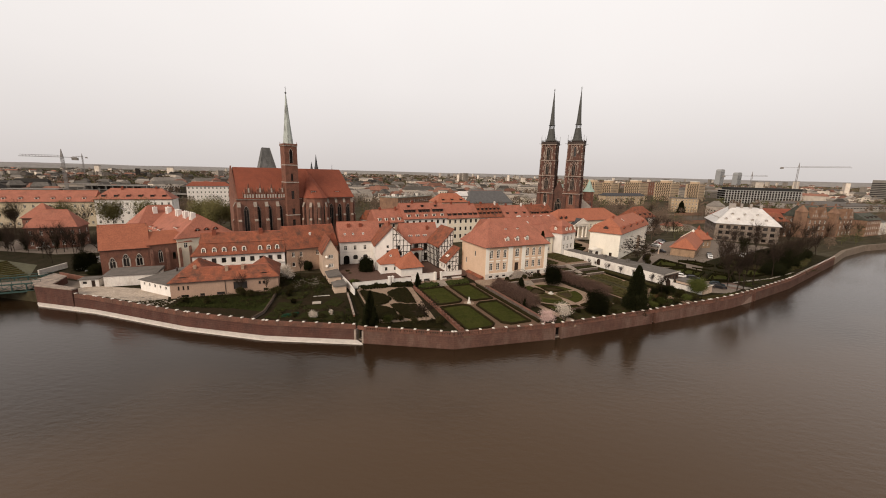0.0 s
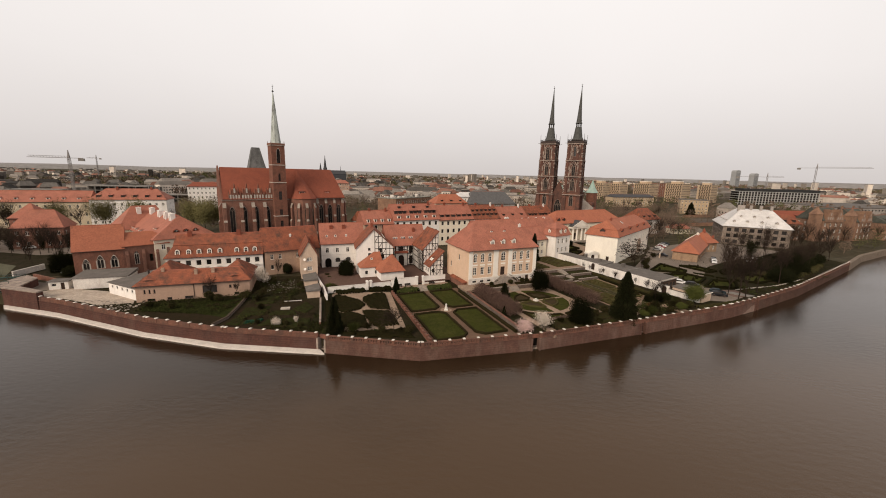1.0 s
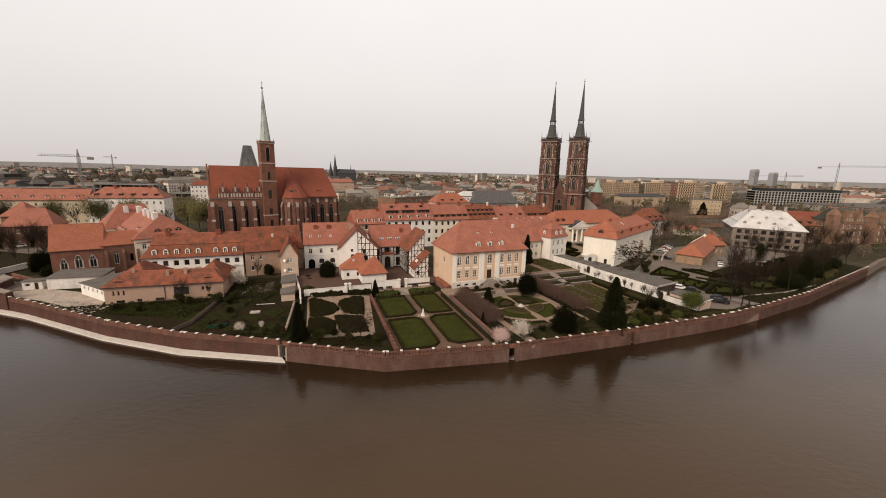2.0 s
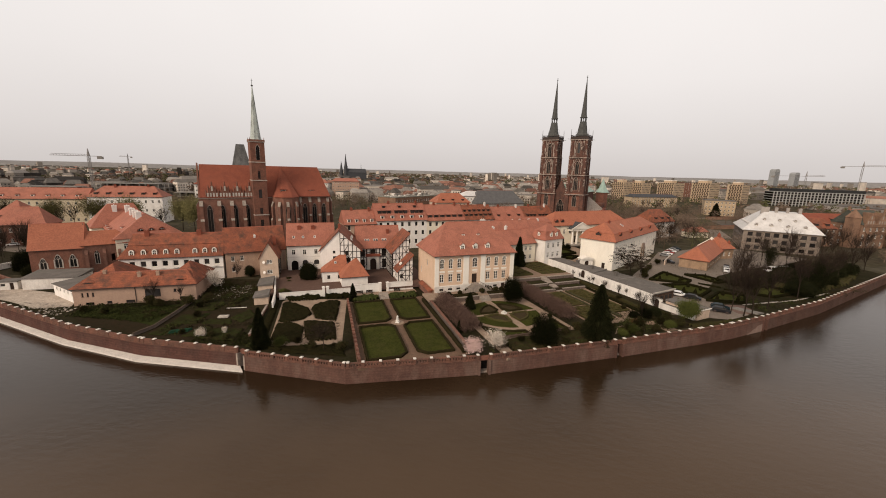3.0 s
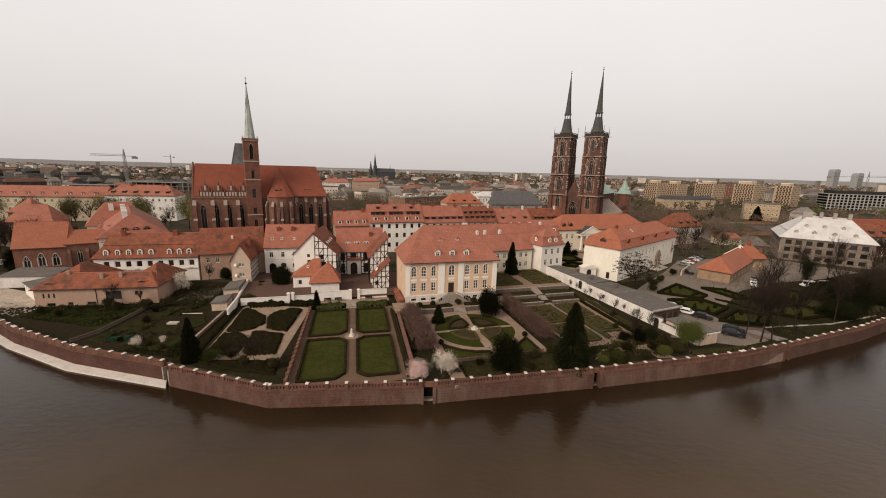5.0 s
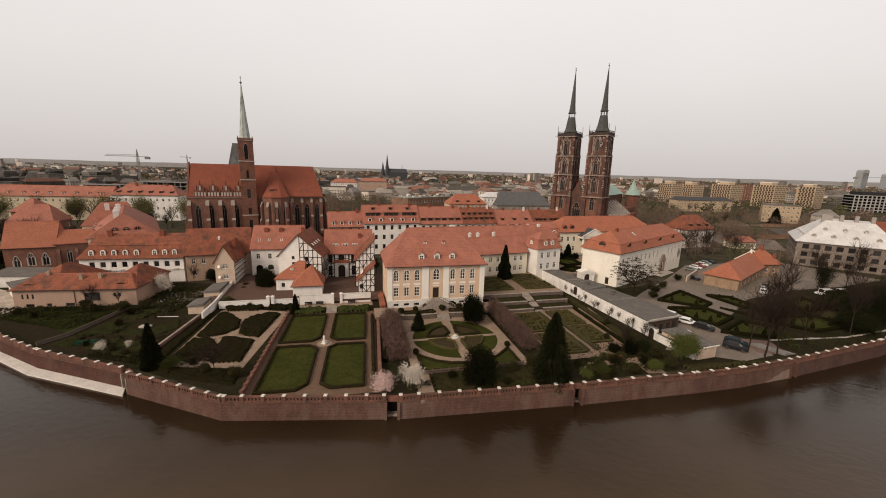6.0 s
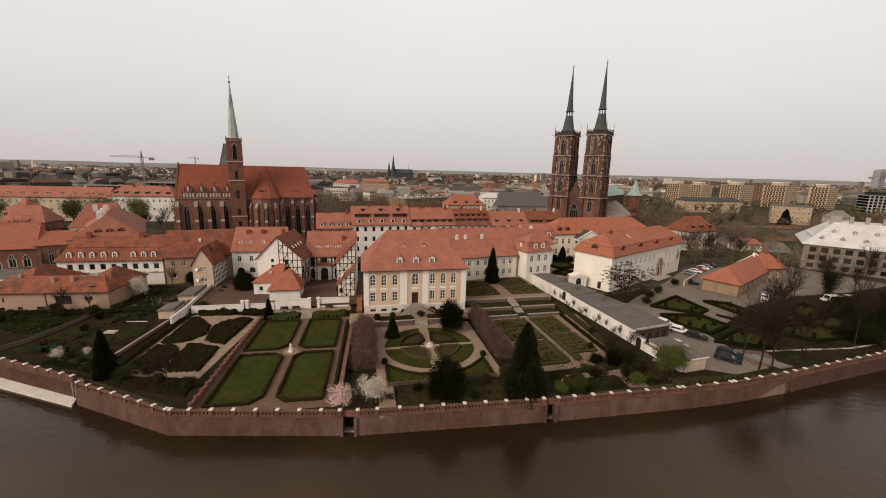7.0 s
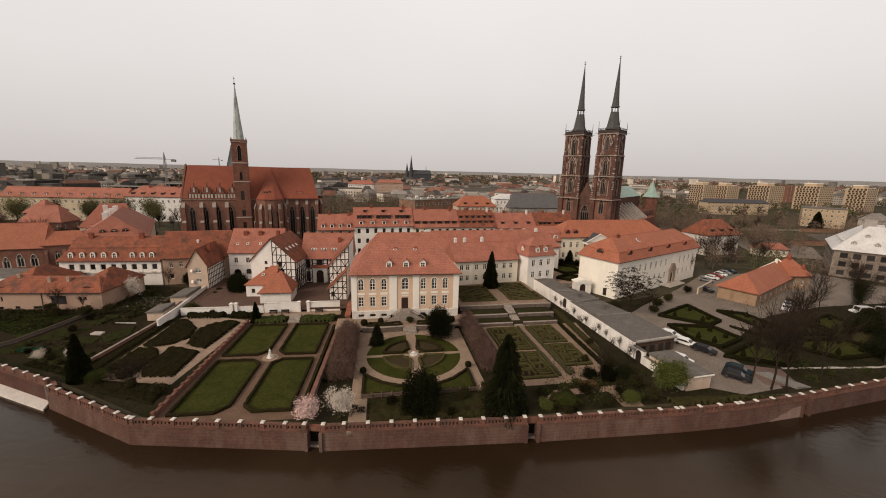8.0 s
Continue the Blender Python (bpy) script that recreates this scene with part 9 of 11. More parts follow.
    for i, ((xa, ya), (xb, yb)) in enumerate(zip(pts, pts[1:])):
        d = Vector((xb - xa, yb - ya)).normalized()
        v = Vector((-d.y, d.x)) * 0.25
        slab(bm, [(xa - v.x, ya - v.y), (xb - v.x, yb - v.y), (xb + v.x, yb + v.y), (xa + v.x, ya + v.y)], 2.6, WH[i])
        slab(cp, [(xa - v.x * 1.3, ya - v.y * 1.3), (xb - v.x * 1.3, yb - v.y * 1.3), (xb + v.x * 1.3, yb + v.y * 1.3), (xa + v.x * 1.3, ya + v.y * 1.3)], WH[i] + 0.004, WH[i] + 0.11)
    part("wall_body", bm, mat("flaking_white_limewash", (0.80, 0.745, 0.69), 0.9, 0.1, 0.5, stain=(0.36, 0.30, 0.26), stain_scale=0.45, stain_amt=0.5, bump=0.2), w)
    part("coping", cp, GREYROOF, w)
    for x, y, tz in ((57.2, 147.8, 3.9), (71.35, 123.0, 2.9)):
        bm = bmesh.new()
        pp = [(0.7 * math.cos(math.pi * i / 10), 1.7 + 0.7 * math.sin(math.pi * i / 10)) for i in range(11)] + [(-0.7, 0), (0.7, 0)]
        loft(bm, [[(a, -0.32, b) for a, b in pp], [(a, 0.1, b) for a, b in pp]])
        part("arched_door", fix(bm), DOORM, w, at=pose(x, y, tz, 0, 0, -62.5))
    # flat-roofed range behind the wall
    r = thing("flat_roofed_range", 0, 0, 0, 0, "low range with a grey felt roof behind the white wall", "garage range")
    P = [(46.9, 165.0), (55.2, 163.4), (63.6, 154.8), (66.2, 147.4), (72.8, 142.2), (79.2, 131.2), (70.8, 125.0)][::-1]
    bm = bmesh.new()
    slab(bm, P, 2.6, 5.9)
    part("wall", fix(bm), mat("brown_brick_patches", (0.105, 0.066, 0.048), 0.95, 0.35, 0.8, bump=0.4), r)
    for Q, zt in (([(46.9, 165.0), (53.3, 166.3), (59.5, 155.6), (54.3, 153.7)], 6.45), ([(54.3, 153.7), (62.0, 156.6), (65.6, 150.9), (59.5, 144.9)], 6.4), ([(59.5, 144.9), (66.2, 149.6), (72.2, 142.2), (64.6, 137.4)], 6.3), ([(64.6, 137.4), (73.0, 142.2), (79.4, 131.1), (70.8, 124.9)], 6.2)):
        bm = bmesh.new()
        slab(bm, Q[::-1], 5.88, zt)
        part("roof", fix(bm), GREYROOF, r, "grey felt flat roof")
        bm = bmesh.new()
        (xa, ya), (xb, yb) = Q[3], Q[2]
        dd = Vector((xb - xa, yb - ya)).normalized()
        nn = Vector((dd.y, -dd.x)) * 0.28
        slab(bm, [(xa, ya), (xa + nn.x, ya + nn.y), (xb + nn.x, yb + nn.y), (xb, yb)], 5.9, zt + 0.22)
        part("parapet", fix(bm), CONCRETE, r)
    bm = bmesh.new()
    d = Vector((79.2 - 70.8, 131.2 - 125.0)).normalized()
    slab(bm, [(70.8, 124.5), (79.5, 130.8), (79.4, 131.0), (70.7, 124.7)], 6.1, 6.46)
    part("edge_strip", bm, STONE, r)
    for s in (2.0, 4.4, 6.8, 8.8):
        bm = bmesh.new()
        box(bm, -0.6, -0.1, 0, 0.6, 0.1, 1.5)
        part("window", bm, GLASS, r, at=pose(70.8 + d.x * s, 125.0 + d.y * s, 3.4, 0, 0, 36.4))
    for x, y in ((57.5, 158.5), (60.5, 150.5), (66.5, 143.5)):
        bm = bmesh.new()
        box(bm, -0.5, -0.5, 0, 0.5, 0.5, 1.1)
        box(bm, -0.6, -0.6, 1.1, 0.6, 0.6, 1.25)
        part("roof_vent", bm, GREYROOF, r, at=pose(x, y, 6.2, 0, 0, 30))
    s = thing("low_store", 77.2, 113.9, 3.0, 32, "low pinkish store with a grey felt roof and a white edge", "store")
    house_walls(s, 5.0, 8.6, 2.5, {}, BEIGE)
    bm = bmesh.new()
    loft(bm, [rect(-0.15, -0.2, 5.25, 8.7, 2.504), [(-0.15, -0.2, 2.65), (5.25, -0.2, 2.65), (5.25, 8.7, 2.95), (-0.15, 8.7, 2.95)]])
    part("roof", fix(bm), GREYROOF, s)
    bm = bmesh.new()
    box(bm, 0.9, -0.3, 2.5, 5.3, -0.205, 2.72)
    part("edge_strip", bm, TRIM, s, "white roof edge")


def courtyard():
    flat("courtyard", [(-32.4, 109.0), (2.6, 126.2), (7.6, 128.8), (-2.0, 148), (-20, 152), (-50, 139), (-43.5, 126.0)], 4.05, PAVE, "reddish paved courtyard behind the white wall", "courtyard", 0.05)
    F = frame_at(-31.9, 108.9, 26.4)
    for a, b, h in ((0, 11.4, 1.7), (12.8, 19.0, 1.7), (19.2, 27.4, 2.5), (30.0, 37.6, 2.5)):
        low_wall([F(a, 0.4), F(b, 0.4)], h, 0.4, 3.0, WHITE, WHITE_OLD, "white plastered garden wall with a worn coping")
    for a in (11.6, 12.7, 27.6, 29.8):
        bm = bmesh.new()
        box(bm, -0.35, -0.35, -0.3, 0.35, 0.35, 2.6)
        loft(bm, [rect(-0.45, -0.45, 0.45, 0.45, 2.6), rect(-0.45, -0.45, 0.45, 0.45, 2.75), rect(-0.05, -0.05, 0.05, 0.05, 3.0)])
        x, y = F(a, 0.2)
        tagged(part("gate_pier", bm, WHITE, at=pose(x, y, 3.0, 0, 0, 26.4)), "white plastered gate pier", "gate pier", "gate piers")
    # benches by the wall
    for a in (21.5, 24.3, 32.5):
        x, y = F(a, -0.6)
        t = thing("bench", x, y, 3.02, 26.4, "dark wooden garden bench against the white wall", "bench", "garden benches")
        bm = bmesh.new()
        box(bm, -0.95, -0.25, 0.42, 0.95, 0.25, 0.5)
        part("seat", bm, TIMBER, t)
        bm = bmesh.new()
        box(bm, -0.95, 0.2, 0.55, 0.95, 0.27, 0.95)
        part("backrest", bm, TIMBER, t)
        for sx in (-0.8, 0.8):
            bm = bmesh.new()
            box(bm, sx - 0.05, -0.22, 0, sx + 0.05, 0.24, 0.42)
            part("leg", bm, TIMBER, t)
    flat("wall_foot_path", [F(19, -2.6), F(38, -2.6), F(38, 0.2), F(19, 0.2)], G, GRAVEL, "pale gravel strip below the white wall", "path", 0.05)
    flat("lane", [(-45.5, 124.6), (-40.0, 127.6), (-32.0, 111.5), (-35.5, 109.5)], 4.1, PAVE, "reddish lane between the old houses", "lane", 0.05)
    # white side wall with sheds
    low_wall([(-29.6, 101.8), (-33.2, 109.2), (-42.4, 125.4)], 1.75, 0.35, 3.1, WHITE, WHITE_OLD, "white wall climbing along the lane")
    for x, y, L, D, h in ((-36.0, 104.0, 3.4, 5.0, 2.0), (-40.6, 113.2, 3.8, 7.5, 2.2)):
        t = thing("garden_shed", x, y, 3.0, 26.0, "low plastered garden shed with a felt roof", "shed", "garden sheds")
        bm = bmesh.new()
        box(bm, 0, 0, 0, L, D, h)
        part("wall", bm, BEIGE, t)
        bm = bmesh.new()
        loft(bm, [rect(-0.3, -0.3, L + 0.2, D + 0.3, h), [(-0.3, -0.3, h + 0.1), (L + 0.2, -0.3, h + 0.7), (L + 0.2, D + 0.3, h + 0.7), (-0.3, D + 0.3, h + 0.1)]])
        part("roof", bm, GREYROOF, t)
    # left vegetable gardens
    low_wall([(-49.2, 82.4), (-48.6, 87), (-50.5, 95), (-52.6, 102.6)], 0.6, 0.35, 3.0, mat("rubble_stone", (0.16, 0.12, 0.10)), mat("mossy_coping", (0.085, 0.062, 0.047), 0.95, 0.4, 1.0, bump=0.5, bscale=4), "old low garden boundary wall of rubble")
    low_wall([(-25.7, 86.2), (-28.9, 95.0), (-32.0, 103.2)], 0.6, 0.35, 3.0, BRICK, STONE_OLD, "low worn brick wall of the shrub garden")
    for P in ([(-48.2, 82.6), (-26.6, 82.2), (-31.0, 97.5), (-35.0, 102.5), (-48.0, 104), (-50.0, 94), (-48.0, 87)], [(-50.0, 83.4), (-49.4, 87.6), (-58, 89.4), (-72, 89.6), (-66, 86.0)]):
        bm = bmesh.new()
        slab(bm, P, 2.7, 3.05)
        tagged(part("vegetable_plot", fix(bm), mat("brown_bed_soil", (0.030, 0.020, 0.012), 0.95, 0.4, 0.8, (0.019, 0.016, 0.008), 0.6, 6.0)), "dark rough garden plot by the river wall", "garden plot", kind="structure")
    bm = bmesh.new()
    slab(bm, [(-113, 98.2), (-97, 95.2), (-86, 92.4), (-79, 95.0), (-84, 102), (-108, 104.5)], 2.7, 3.05)
    tagged(part("gravel_yard", fix(bm), mat("pale_sandy_yard", (0.45, 0.37, 0.30), 0.95, 0.35, 0.3, bump=0.6, bscale=4)), "pale rubble yard beside the annexe", "yard", kind="structure")
    bm = bmesh.new()
    slab(bm, [(-49.4, 88.0), (-51.0, 95), (-53.2, 101.5), (-75, 93.0), (-72.5, 90.0), (-58, 89.8)], 2.7, 3.06)
    tagged(part("meadow", fix(bm), mat("fresh_rough_grass", (0.028, 0.034, 0.008), 0.95, 0.45, 0.4, (0.016, 0.018, 0.006), 0.8, 4.0)), "fresh rough grass in front of the low garden house", "grass", kind="structure")
    # patches of weeds and low crops between the beds
    weed = mat("low_weeds", (0.023, 0.029, 0.008), 0.95, 0.5, 0.8, (0.022, 0.016, 0.008), 0.6, 3.0)
    for P, h_ in (([(-47.6, 97.4), (-43.2, 98.6), (-43.8, 103.6), (-47.8, 103.2)], 0.5), ([(-47.0, 88.4), (-41.4, 90.6), (-42.6, 96.6), (-48.4, 94.6)], 0.35), ([(-40.2, 90.4), (-33.6, 91.6), (-35.4, 94.2), (-40.8, 93.4)], 0.3), ([(-36.2, 94.8), (-32.0, 92.6), (-31.2, 97.2), (-35.2, 101.0)], 0.4), ([(-46.8, 83.4), (-43.8, 83.4), (-44.6, 87.4), (-47.2, 87.2)], 0.3), ([(-39.6, 84.0), (-27.6, 83.6), (-29.2, 89.4), (-38.6, 88.6)], 0.45)):
        bed(P, h_, 3.05, weed, "patch of low green weeds and crops on dark soil", "weed_patch", "weeds", 0.3)
    # pale flowers in rows and a green net over a bed
    rf = random.Random(31)
    fv, ff = [], []
    for _ in range(190):
        a_ = rf.choice(((-49.9, 109.8), (-51.0, 115.0), (-47.2, 112.5), (-44.4, 111.2), (-46.0, 116.5)))
        x, y, zz = a_[0] + rf.gauss(0, 1.0), a_[1] + rf.gauss(0, 1.6), 3.15 + rf.random() * 0.35
        i = len(fv)
        r_ = rf.uniform(0.05, 0.11)
        fv.extend([(x - r_, y, zz), (x, y - r_, zz + 0.03), (x + r_, y, zz), (x, y + r_, zz + 0.05)])
        ff.append((i, i + 1, i + 2, i + 3))
    tagged(new("white_flowers", mesh_of("white_flowers", fv, ff, BLOSSOM_W)), "patches of small white garden flowers", "flowers", kind="stuff")
    bm = bmesh.new()
    for k in range(6):
        xa = -43.2 + 0.55 * k
        loft(bm, [[(xa, 84.4 + 0.3 * k, 3.0), (xa + 0.5, 84.7 + 0.3 * k, 3.0), (xa + 0.5, 86.2 + 0.3 * k, 3.0), (xa, 85.9 + 0.3 * k, 3.0)], [(xa + 0.05, 84.7 + 0.3 * k, 3.5 + 0.08 * (k % 2)), (xa + 0.45, 84.9 + 0.3 * k, 3.45), (xa + 0.45, 85.9 + 0.3 * k, 3.5), (xa + 0.05, 85.6 + 0.3 * k, 3.55)]])
    tagged(part("crop_net", bm, mat("green_crop_net", (0.016, 0.05, 0.028), 0.8, 0.3, 1.5)), "low green net stretched over a vegetable bed", "crop net")
    for x, y, h_ in ((-41.1, 100.4, 0),):
        bm = bmesh.new()
        box(bm, 0, 0, 0, 4.6, 0.14, 0.22)
        tagged(part("edging_board", bm, CAP, at=pose(x, y, 3.0, 0, 0, 19)), "long pale edging board of a bed", "board", "edging boards")
    # rubble pieces and pale boards
    rng = random.Random(8)
    verts, faces = [], []
    for i in range(150):
        x, y = rng.uniform(-92, -76), rng.uniform(89.5, 95.5)
        if y < 84.2 + (-66 - x) * 0.29 + 1.5:
            continue
        r_ = rng.uniform(0.08, 0.32)
        b = len(verts)
        for k in range(8):
            verts.append((x + (r_ if k & 1 else -r_) * rng.uniform(0.5, 1.3), y + (r_ if k & 2 else -r_) * rng.uniform(0.4, 0.9), 3.0 + (r_ * 0.6 if k & 4 else -0.1)))
        faces += [tuple(b + q for q in f) for f in ((0, 1, 5, 4), (1, 3, 7, 5), (3, 2, 6, 7), (2, 0, 4, 6), (4, 5, 7, 6))]
    tagged(new("rubble", mesh_of("rubble", verts, faces, mat("pale_rubble", (0.33, 0.28, 0.235), 0.9, 0.3, 1.0, island=0.4))), "scattered pale rubble and boards in the yard", "rubble", kind="stuff")
    for x, y, a in ((-38.2, 95.2, 16),):
        bm = bmesh.new()
        box(bm, -1.1, -0.6, 0, 1.1, 0.6, 0.35)
        tagged(part("cold_frame", bm, STONE, at=pose(x, y, 3.03, 0, 0, a)), "pale cold frame on the garden plot", "cold frame", "cold frames")


def forecourt_lawns():
    for P in ([(54.0, 194.6), (60.4, 192.6), (62.8, 185.6), (57.0, 181.6), (52.4, 187.0)], [(54.6, 174.6), (58.6, 173.0), (62.2, 178.8), (57.8, 179.8)]):
        P = P[::-1]
        bm = bmesh.new()
        slab(bm, P, 4.3, 4.5)
        tagged(part("forecourt_lawn", fix(bm), GRASS), "hedged lawn of the palace forecourt", "lawn", "forecourt lawns")
        hedge(P, 0.9, 0.8, 4.44, HEDGE, label="dark clipped hedge round a forecourt lawn")


def car_park():
    flat("car_park", [(72.5, 117.2), (86.6, 116.2), (94, 121.0), (90.5, 129.5), (88.0, 137), (95, 143), (109, 163), (128, 178), (150, 190), (172, 206), (156, 222), (146, 232), (118, 212), (106, 206), (92, 181), (78.6, 160), (72, 148), (79, 132)][::-1], G, ASPHALT, "grey asphalt drive and car park", "car park", 0.03)
    for P in ([(80.8, 152.0), (90.4, 164.0), (95.0, 153.4), (91.6, 149.4)], [(97.2, 161.8), (103.4, 161.6), (107.0, 154.5), (103.0, 152.4)], [(81.6, 145.4), (91.6, 148.0), (95.6, 142.4), (89.4, 135.6), (84.6, 138.4)], [(88.6, 131.0), (96.7, 140.2), (103.6, 138.4), (98.9, 130.8)], [(107, 150.4), (112, 151.2), (118.0, 153.4), (115.4, 160.2), (109.2, 155.2)], [(116.6, 161.6), (119.6, 154.4), (127.6, 161.8), (125.2, 169.0)], [(105.6, 141.2), (108.8, 146.6), (118.2, 150.8), (122.2, 144.6), (111.6, 138.4)]):
        area = sum(P[i][0] * P[(i + 1) % len(P)][1] - P[(i + 1) % len(P)][0] * P[i][1] for i in range(len(P)))
        P = P if area > 0 else P[::-1]
        bm = bmesh.new()
        slab(bm, P, 2.8, 3.12)
        tagged(part("park_lawn", fix(bm), GRASS), "lawn bed edged with a dark clipped hedge", "lawn", "park lawns")
        hedge(P, 0.8, 0.7, 3.05, HEDGE, label="dark clipped hedge round a park lawn")
        cx_, cy_ = sum(p[0] for p in P) / len(P), sum(p[1] for p in P) / len(P)
        for k, (px, py) in enumerate(P):
            bm = bmesh.new()
            loft(bm, [circle(0, 0, r_, z_, 9) for r_, z_ in ((0.35, 0), (0.5, 0.3), (0.4, 0.8), (0.2, 1.3), (0.03, 1.6))])
            tagged(part("clipped_cone", bm, HEDGE, at=pose(cx_ + (px - cx_) * 0.55, cy_ + (py - cy_) * 0.55, 3.1)), "small dark cone-shaped clipped bush", "bush", "clipped cones")
    for cx_, cy_ in ((98.6, 148.6), (103.6, 143.0)):
        ring = [(cx_ + 2.9 * math.cos(math.tau * k / 12) * 0.8 - 1.3 * math.sin(math.tau * k / 12) * 0.6, cy_ + 2.9 * math.cos(math.tau * k / 12) * -0.6 + 1.3 * math.sin(math.tau * k / 12) * 0.8) for k in range(12)]
        hedge(ring, 0.5, 0.4, 3.02, HEDGE, label="oval ring of low dark hedge in the park")
    bed([(121.0, 152.2), (124.6, 143.6), (150, 160), (166, 175), (150, 184), (130, 166)], 1.3, material=IVY, label="wide dark evergreen ground cover under the park trees", name="ground_cover", cat="shrubs", step=0.7)
    for k in range(3):
        bm = bmesh.new()
        slab(bm, [(91.6 + 0.9 * k, 125.2 + 0.5 * k), (96.2 + 0.9 * k, 121.4 + 0.5 * k), (97.1 + 0.9 * k, 121.9 + 0.5 * k), (92.5 + 0.9 * k, 125.7 + 0.5 * k)], 2.8, 3.4 - 0.12 * k)
        tagged(part("seat_step", bm, CONCRETE), "broad grey stone seat step by the river wall", "step", "seat steps")
    flat("park_path", [(90.8, 128.6), (97.2, 129.0), (97.4, 122.4), (91.4, 121.2)][::-1], G, mat("brick_paving", (0.17, 0.11, 0.09), 0.9, 0.3, 1.0), "reddish paved seat place by the river wall", "path", 0.05)
    for P in ([(97.6, 129.4), (117, 137.0), (134, 147.5)],):
        hedge(P, 0.4, 0.12, 3.05, STONE, closed=False, name="kerb_path", label="pale winding park path edge", cat="path")
    low_wall([(-134.3, 112.7), (-135.6, 123.1)], 1.7, 0.4, 3.0, WHITE_OLD, CAP, "stained white yard wall by the bridge")
    low_wall([(-133.9, 128.0), (-131.5, 133.5)], 2.2, 0.4, 3.0, WHITE_OLD, CAP, "short white yard wall near the brick chapel")
    low_wall([(-127, 112.5), (-119.5, 110.0), (-111, 107.0)], 1.3, 0.4, 3.0, BRICK_RED, BRICK, "low red brick wall by the bridge end")
    flat("maze_ground", [(-143, 107.5), (-137, 112.5), (-149, 125.5), (-170, 131), (-162, 118)], G, mat("pale_maze_gravel", (0.11, 0.105, 0.07), 0.95, 0.3, 0.5), "pale gravel ground between low maze hedges", "garden", 0.04)
    for k in range(9):
        a, b = (-142.6 - 2.6 * k, 108.3 + 2.0 * k), (-138.4 - 3.1 * k, 113.0 + 1.9 * k)
        hedge([a, b], 0.8, 0.5, 3.02, KNOT, closed=False, label="straight low hedge of a small maze")
    flat("bridge_street", [(-113, 99.0), (-108, 106.5), (-131, 110.5), (-134, 103.5)], G, mat("grey_street_paving", (0.19, 0.155, 0.125), 0.9, 0.25, 0.5), "grey paved street leading to the bridge", "street", 0.05)
    flat("wood_floor", [(-232, 118), (-176, 104), (-143, 106), (-122, 116), (-116, 128), (-136, 150), (-150, 176), (-178, 186), (-240, 176)], G, mat("dark_leafy_ground", (0.034, 0.026, 0.017), 0.95, 0.4, 0.3, (0.02, 0.019, 0.01), 0.6, 3.0), "dark leaf-strewn ground under bare trees", "ground", 0.012)
    flat("yard", [(-215, 150), (-192, 146), (-160, 142), (-140, 150), (-148, 160), (-205, 172)][::-1], G, ASPHALT, "grey asphalt yard under bare trees", "yard", 0.03)
    kiosk = thing("kiosk", -110.5, 102.2, 3.0, 20, "small pale kiosk with a flat grey roof", "kiosk")
    house_walls(kiosk, 4.6, 3.0, 2.3, {"f": [(0.6, 0.9, 1.8, 1.8, "", "plain"), (2.8, 0, 3.7, 2.0, "", "door")]}, WHITE_OLD)
    bm = bmesh.new()
    box(bm, -0.3, -0.3, 2.3, 4.9, 3.3, 2.5)
    part("roof", bm, GREYROOF, kiosk)
    low_wall([(97.0, 178.4), (104.5, 190.5)], 1.8, 0.4, 3.0, BEIGE, STONE, "cream plastered yard wall beside the bishop's house")
    bed([(88.6, 116.4), (72.8, 110.2), (75, 108.4), (93, 118.2)], 0.8, material=IVY, label="green shrub border along the river wall", name="shrub_border", cat="shrubs", step=0.5)


def make_car(x, y, turn, paint, label, van=False):
    t = thing("car", x, y, 3.04, turn, label, "car", "parked cars")
    L, W, H = (4.9, 1.95, 1.95) if van else (4.4, 1.8, 1.45)
    bm = bmesh.new()
    prof = [(0, 0.35), (0.05, 0.75), (1.0, 0.92), (1.75 if not van else 1.3, H), (L - 0.9 if not van else L - 0.15, H), (L - 0.1, 0.95), (L, 0.4)]
    loft(bm, [[(a - L / 2, -W / 2, b) for a, b in prof], [(a - L / 2, -W / 2 + 0.02, b) for a, b in prof], [(a - L / 2, W / 2 - 0.02, b) for a, b in prof], [(a - L / 2, W / 2, b) for a, b in prof]])
    part("body", fix(bm), paint, t)
    bm = bmesh.new()
    q = [(1.15, 0.97), (1.85 if not van else 1.45, H - 0.08), (L - 1.0 if not van else L - 0.3, H - 0.08), (L - 0.45, 0.97)]
    for s in (-1, 1):
        loft(bm, [[(a - L / 2, s * (W / 2 + 0.004), b) for a, b in q], [(a - L / 2, s * (W / 2 + 0.02), b) for a, b in q]])
    part("side_window", fix(bm), GLASS, t)
    bm = bmesh.new()
    quad(bm, (1.03 - L / 2, -W / 2 + 0.12, 0.95), (1.03 - L / 2, W / 2 - 0.12, 0.95), ((1.74 if not van else 1.29) - L / 2, W / 2 - 0.18, H - 0.06), ((1.74 if not van else 1.29) - L / 2, -W / 2 + 0.18, H - 0.06))
    bmesh.ops.translate(bm, verts=bm.verts, vec=(-0.03, 0, 0.02))
    part("windscreen", bm, GLASS, t)
    for a in (0.85, L - 0.85):
        for s in (-1, 1):
            bm = bmesh.new()
            ring = [(a - L / 2 + 0.33 * math.cos(math.tau * i / 14), 0.33 + 0.33 * math.sin(math.tau * i / 14)) for i in range(14)]
            loft(bm, [[(p, s * (W / 2 - 0.2), q_) for p, q_ in ring], [(p, s * (W / 2 + 0.02), q_) for p, q_ in ring]])
            part("wheel", fix(bm), FRAME_DARK, t)


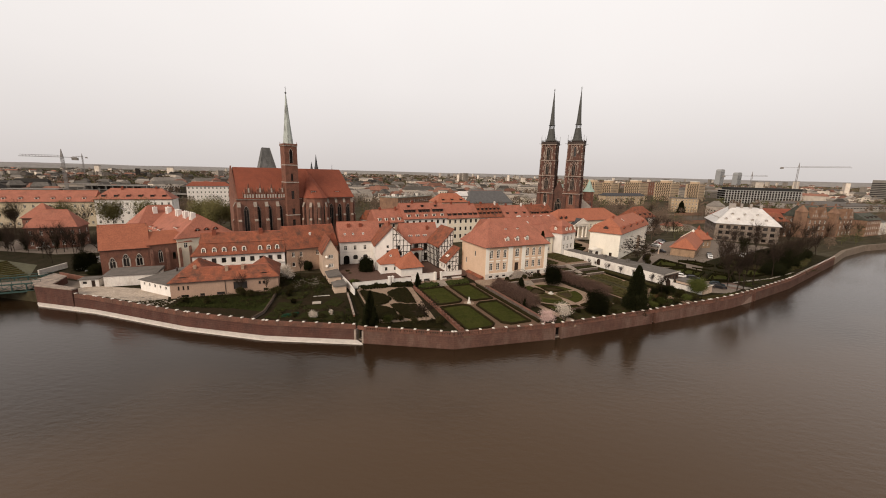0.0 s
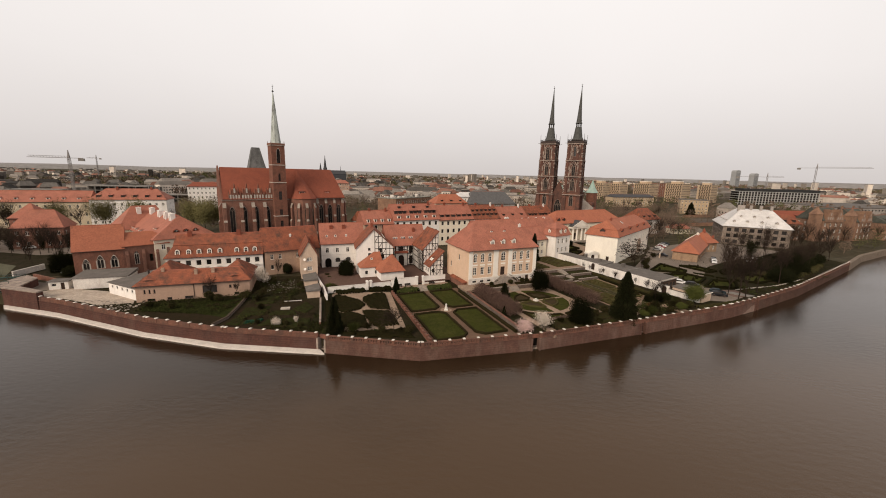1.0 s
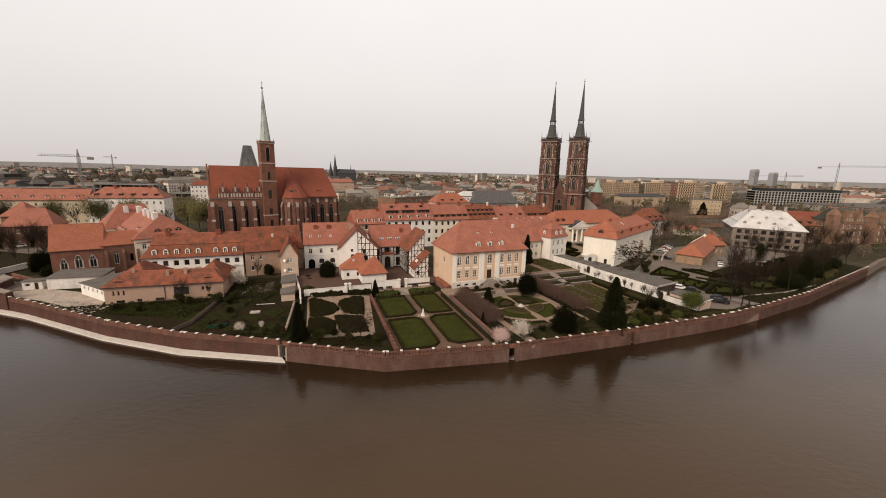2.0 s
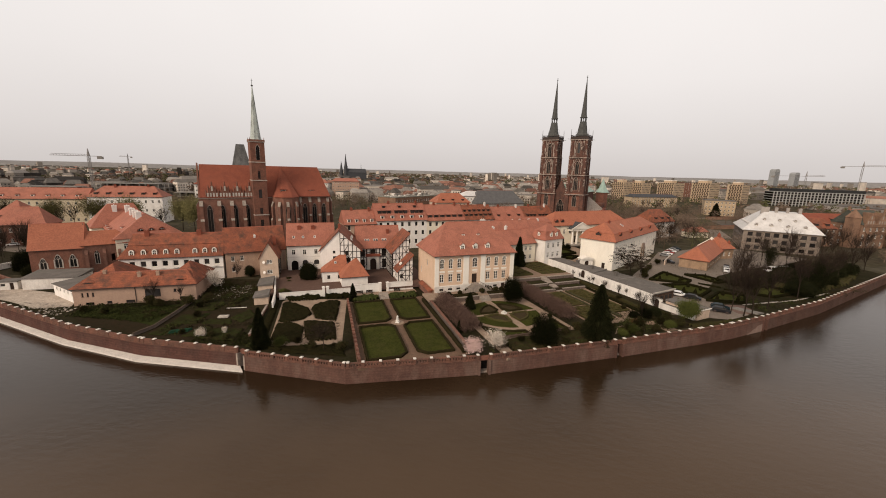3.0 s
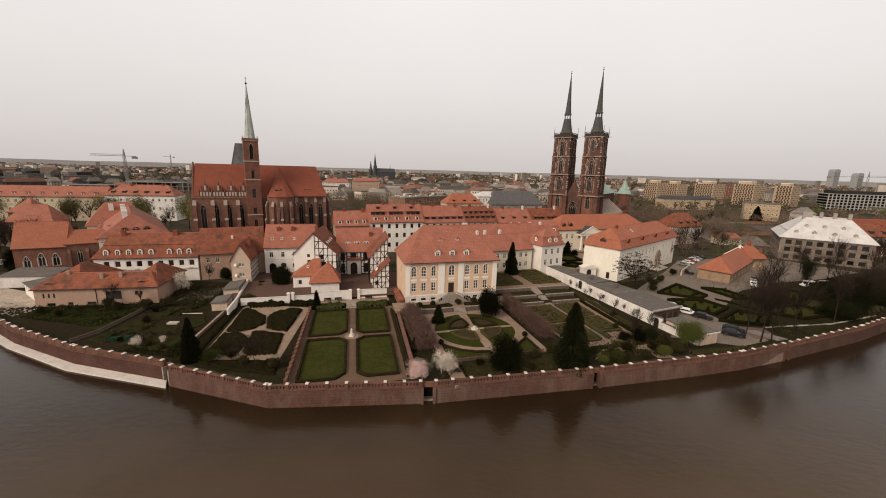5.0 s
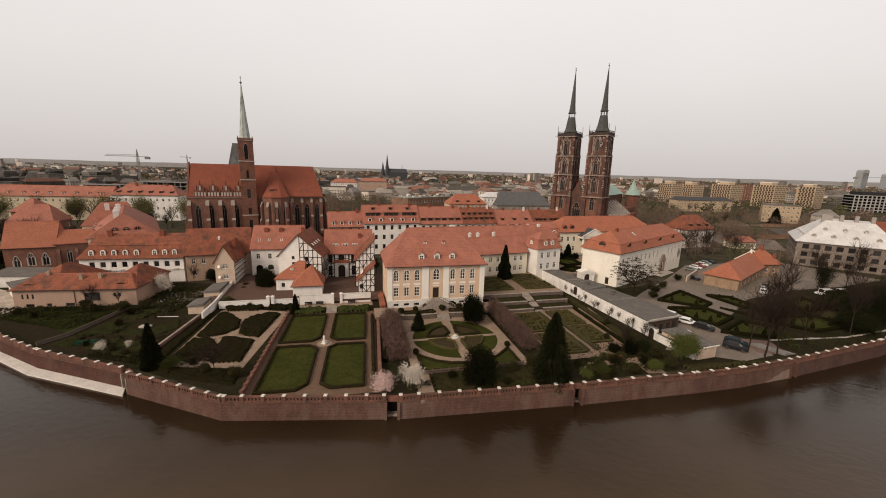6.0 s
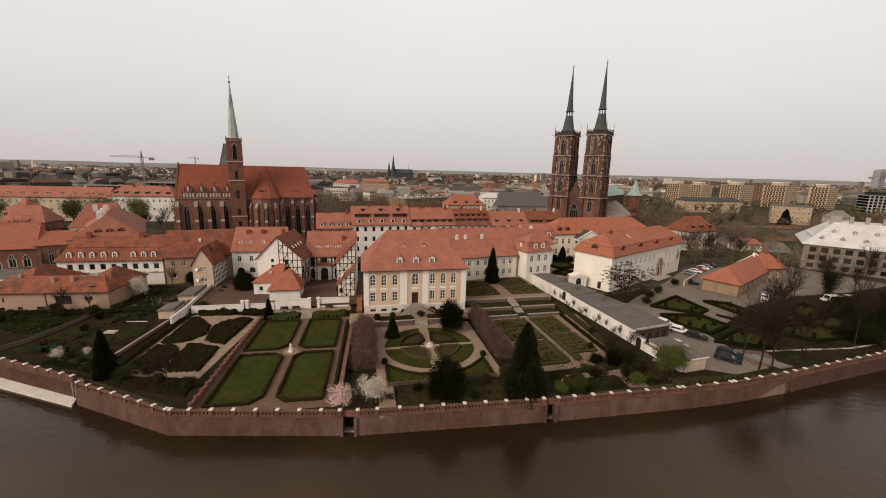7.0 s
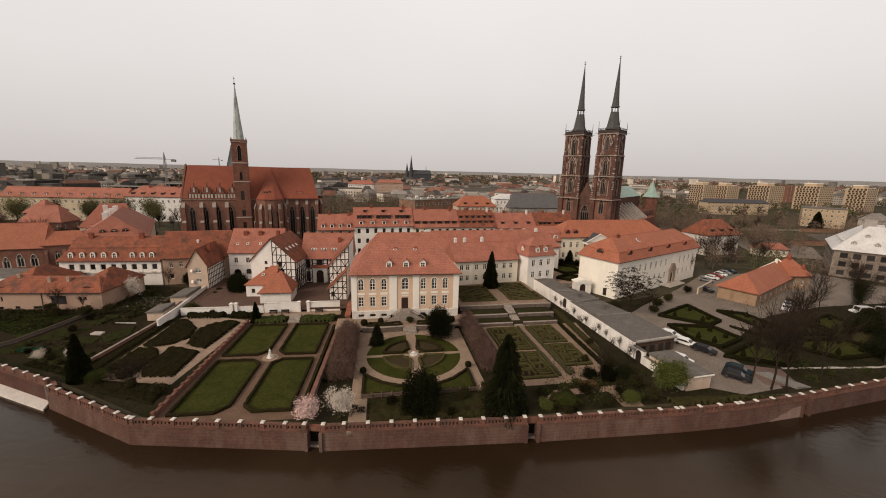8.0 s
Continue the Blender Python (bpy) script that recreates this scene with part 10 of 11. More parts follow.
def cars():
    white = mat("white_car_paint", (0.72, 0.70, 0.68), 0.25, 0.03, 1.0, spec=0.6)
    black = mat("black_car_paint", (0.02, 0.02, 0.022), 0.2, 0.05, 1.0, spec=0.6)
    grey = mat("grey_car_paint", (0.20, 0.20, 0.20), 0.3, 0.05, 1.0, spec=0.6)
    blue = mat("blue_car_paint", (0.012, 0.022, 0.027), 0.25, 0.05, 1.0, spec=0.6)
    red = mat("red_car_paint", (0.25, 0.03, 0.02), 0.25, 0.05, 1.0, spec=0.6)
    for x, y, a, p, lab, van in ((82.4, 134.8, 150, white, "white hatchback parked on the asphalt", False), (85.2, 132.2, 150, black, "black estate car parked on the asphalt", False), (80.2, 138.6, 150, white, "white car parked beside the garage range", False), (87.2, 121.8, 155, black, "black car parked near the river wall", False), (88.6, 124.6, 155, blue, "dark blue car parked near the river wall", False), (79.2, 125.6, 150, white, "white car half hidden by the store", False), (135.8, 175.6, 15, white, "white delivery van in the yard", True), (141.6, 177.4, 15, white, "white delivery van beside another in the yard", True), (116.8, 171.2, 60, white, "white car beside the park house", False), (118.4, 174.4, 60, grey, "grey car beside the park house", False), (120.0, 177.0, 60, black, "dark car beside the park house", False), (100.5, 182.5, 140, black, "dark car by the bishop's house", False), (104.8, 196.5, 145, grey, "grey car in the parked row", False), (108.0, 201.0, 145, white, "white car in the parked row", False), (110.4, 204.4, 145, red, "red car in the parked row", False), (112.8, 207.8, 145, white, "white car in the parked row", False), (115.4, 211.4, 145, grey, "silver car in the parked row", False), (118.2, 215.0, 145, blue, "blue car in the parked row", False), (-122, 119, 20, grey, "grey car in the yard by the bridge", False), (-127, 121, 20, white, "white car in the yard by the bridge", False), (-175, 152, 30, white, "white car under the bare trees", False), (-183, 155, 30, grey, "grey car under the bare trees", False)):
        make_car(x, y, a, p, lab, van)


lawns()
palace_garden()
kitchen_garden()
courtyard()
forecourt_lawns()
car_park()
cars()


# ---- trees ----
def tube(verts, faces, p, q, r0, r1, n=5):
    d = (q - p)
    if d.length < 1e-4:
        return
    d.normalize()
    a = d.orthogonal().normalized()
    b = d.cross(a)
    s = len(verts)
    for c, r in ((p, r0), (q, r1)):
        for i in range(n):
            t = math.tau * i / n
            verts.append(tuple(c + (a * math.cos(t) + b * math.sin(t)) * r))
    for i in range(n):
        faces.append((s + i, s + (i + 1) % n, s + n + (i + 1) % n, s + n + i))


def skeleton(rng, h, spread, first=0.25, levels=4, kids=(5, 4, 4, 4), droop=0.0, trunk_r=None):
    """Trunk and limbs as tubes, twigs as thin blades; returns wood, twigs and the ends."""
    wv, wf, tv, tf, ends = [], [], [], [], []
    r = trunk_r or h * 0.0105

    def grow(p, d, ln, rad, lev):
        n = 3 if lev < 2 else 2
        q = p
        for i in range(n):
            dd = (d + Vector((rng.uniform(-1, 1), rng.uniform(-1, 1), rng.uniform(-0.4, 0.6))) * (0.16 if lev else 0.07)).normalized()
            nq = q + dd * (ln / n)
            if lev < levels - 1:
                tube(wv, wf, q, nq, rad * (1 - 0.25 * i / n), rad * (1 - 0.25 * (i + 1) / n), 6 if lev == 0 else 4)
            else:
                s = dd.orthogonal().normalized() * max(rad * 0.6, 0.019)
                b = len(tv)
                tv.extend([tuple(q - s), tuple(q + s), tuple(nq)])
                tf.append((b, b + 1, b + 2))
            q, d = nq, dd
            if lev and i < n - 1 and lev < levels - 1:
                branch(q, d, ln * 0.55, rad * 0.5, lev + 1, 1 + (lev < 3))
        if lev == levels - 1:
            ends.append(q)
        else:
            branch(q, d, ln * (0.72 if lev else 0.8), rad * 0.62, lev + 1, kids[min(lev, len(kids) - 1)])

    def branch(p, d, ln, rad, lev, count):
        a0 = rng.uniform(0, math.tau)
        for k in range(count):
            a = a0 + math.tau * k / count + rng.uniform(-0.4, 0.4)
            tilt = rng.uniform(0.35, 0.95) * spread
            side = d.orthogonal().normalized()
            side = Matrix.Rotation(a, 3, d) @ side
            nd = (d * math.cos(tilt) + side * math.sin(tilt) + Vector((0, 0, 0.12 - droop))).normalized()
            grow(p, nd, ln * rng.uniform(0.75, 1.15), rad, lev)

    grow(Vector((0, 0, -0.2)), Vector((0, 0, 1)), h * first, r, 0)
    top = max((e.z for e in ends), default=h)
    k = h / top
    scale = lambda vs: [(x * (0.5 + 0.5 * k), y * (0.5 + 0.5 * k), z * k) for x, y, z in vs]
    return scale(wv), wf, scale(tv), tf, [Vector(p) for p in scale([tuple(e) for e in ends])]


def leaves(rng, centres, radius, count, size, squash=1.0):
    verts, faces = [], []
    for _ in range(count):
        c = rng.choice(centres)
        v = Vector((rng.gauss(0, 1), rng.gauss(0, 1), rng.gauss(0, 1) * squash)) * (radius * 0.5)
        p = c + v
        a = Vector((rng.uniform(-1, 1), rng.uniform(-1, 1), rng.uniform(-1, 1))).normalized()
        b = a.orthogonal().normalized()
        s = size * rng.uniform(0.6, 1.3)
        n = len(verts)
        verts.extend([tuple(p - a * s), tuple(p + b * s * 0.55), tuple(p + a * s), tuple(p - b * s * 0.55)])
        faces.append((n, n + 1, n + 2, n + 3))
    return verts, faces


TREES = {}


def tree_kind(kind, seed, h):
    key = (kind, seed)
    if key in TREES:
        return TREES[key]
    rng = random.Random(seed * 97 + len(kind))
    meshes = []
    if kind in ("bare", "ivied", "budding", "blossom", "blossom_white", "leafy", "pine"):
        spread = {"bare": 0.58, "ivied": 0.62, "budding": 0.75, "blossom": 1.0, "blossom_white": 1.0, "leafy": 0.85, "pine": 1.25}[kind]
        lv = 5 if kind in ("bare", "ivied") else 4
        wv, wf, tv, tf, ends = skeleton(rng, h, spread, 0.15 if kind in ("blossom", "blossom_white") else 0.34 if kind in ("bare", "ivied") else 0.28, lv, (5, 4, 3, 3) if lv == 5 else (5, 4, 4))
        meshes.append(("trunk", mesh_of("trunk", wv, wf, BARK, True)))
        meshes.append(("branchwork", mesh_of("branchwork", tv, tf, TWIG)))
        if kind == "ivied":
            inner = [Vector(p) * rng.uniform(0.45, 0.95) for p in rng.sample(ends, min(len(ends), 140))] + [Vector((rng.gauss(0, 0.35), rng.gauss(0, 0.35), h * rng.uniform(0.08, 0.6))) for _ in range(120)]
            v, f = leaves(rng, inner, h * 0.075, 9000, 0.13)
            meshes.append(("crown", mesh_of("crown", v, f, YEW)))
        elif kind == "budding":
            v, f = leaves(rng, ends, h * 0.08, 3600, 0.13)
            meshes.append(("crown", mesh_of("crown", v, f, IVY)))
        elif kind == "leafy":
            v, f = leaves(rng, ends + [e * 0.8 for e in ends], h * 0.13, 9000, 0.17)
            meshes.append(("crown", mesh_of("crown", v, f, LEAF)))
        elif kind.startswith("blossom"):
            v, f = leaves(rng, ends, h * 0.15, 4000, 0.1)
            meshes.append(("crown", mesh_of("crown", v, f, BLOSSOM if kind == "blossom" else BLOSSOM_W)))
        elif kind == "pine":
            v, f = leaves(rng, ends, h * 0.05, 6500, 0.12, 0.3)
            meshes.append(("crown", mesh_of("crown", v, f, mat("dark_brown_needles", (0.036, 0.026, 0.018), 0.9, 0.4, 1.0, island=0.4))))
    elif kind in ("spruce", "column"):
        wv, wf = [], []
        tube(wv, wf, Vector((0, 0, -0.2)), Vector((0, 0, h * 0.97)), h * 0.02, 0.03, 7)
        v, f = [], []
        base = 0.34 if kind == "spruce" else 0.21
        layers = int(h * 3.4)
        for i in range(layers):
            t = i / layers
            z = h * (0.05 + 0.93 * t) + rng.uniform(-0.15, 0.15)
            R = h * base * (1 - t) ** (0.62 if kind == "spruce" else 0.75) * (1 if t > 0.05 else 0.75) + 0.12
            for k in range(int(20 + 56 * (1 - t))):
                a = rng.uniform(0, math.tau)
                rr = R * rng.uniform(0.3, 1.12) * (1 + 0.45 * noise.noise((math.cos(a) * 1.5, math.sin(a) * 1.5, z * 0.6)))
                d = Vector((math.cos(a), math.sin(a), 0))
                up = 0.05 if kind == "spruce" else 0.9
                p0 = Vector((0, 0, z + 0.25 * rr * (0.5 if kind == "spruce" else -1.2)))
                p1 = d * rr + Vector((0, 0, z - rr * 0.25 + up * rng.uniform(0, 0.5)))
                sd = Vector((-d.y, d.x, 0)) * (0.09 + 0.045 * rr)
                m_ = p0.lerp(p1, 0.55) + Vector((0, 0, 0.12))
                n = len(v)
                v.extend([tuple(p0), tuple(m_ + sd), tuple(p1), tuple(m_ - sd), tuple(m_ - Vector((0, 0, 0.35)))])
                f.extend([(n, n + 1, n + 2, n + 3), (n, n + 4, n + 2)])
        # short fuzzy sprays over the boughs
        for _ in range(20000):
            t = rng.random() ** 1.5
            a = rng.uniform(0, math.tau)
            z = h * (0.03 + 0.95 * t)
            R = h * base * (1 - t) ** (0.62 if kind == "spruce" else 0.75) + 0.08
            rr = R * rng.uniform(0.6, 1.08) * (1 + 0.4 * noise.noise((math.cos(a) * 1.7, math.sin(a) * 1.7, z * 0.7)))
            p = Vector((rr * math.cos(a), rr * math.sin(a), z - rr * 0.12))
            d = Vector((math.cos(a), math.sin(a), rng.uniform(-0.6, 0.5))).normalized() * rng.uniform(0.12, 0.30)
            s = d.orthogonal().normalized() * 0.065
            s = Matrix.Rotation(rng.uniform(0, 3.1), 3, d.normalized()) @ s
            n = len(v)
            v.extend([tuple(p - d), tuple(p + s), tuple(p + d), tuple(p - s)])
            f.append((n, n + 1, n + 2, n + 3))
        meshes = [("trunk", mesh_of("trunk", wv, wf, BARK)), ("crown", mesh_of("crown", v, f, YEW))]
    elif kind in ("yew", "shrub", "willow"):
        wv, wf, tv, tf, ends = skeleton(rng, h, 1.1 if kind != "yew" else 0.8, 0.15, 4, (6, 4, 4))
        if kind == "yew":
            pts = [Vector((rng.uniform(-1, 1), rng.uniform(-1, 1), rng.uniform(0.05, 0.97))) for _ in range(500)]
            pts = [p * (0.84 + 0.62 * noise.noise(p * 2.3 + Vector((seed, 0, 0)))) for p in pts]
            pts = [Vector((p.x * h * 0.46, p.y * h * 0.46, p.z * h)) for p in pts if (p.x ** 2 + p.y ** 2) < (1 - (2 * p.z - 0.75) ** 2 * 0.62)]
        else:
            pts = ends
        v, f = leaves(rng, pts, h * (0.16 if kind != "willow" else 0.2), 26000 if kind == "yew" else 15000 if kind != "shrub" else 3600, 0.15 if kind == "yew" else 0.12 if kind != "shrub" else 0.11)
        if kind == "willow":
            v = [(x, y, z * 0.98 if z > 0 else z) for x, y, z in v]
        meshes = [("trunk", mesh_of("trunk", wv, wf, BARK)), ("crown", mesh_of("crown", v, f, {"yew": YEW, "shrub": IVY, "willow": mat("fresh_willow_leaves", (0.075, 0.080, 0.020), 0.9, 0.35, 1.0, (0.050, 0.058, 0.016), island=0.4)}[kind]))]
    TREES[key] = meshes
    return meshes


SPECIES = {"ivied": ("ivied_tree", "tall bare tree overgrown with dark ivy"), "bare": ("bare_tree", "bare deciduous tree with fine dark twigs"), "budding": ("budding_tree", "early spring tree with thin fresh leaf buds"), "blossom": ("magnolia", "magnolia covered in pale pink blossom"), "blossom_white": ("magnolia", "spreading shrub-like tree in cream blossom"), "leafy": ("leafy_tree", "tree with fresh green spring leaves"), "pine": ("old_pine", "gnarled dark tree with sparse brown crown"), "spruce": ("spruce", "dark conical spruce reaching to the ground"), "column": ("cypress", "narrow dark columnar cypress"), "yew": ("yew", "broad dark rounded yew"), "shrub": ("shrub", "loose leafy garden shrub"), "willow": ("willow", "dense fresh green weeping bush")}
TREE_H = {"ivied": 15, "bare": 14, "budding": 10, "blossom": 4, "blossom_white": 5, "leafy": 12, "pine": 12, "spruce": 13, "column": 9, "yew": 6.5, "shrub": 2.4, "willow": 5.5}


def plant(kind, x, y, h, seed=1, z=G, wide=1.0, label=""):
    name, lab = SPECIES[kind]
    t = thing(name, x, y, z, (seed * 77 + x * 13) % 360, label or lab, name.replace("_", " "), name.replace("_", " ") + "s")
    s = h / TREE_H[kind]
    for n, me in tree_kind(kind, seed, TREE_H[kind]):
        part(n, me, None, t, at=Matrix.Diagonal((s * wide, s * wide, s, 1)))
    return t


def bosket(F, x0, x1, y0, y1, h, z=3.05):
    """A clipped stand of bare hornbeams: stems and a dense haze of reddish twigs."""
    rng = random.Random(int(x0 * 10))
    verts, faces, wv, wf = [], [], [], []
    n = int((y1 - y0) / 1.8)
    for k in range(n * 2):
        a = x0 + (0.3 if k % 2 else 0.7) * (x1 - x0)
        b = y0 + (y1 - y0) * (k // 2 + 0.5) / n
        x, y = F(a, b)
        tube(wv, wf, Vector((x, y, z - 0.2)), Vector((x, y, z + h * 0.7)), 0.12, 0.06, 5)
    for _ in range(int((x1 - x0) * (y1 - y0) * 230)):
        a, b = rng.uniform(x0, x1) + rng.gauss(0, 0.3), rng.uniform(y0, y1) + rng.gauss(0, 0.3)
        edge = min(a - x0, x1 - a) / (x1 - x0)
        zz = z + h * rng.uniform(0.18, 0.70 + 0.30 * min(1.0, max(0.0, edge * 4))) + 0.75 * noise.noise((a * 0.7, b * 0.7, 0))
        x, y = F(a, b)
        d = Vector((rng.gauss(0, 0.5), rng.gauss(0, 0.5), rng.uniform(0.3, 1.0))).normalized() * rng.uniform(0.5, 1.2)
        s = d.orthogonal().normalized() * 0.022
        i = len(verts)
        p = Vector((x, y, zz))
        verts.extend([tuple(p - s), tuple(p + s), tuple(p + d)])
        faces.append((i, i + 1, i + 2))
    t = thing("hornbeam_row", *F((x0 + x1) / 2, y0), z, 0, "clipped row of bare reddish-brown hornbeams", "hedge row", "hornbeam rows")
    inv = t.matrix_world.inverted()
    for nm, v_, f_, m_ in (("stem", wv, wf, BARK), ("branchwork", verts, faces, TWIG_PINK)):
        me = mesh_of(nm, [tuple(inv @ Vector(q)) for q in v_], f_, m_)
        part(nm, me, None, t)


def plant_all():
    P = frame_at(28.4, 110.3, 26.7)
    bosket(P, -15.3, -11.2, -9.6, 9.6, 3.7)
    bosket(P, 11.7, 15.2, -10.0, 12.5, 3.6)
    plant("spruce", 48.4, 98.0, 12.8, 1, wide=0.76)
    plant("yew", 36.4, 93.6, 6.6, 1, wide=0.95)
    plant("yew", 31.2, 118.4, 6.2, 2, 4.2, 0.9)
    plant("spruce", *P(-7.2, 5.0), 4.6, 2, 3.1)
    plant("column", 35.6, 154.2, 11.0, 1, 5.15, 0.9, label="tall dark cypress in front of the garden wing")
    plant("column", -20.9, 82.4, 8.4, 2, wide=0.95, label="tall dark cypress beside the river wall")
    plant("column", -12.4, 112.4, 5.0, 3)
    plant("column", *P(-15.6, -8.0), 3.0, 3)
    plant("yew", -31.6, 126.2, 5.2, 3, 4.1, label="bluish round conifer in the paved courtyard")
    plant("willow", 74.0, 112.4, 5.4, 1)
    for x, y, h, k in ((57.2, 101.6, 2.4, "willow"), (67.6, 106.2, 2.2, "willow"), (64.6, 113.6, 2.6, "yew"), (67.4, 115.0, 2.4, "yew"), (61.6, 113.0, 2.0, "yew"), (70.8, 108.6, 2.0, "shrub"), (59.0, 101.8, 1.6, "shrub"), (63.6, 104.4, 1.8, "shrub"), (54.4, 100.0, 1.8, "willow")):
        plant(k, x, y, h, 1 + int(x) % 2, wide=1.25, label="low spreading bush below the kitchen garden")
    for x, y, h in ((66.6, 124.6, 4.6), (63.4, 130.4, 4.0), (60.6, 135.6, 4.2), (68.8, 119.6, 5.2), (57.4, 141.0, 3.6), (68.2, 127.2, 3.6), (66.0, 131.4, 3.2), (64.6, 133.6, 3.4), (62.0, 138.4, 3.0), (59.2, 143.0, 3.3), (56.0, 148.4, 3.0), (54.4, 151.2, 3.2), (70.2, 122.4, 4.4)):
        plant("bare", x, y, h, 1 + int(x) % 3, label="small bare fruit tree along the white wall")
    plant("blossom", 21.6, 86.0, 3.2, 1, wide=1.4)
    plant("blossom_white", 26.0, 87.8, 4.6, 1, wide=1.0)
    plant("blossom_white", -54.4, 113.6, 5.6, 2)
    plant("blossom_white", -35.2, 84.2, 1.9, 1, wide=1.5, label="low shrub in cream blossom by the river wall")
    plant("blossom_white", -31.6, 86.6, 1.6, 2, label="low shrub in cream blossom by the river wall")
    plant("willow", -32.9, 112.6, 1.9, 1, wide=1.2, label="fresh green round bush beside the white wall")
    plant("yew", -52.9, 128.2, 3.0, 1, 3.6, label="dark round bush in front of the old house")
    plant("pine", 73.4, 150.4, 12.6, 1)
    plant("bare", 63.4, 112.6, 8.4, 1)
    plant("bare", 79.2, 156.5, 6.0, 4, label="small bare tree by the bishop's house")
    for x, y, h, s in ((91.7, 119.7, 18, 3), (93.9, 119.9, 17, 1), (102.0, 126.4, 16, 2), (108.5, 148.6, 13, 3), (119, 139.5, 16, 4), (128, 148, 16, 2), (138, 155, 15, 4), (150, 164, 15, 1), (164, 176, 13, 3), (108, 152, 12, 4), (146, 183, 12, 4), (176, 184, 13, 1), (186, 195, 12, 2), (100, 200, 10, 4), (121, 230, 13, 2), (128, 244, 12, 3), (136, 236, 12, 1), (112, 222, 12, 4)):
        plant("bare", x, y, h, s)
    for x, y, h in ((122, 143, 4.6), (128, 149, 5.0), (134, 156, 5.0), (140, 158, 4.6), (146, 166, 5.2), (152, 169, 4.5), (160, 175, 4.6), (126, 157, 4.4), (133, 165, 4.4), (142, 172, 4.6), (167, 181, 4.0), (152, 178, 4.0)):
        plant("yew", x, y, h, 1 + int(x) % 3, wide=1.7)
    for x, y, h, s in ((-62, 101.2, 7.5, 1), (-55.5, 102.6, 5.5, 4), (-53.5, 122.6, 8.0, 3), (-116, 122.5, 7, 2), (-150, 140, 13, 3), (-160, 146, 14, 1), (-170, 152, 13, 2), (-182, 160, 12, 4), (-141, 134, 10, 1), (-196, 158, 12, 3), (-155, 146, 9, 2), (-165, 142, 9, 4), (-175, 146, 10, 1), (-186, 150, 9, 3), (-146, 148, 8, 2), (-204, 164, 10, 1), (-158, 136, 7, 4), (-174, 138, 8, 3), (-188, 142, 9, 2), (-200, 150, 9, 4), (-128, 137, 6, 1), (-146, 128, 8, 3), (-154, 134, 10, 1), (-163, 150, 11, 2), (-178, 148, 12, 4), (-190, 146, 11, 1), (-150, 152, 9, 4), (-143, 143, 9, 2), (-210, 150, 12, 3), (-222, 158, 12, 1), (-168, 160, 10, 3)):
        plant("bare", x, y, h, s)
    for x, y, h, s, k in ((-210, 195, 16, 1, "leafy"), (-183, 196, 18.5, 2, "leafy"), (-169, 202, 18, 1, "leafy"), (-142, 205, 19, 2, "leafy"), (-134, 204, 18, 1, "leafy"), (-152, 200, 9, 1, "budding"), (-160, 198, 9, 2, "budding"), (-128, 210, 17, 2, "leafy"), (-226, 170, 18, 2, "leafy"), (-118, 206, 15, 1, "budding"), (-231, 190, 16, 1, "budding"), (-108, 218, 13, 1, "leafy"), (-44, 176, 9, 2, "budding"), (-8, 152, 6, 1, "budding")):
        plant(k, x, y, h, s)
    for x, y, h, s in ((-198, 196, 17, 1), (-224, 184, 16, 3), (-152, 203, 14, 2), (-194, 186, 12, 4), (-176, 142, 11, 1), (-167, 139, 10, 2), (-160, 143, 11, 3), (-184, 139, 11, 4), (-192, 148, 13, 1), (-172, 147, 11, 3), (-156, 150, 10, 4), (-181, 145, 12, 2)):
        plant("bare", x, y, h, s)
    for x, y, h in ((-184, 146.5, 5.5), (-176, 146, 5.0), (-168, 151, 5.5), (-161, 155, 5.0), (-190, 148, 6.0), (-155, 158, 5.0), (-197, 150, 6)):
        plant("ivied", x, y, h * 1.7, 1 + int(-x) % 3)
    for x, y, h, s in ((130, 146.5, 14, 2), (141, 160, 13, 3), (157, 172, 13, 1), (136.5, 178.5, 14, 1)):
        plant("ivied", x, y, h, s)
    for x, y, h, s in ((89.2, 120.9, 14, 2), (101.3, 139.5, 12, 1), (113.2, 157.2, 13, 2), (124, 171, 12, 1), (131, 186, 11, 2), (146, 197, 12, 3), (152, 206, 12, 4), (163, 204, 12, 1), (172, 200, 13, 2), (183, 208, 13, 3), (196, 214, 12, 1), (205, 222, 12, 4), (216, 230, 11, 2), (178, 222, 12, 3), (190, 228, 11, 1), (125, 236, 12, 2), (117, 238, 13, 3), (140, 243, 11, 4), (148, 300, 14, 1), (160, 320, 13, 2), (180, 350, 14, 3), (200, 460, 15, 1), (214, 465, 14, 2), (228, 470, 15, 4), (192, 455, 14, 3), (150, 345, 13, 4)):
        plant("bare", x, y, h, s)
    plant("pine", -7.6, 82.6, 7.2, 2, wide=0.95, label="gnarled tree with a brown crown over the shrub beds")
    plant("willow", -16.6, 82.4, 2.3, 1, wide=1.3, label="yellowish budding shrub by the river wall")
    for x, y, h, s in ((190, 222, 15, 2), (200, 232, 14, 1), (212, 238, 14, 3), (226, 240, 13, 4), (240, 246, 13, 1), (256, 250, 12, 2), (168, 212, 15, 3), (193, 230, 13, 4), (268, 254, 12, 3), (122, 242, 15, 1), (113, 236, 14, 3), (130, 247, 15, 4), (139, 251, 13, 2)):
        plant("bare", x, y, h, s)
    plant("yew", -127, 121.5, 6.5, 1, wide=1.1)
    plant("yew", -119, 116.5, 3.2, 2, wide=1.5)
    plant("spruce", -140, 178, 11, 1)
    plant("spruce", 241, 408, 13, 1)
    plant("spruce", 58.5, 197.0, 6, 2, 4.42)
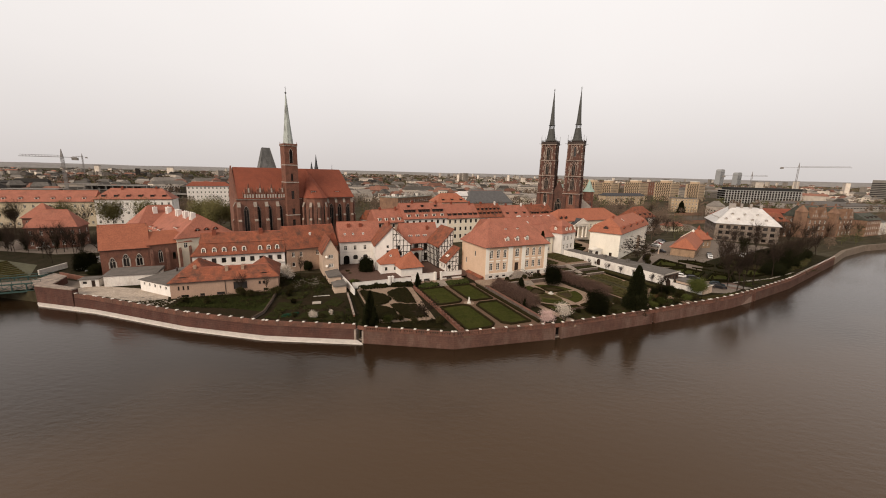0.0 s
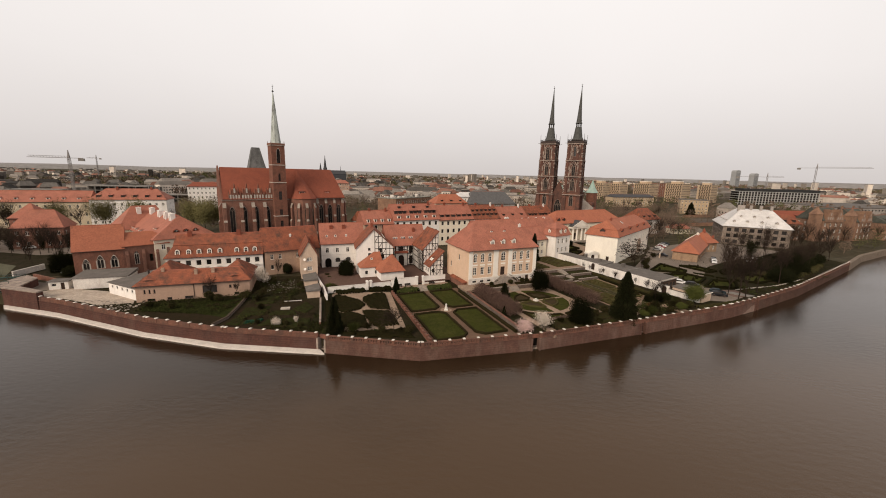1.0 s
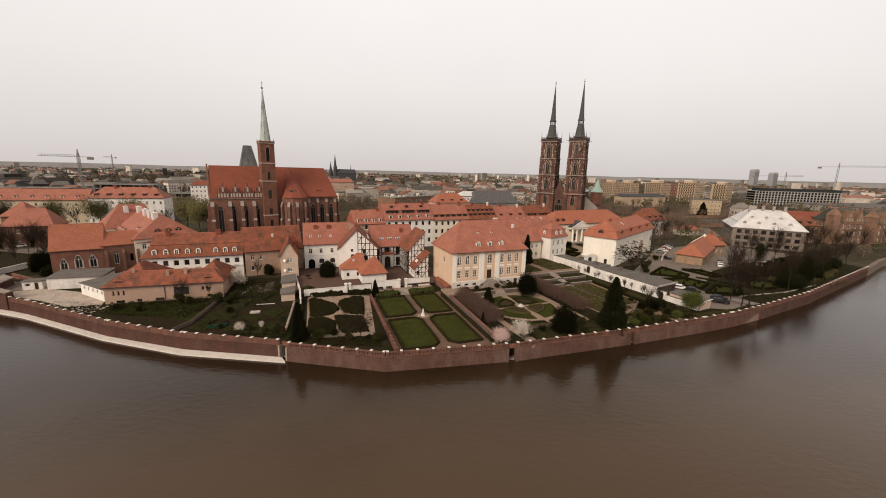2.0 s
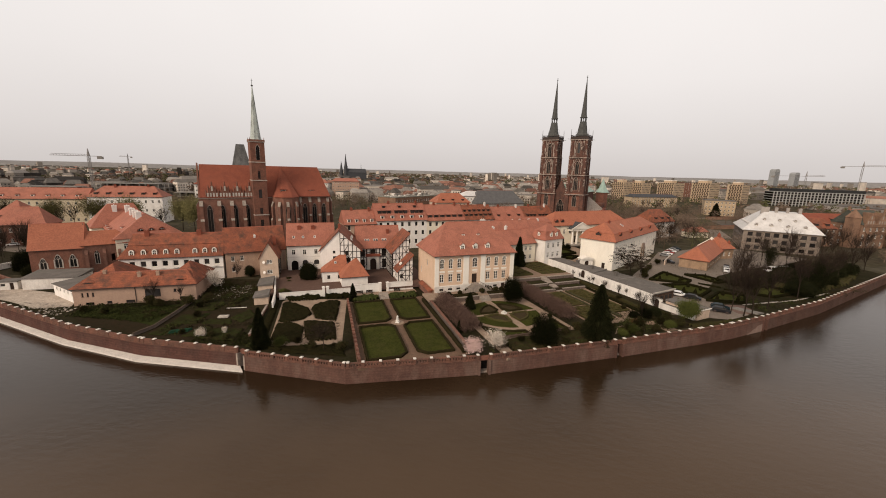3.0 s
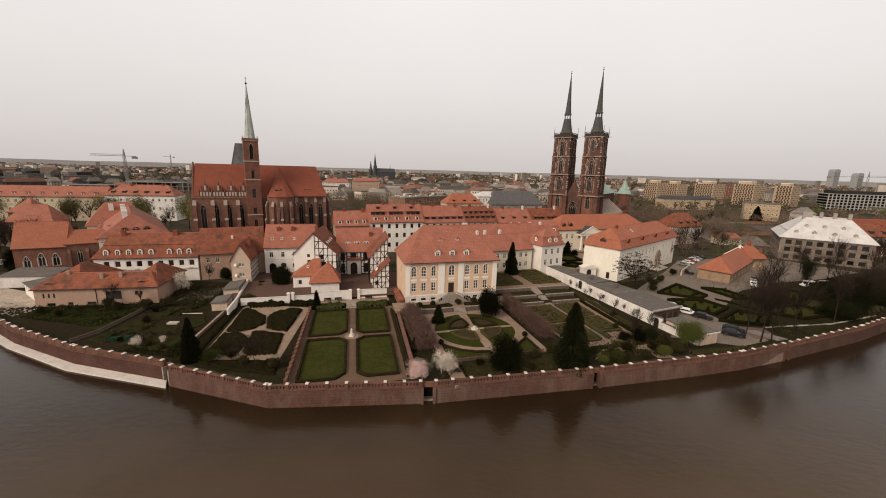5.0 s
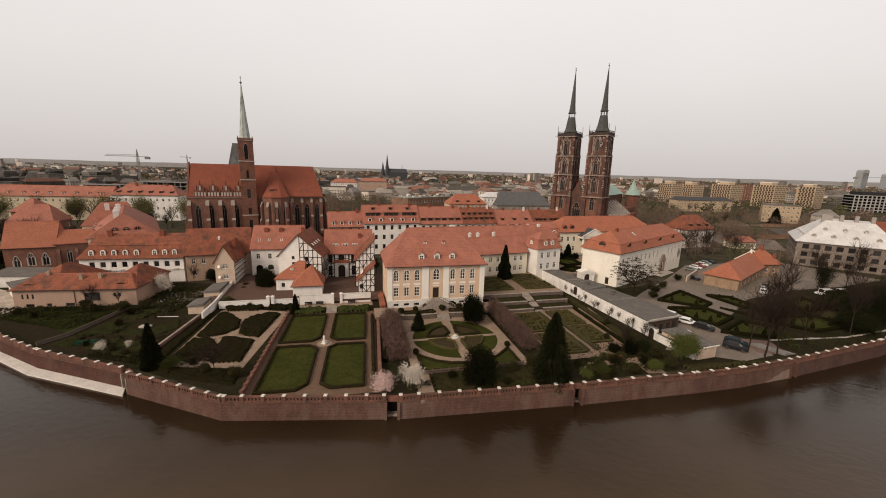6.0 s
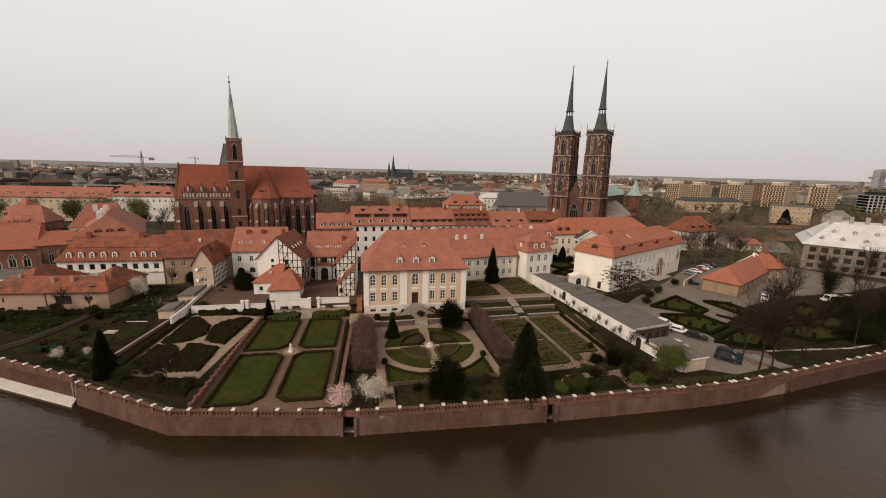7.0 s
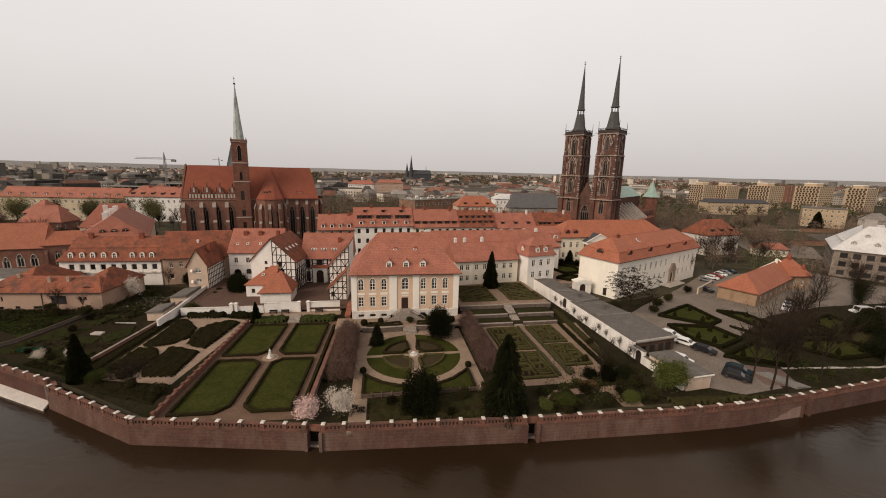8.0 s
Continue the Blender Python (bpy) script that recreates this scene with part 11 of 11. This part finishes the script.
    plant("yew", 61.5, 196.0, 2.6, 2, 4.42)
    plant("yew", 55.6, 197.4, 2.2, 1, 4.42)
    # loose shrubs
    rng = random.Random(12)
    for x, y, h in ((-52.0, 101.0, 2.6), (-49, 104, 2.4), (-58, 98.6, 2.2), (-61, 99.2, 2.6), (-47.5, 99.5, 1.8), (-52, 116, 2.2), (-66, 91.8, 1.6), (-72, 92.2, 1.5), (-44, 94, 1.6), (-36, 85.4, 1.7), (-33, 84.6, 1.5), (-29.5, 84.0, 1.4), (-40, 84.8, 1.2), (-31.5, 111.8, 2.2), (-14, 84.4, 1.8), (-10.5, 83.5, 1.6), (-4.5, 83.4, 2.0), (45, 101.5, 2.2), (41.8, 98.5, 1.9), (57.5, 103.5, 2.0), (60.5, 106.5, 2.4), (66, 108.5, 2.0), (69, 112, 2.2), (65.5, 117.5, 2.4), (57.8, 99.8, 1.6), (53.5, 104.2, 1.5), (31.6, 93.2, 1.6), (41, 93.8, 1.6), (82, 160, 2.6), (86, 166.5, 2.4), (80, 154, 2.2), (94, 178, 2.4), (70.5, 155.5, 2.0), (-38, 125.5, 1.6), (-36.5, 123, 1.4), (-25.5, 112, 1.3), (112, 180, 2.2), (118, 186, 2.0), (16.5, 117.8, 1.6), (26.6, 124.0, 1.7), (22.6, 121.9, 1.6), (13.6, 113.8, 1.4), (61.0, 119, 1.4), (62.5, 127, 1.6)):
        plant("shrub", x, y, h, 1 + int(abs(x) * 3) % 3, 4.2 if 119 < y < 126 and 12 < x < 30 else G, wide=1.2)
    # bushes of the far left yard and the woods beyond the roofs
    verts, faces = {"b": [], "g": []}, {"b": [], "g": []}
    count = 0
    zones = [(-70, 90, 250, 300, 90, 11), (-260, 160, 330, 440, 230, 13), (96, 176, 214, 340, 120, 10), (92, 230, 300, 470, 120, 11), (230, 460, 330, 470, 130, 9), (-72, 40, 300, 420, 120, 11), (-330, -100, 215, 330, 190, 13), (-420, -220, 120, 230, 60, 8), (160, 330, 205, 300, 60, 11), (-900, 900, 460, 1400, 3000, 12), (-1600, 2000, 1200, 3400, 2600, 13)]
    keep_out = ((104, 136, 244, 276), (140, 158, 262, 276), (150, 200, 205, 266), (232, 268, 400, 442), (186, 256, 484, 525), (174, 300, 256, 300), (-64, -18, 286, 345), (0, 75, 345, 400), (-26, 18, 288, 326), (-290, -160, 184, 245), (-240, -200, 325, 365), (-195, -160, 335, 370), (424, 536, 596, 640), (-225, -130, 470, 512), (215, 420, 610, 680))
    for x0, x1, y0, y1, n, hh in zones:
        for _ in range(n):
            x, y = rng.uniform(x0, x1), rng.uniform(y0, y1)
            if hh == 12 and noise.noise((x * 0.004, y * 0.004, 2.0)) < -0.05:
                continue
            if any(a - 3 < x < b + 3 and c - 3 < y < d + 3 for a, b, c, d in keep_out):
                continue
            if 40 < x < 105 and 225 < y < 325:
                continue
            k = "g" if rng.random() < (0.2 if y < 450 else 0.34) else "b"
            h = hh * rng.uniform(0.6, 1.15)
            size = 0.75 if y < 450 else 1.7 if y < 1300 else 4.0
            m = 230 if y < 450 else 34 if y < 1300 else 16
            thin = 0.5
            if y < 450:
                size, thin = (0.95, 0.11) if k == "b" else (0.36, 0.5)
            r_ = h * (0.42 if y < 1300 else 1.0)
            for _ in range(m):
                while True:
                    v = Vector((rng.uniform(-1, 1), rng.uniform(-1, 1), rng.uniform(-1, 1)))
                    if 0.2 < v.length < 1:
                        break
                p = Vector((x + v.x * r_, y + v.y * r_, 3 + h * 0.58 + v.z * h * 0.42))
                a = Vector((rng.uniform(-1, 1), rng.uniform(-1, 1), rng.uniform(-1, 1))).normalized() * size * rng.uniform(0.5, 1.2)
                b = a.orthogonal().normalized() * size * thin
                i = len(verts[k])
                verts[k].extend([tuple(p - a), tuple(p + b), tuple(p + a), tuple(p - b)])
                faces[k].append((i, i + 1, i + 2, i + 3))
            if y < 450:
                i = len(verts[k])
                verts[k].extend([(x - 0.2, y, 3), (x + 0.2, y, 3), (x + 0.1, y, 3 + h * 0.7), (x - 0.1, y, 3 + h * 0.7)])
                faces[k].append((i, i + 1, i + 2, i + 3))
    tagged(new("bare_woods", mesh_of("bare_woods", verts["b"], faces["b"], mat("bare_wood_haze", (0.145, 0.102, 0.074), 0.95, 0.3, 0.03, island=0.35))), "brownish bare woods and street trees beyond the roofs", "woods", kind="stuff")
    tagged(new("green_woods", mesh_of("green_woods", verts["g"], faces["g"], mat("green_wood_haze", (0.082, 0.080, 0.035), 0.95, 0.3, 0.03, island=0.35))), "sparse green spring trees beyond the roofs", "woods", kind="stuff")
    # brambles, perennials and low bushes on the plots
    gv, gf = {"g": [], "d": []}, {"g": [], "d": []}
    for x0, x1, y0, y1, n, hh in ((-76, -50, 92, 103, 40, 0.9), (-47, -27, 83, 92, 26, 0.8), (-60, -38, 100, 121, 90, 1.3), (-24, -5, 81.5, 85, 26, 0.9), (55, 70, 101, 109, 46, 0.9), (58, 73, 107, 116, 40, 1.0), (12, 50, 87, 98, 46, 0.9), (99, 118, 124, 136, 50, 1.0), (118, 150, 136, 158, 70, 1.3)):
        for _ in range(n):
            x, y = rng.uniform(x0, x1), rng.uniform(y0, y1)
            if x < 0 and y < 80.5 + max(0, (-45 - x)) * 0.18 + 1.8:
                continue
            if x > 0 and y < (78.5 + x * 0.3 if x < 24 else 85.8 + (x - 24.5) * 0.42 if x < 53 else 98 + (x - 53.5) * 0.56) + 1.8:
                continue
            if 12 < x < 24 or (12 < x < 50 and y > 86 + (x - 24) * 0.5 + 5):
                continue
            k = "g" if rng.random() < 0.45 else "d"
            h, r_ = hh * rng.uniform(0.5, 1.3), rng.uniform(0.5, 1.3)
            for _ in range(55):
                a_, q = rng.uniform(0, math.tau), r_ * rng.random() ** 0.5
                p = Vector((x + q * math.cos(a_), y + q * math.sin(a_), 3.0 + h * rng.random() * (1.05 - (q / r_) ** 2 * 0.7)))
                a = Vector((rng.uniform(-1, 1), rng.uniform(-1, 1), rng.uniform(-0.5, 1))).normalized() * rng.uniform(0.1, 0.24)
                b = a.orthogonal().normalized() * 0.09
                i = len(gv[k])
                gv[k].extend([tuple(p - a), tuple(p + b), tuple(p + a), tuple(p - b)])
                gf[k].append((i, i + 1, i + 2, i + 3))
    tagged(new("green_weeds", mesh_of("green_weeds", gv["g"], gf["g"], mat("green_weed_leaves", (0.04, 0.046, 0.013), 0.9, 0.4, 0.6, (0.03, 0.03, 0.011), island=0.4))), "low green weeds and perennials on the garden plots", "weeds", kind="stuff")
    tagged(new("brown_brambles", mesh_of("brown_brambles", gv["d"], gf["d"], mat("bramble_leaves", (0.034, 0.025, 0.013), 0.9, 0.4, 1.0, (0.026, 0.023, 0.01), island=0.5))), "low dark brown brambles and dead stalks on the plots", "brambles", kind="stuff")
    # rough grass tufts over the open plots
    tv, tf = [], []
    for _ in range(16000):
        zone = rng.choice(((-74, -52, 89, 100), (-74, -52, 89, 100), (-36, -24, 82, 88), (-60, -40, 98, 120), (54, 72, 100, 120), (99, 150, 128, 182)))
        x, y = rng.uniform(zone[0], zone[1]), rng.uniform(zone[2], zone[3])
        if y < 100 and x < 0 and y < 80.5 + max(0, (-45 - x)) * 0.18 + 1.5:
            continue
        if 50 < x < 150 and y < 98 + (x - 53.5) * 0.54 + 1.5:
            continue
        s = rng.uniform(0.06, 0.15)
        a = rng.uniform(0, math.tau)
        i = len(tv)
        tv.extend([(x - math.cos(a) * s, y - math.sin(a) * s, 3.0), (x + math.cos(a) * s, y + math.sin(a) * s, 3.0), (x + rng.uniform(-s, s), y + rng.uniform(-s, s), 3.05 + s * 1.7)])
        tf.append((i, i + 1, i + 2))
    tagged(new("grass_tufts", mesh_of("grass_tufts", tv, tf, mat("tuft_grass", (0.034, 0.036, 0.012), 0.95, 0.4, 0.5, island=0.5))), "rough tufts of grass and weeds on the plots", "grass", kind="stuff")


plant_all()
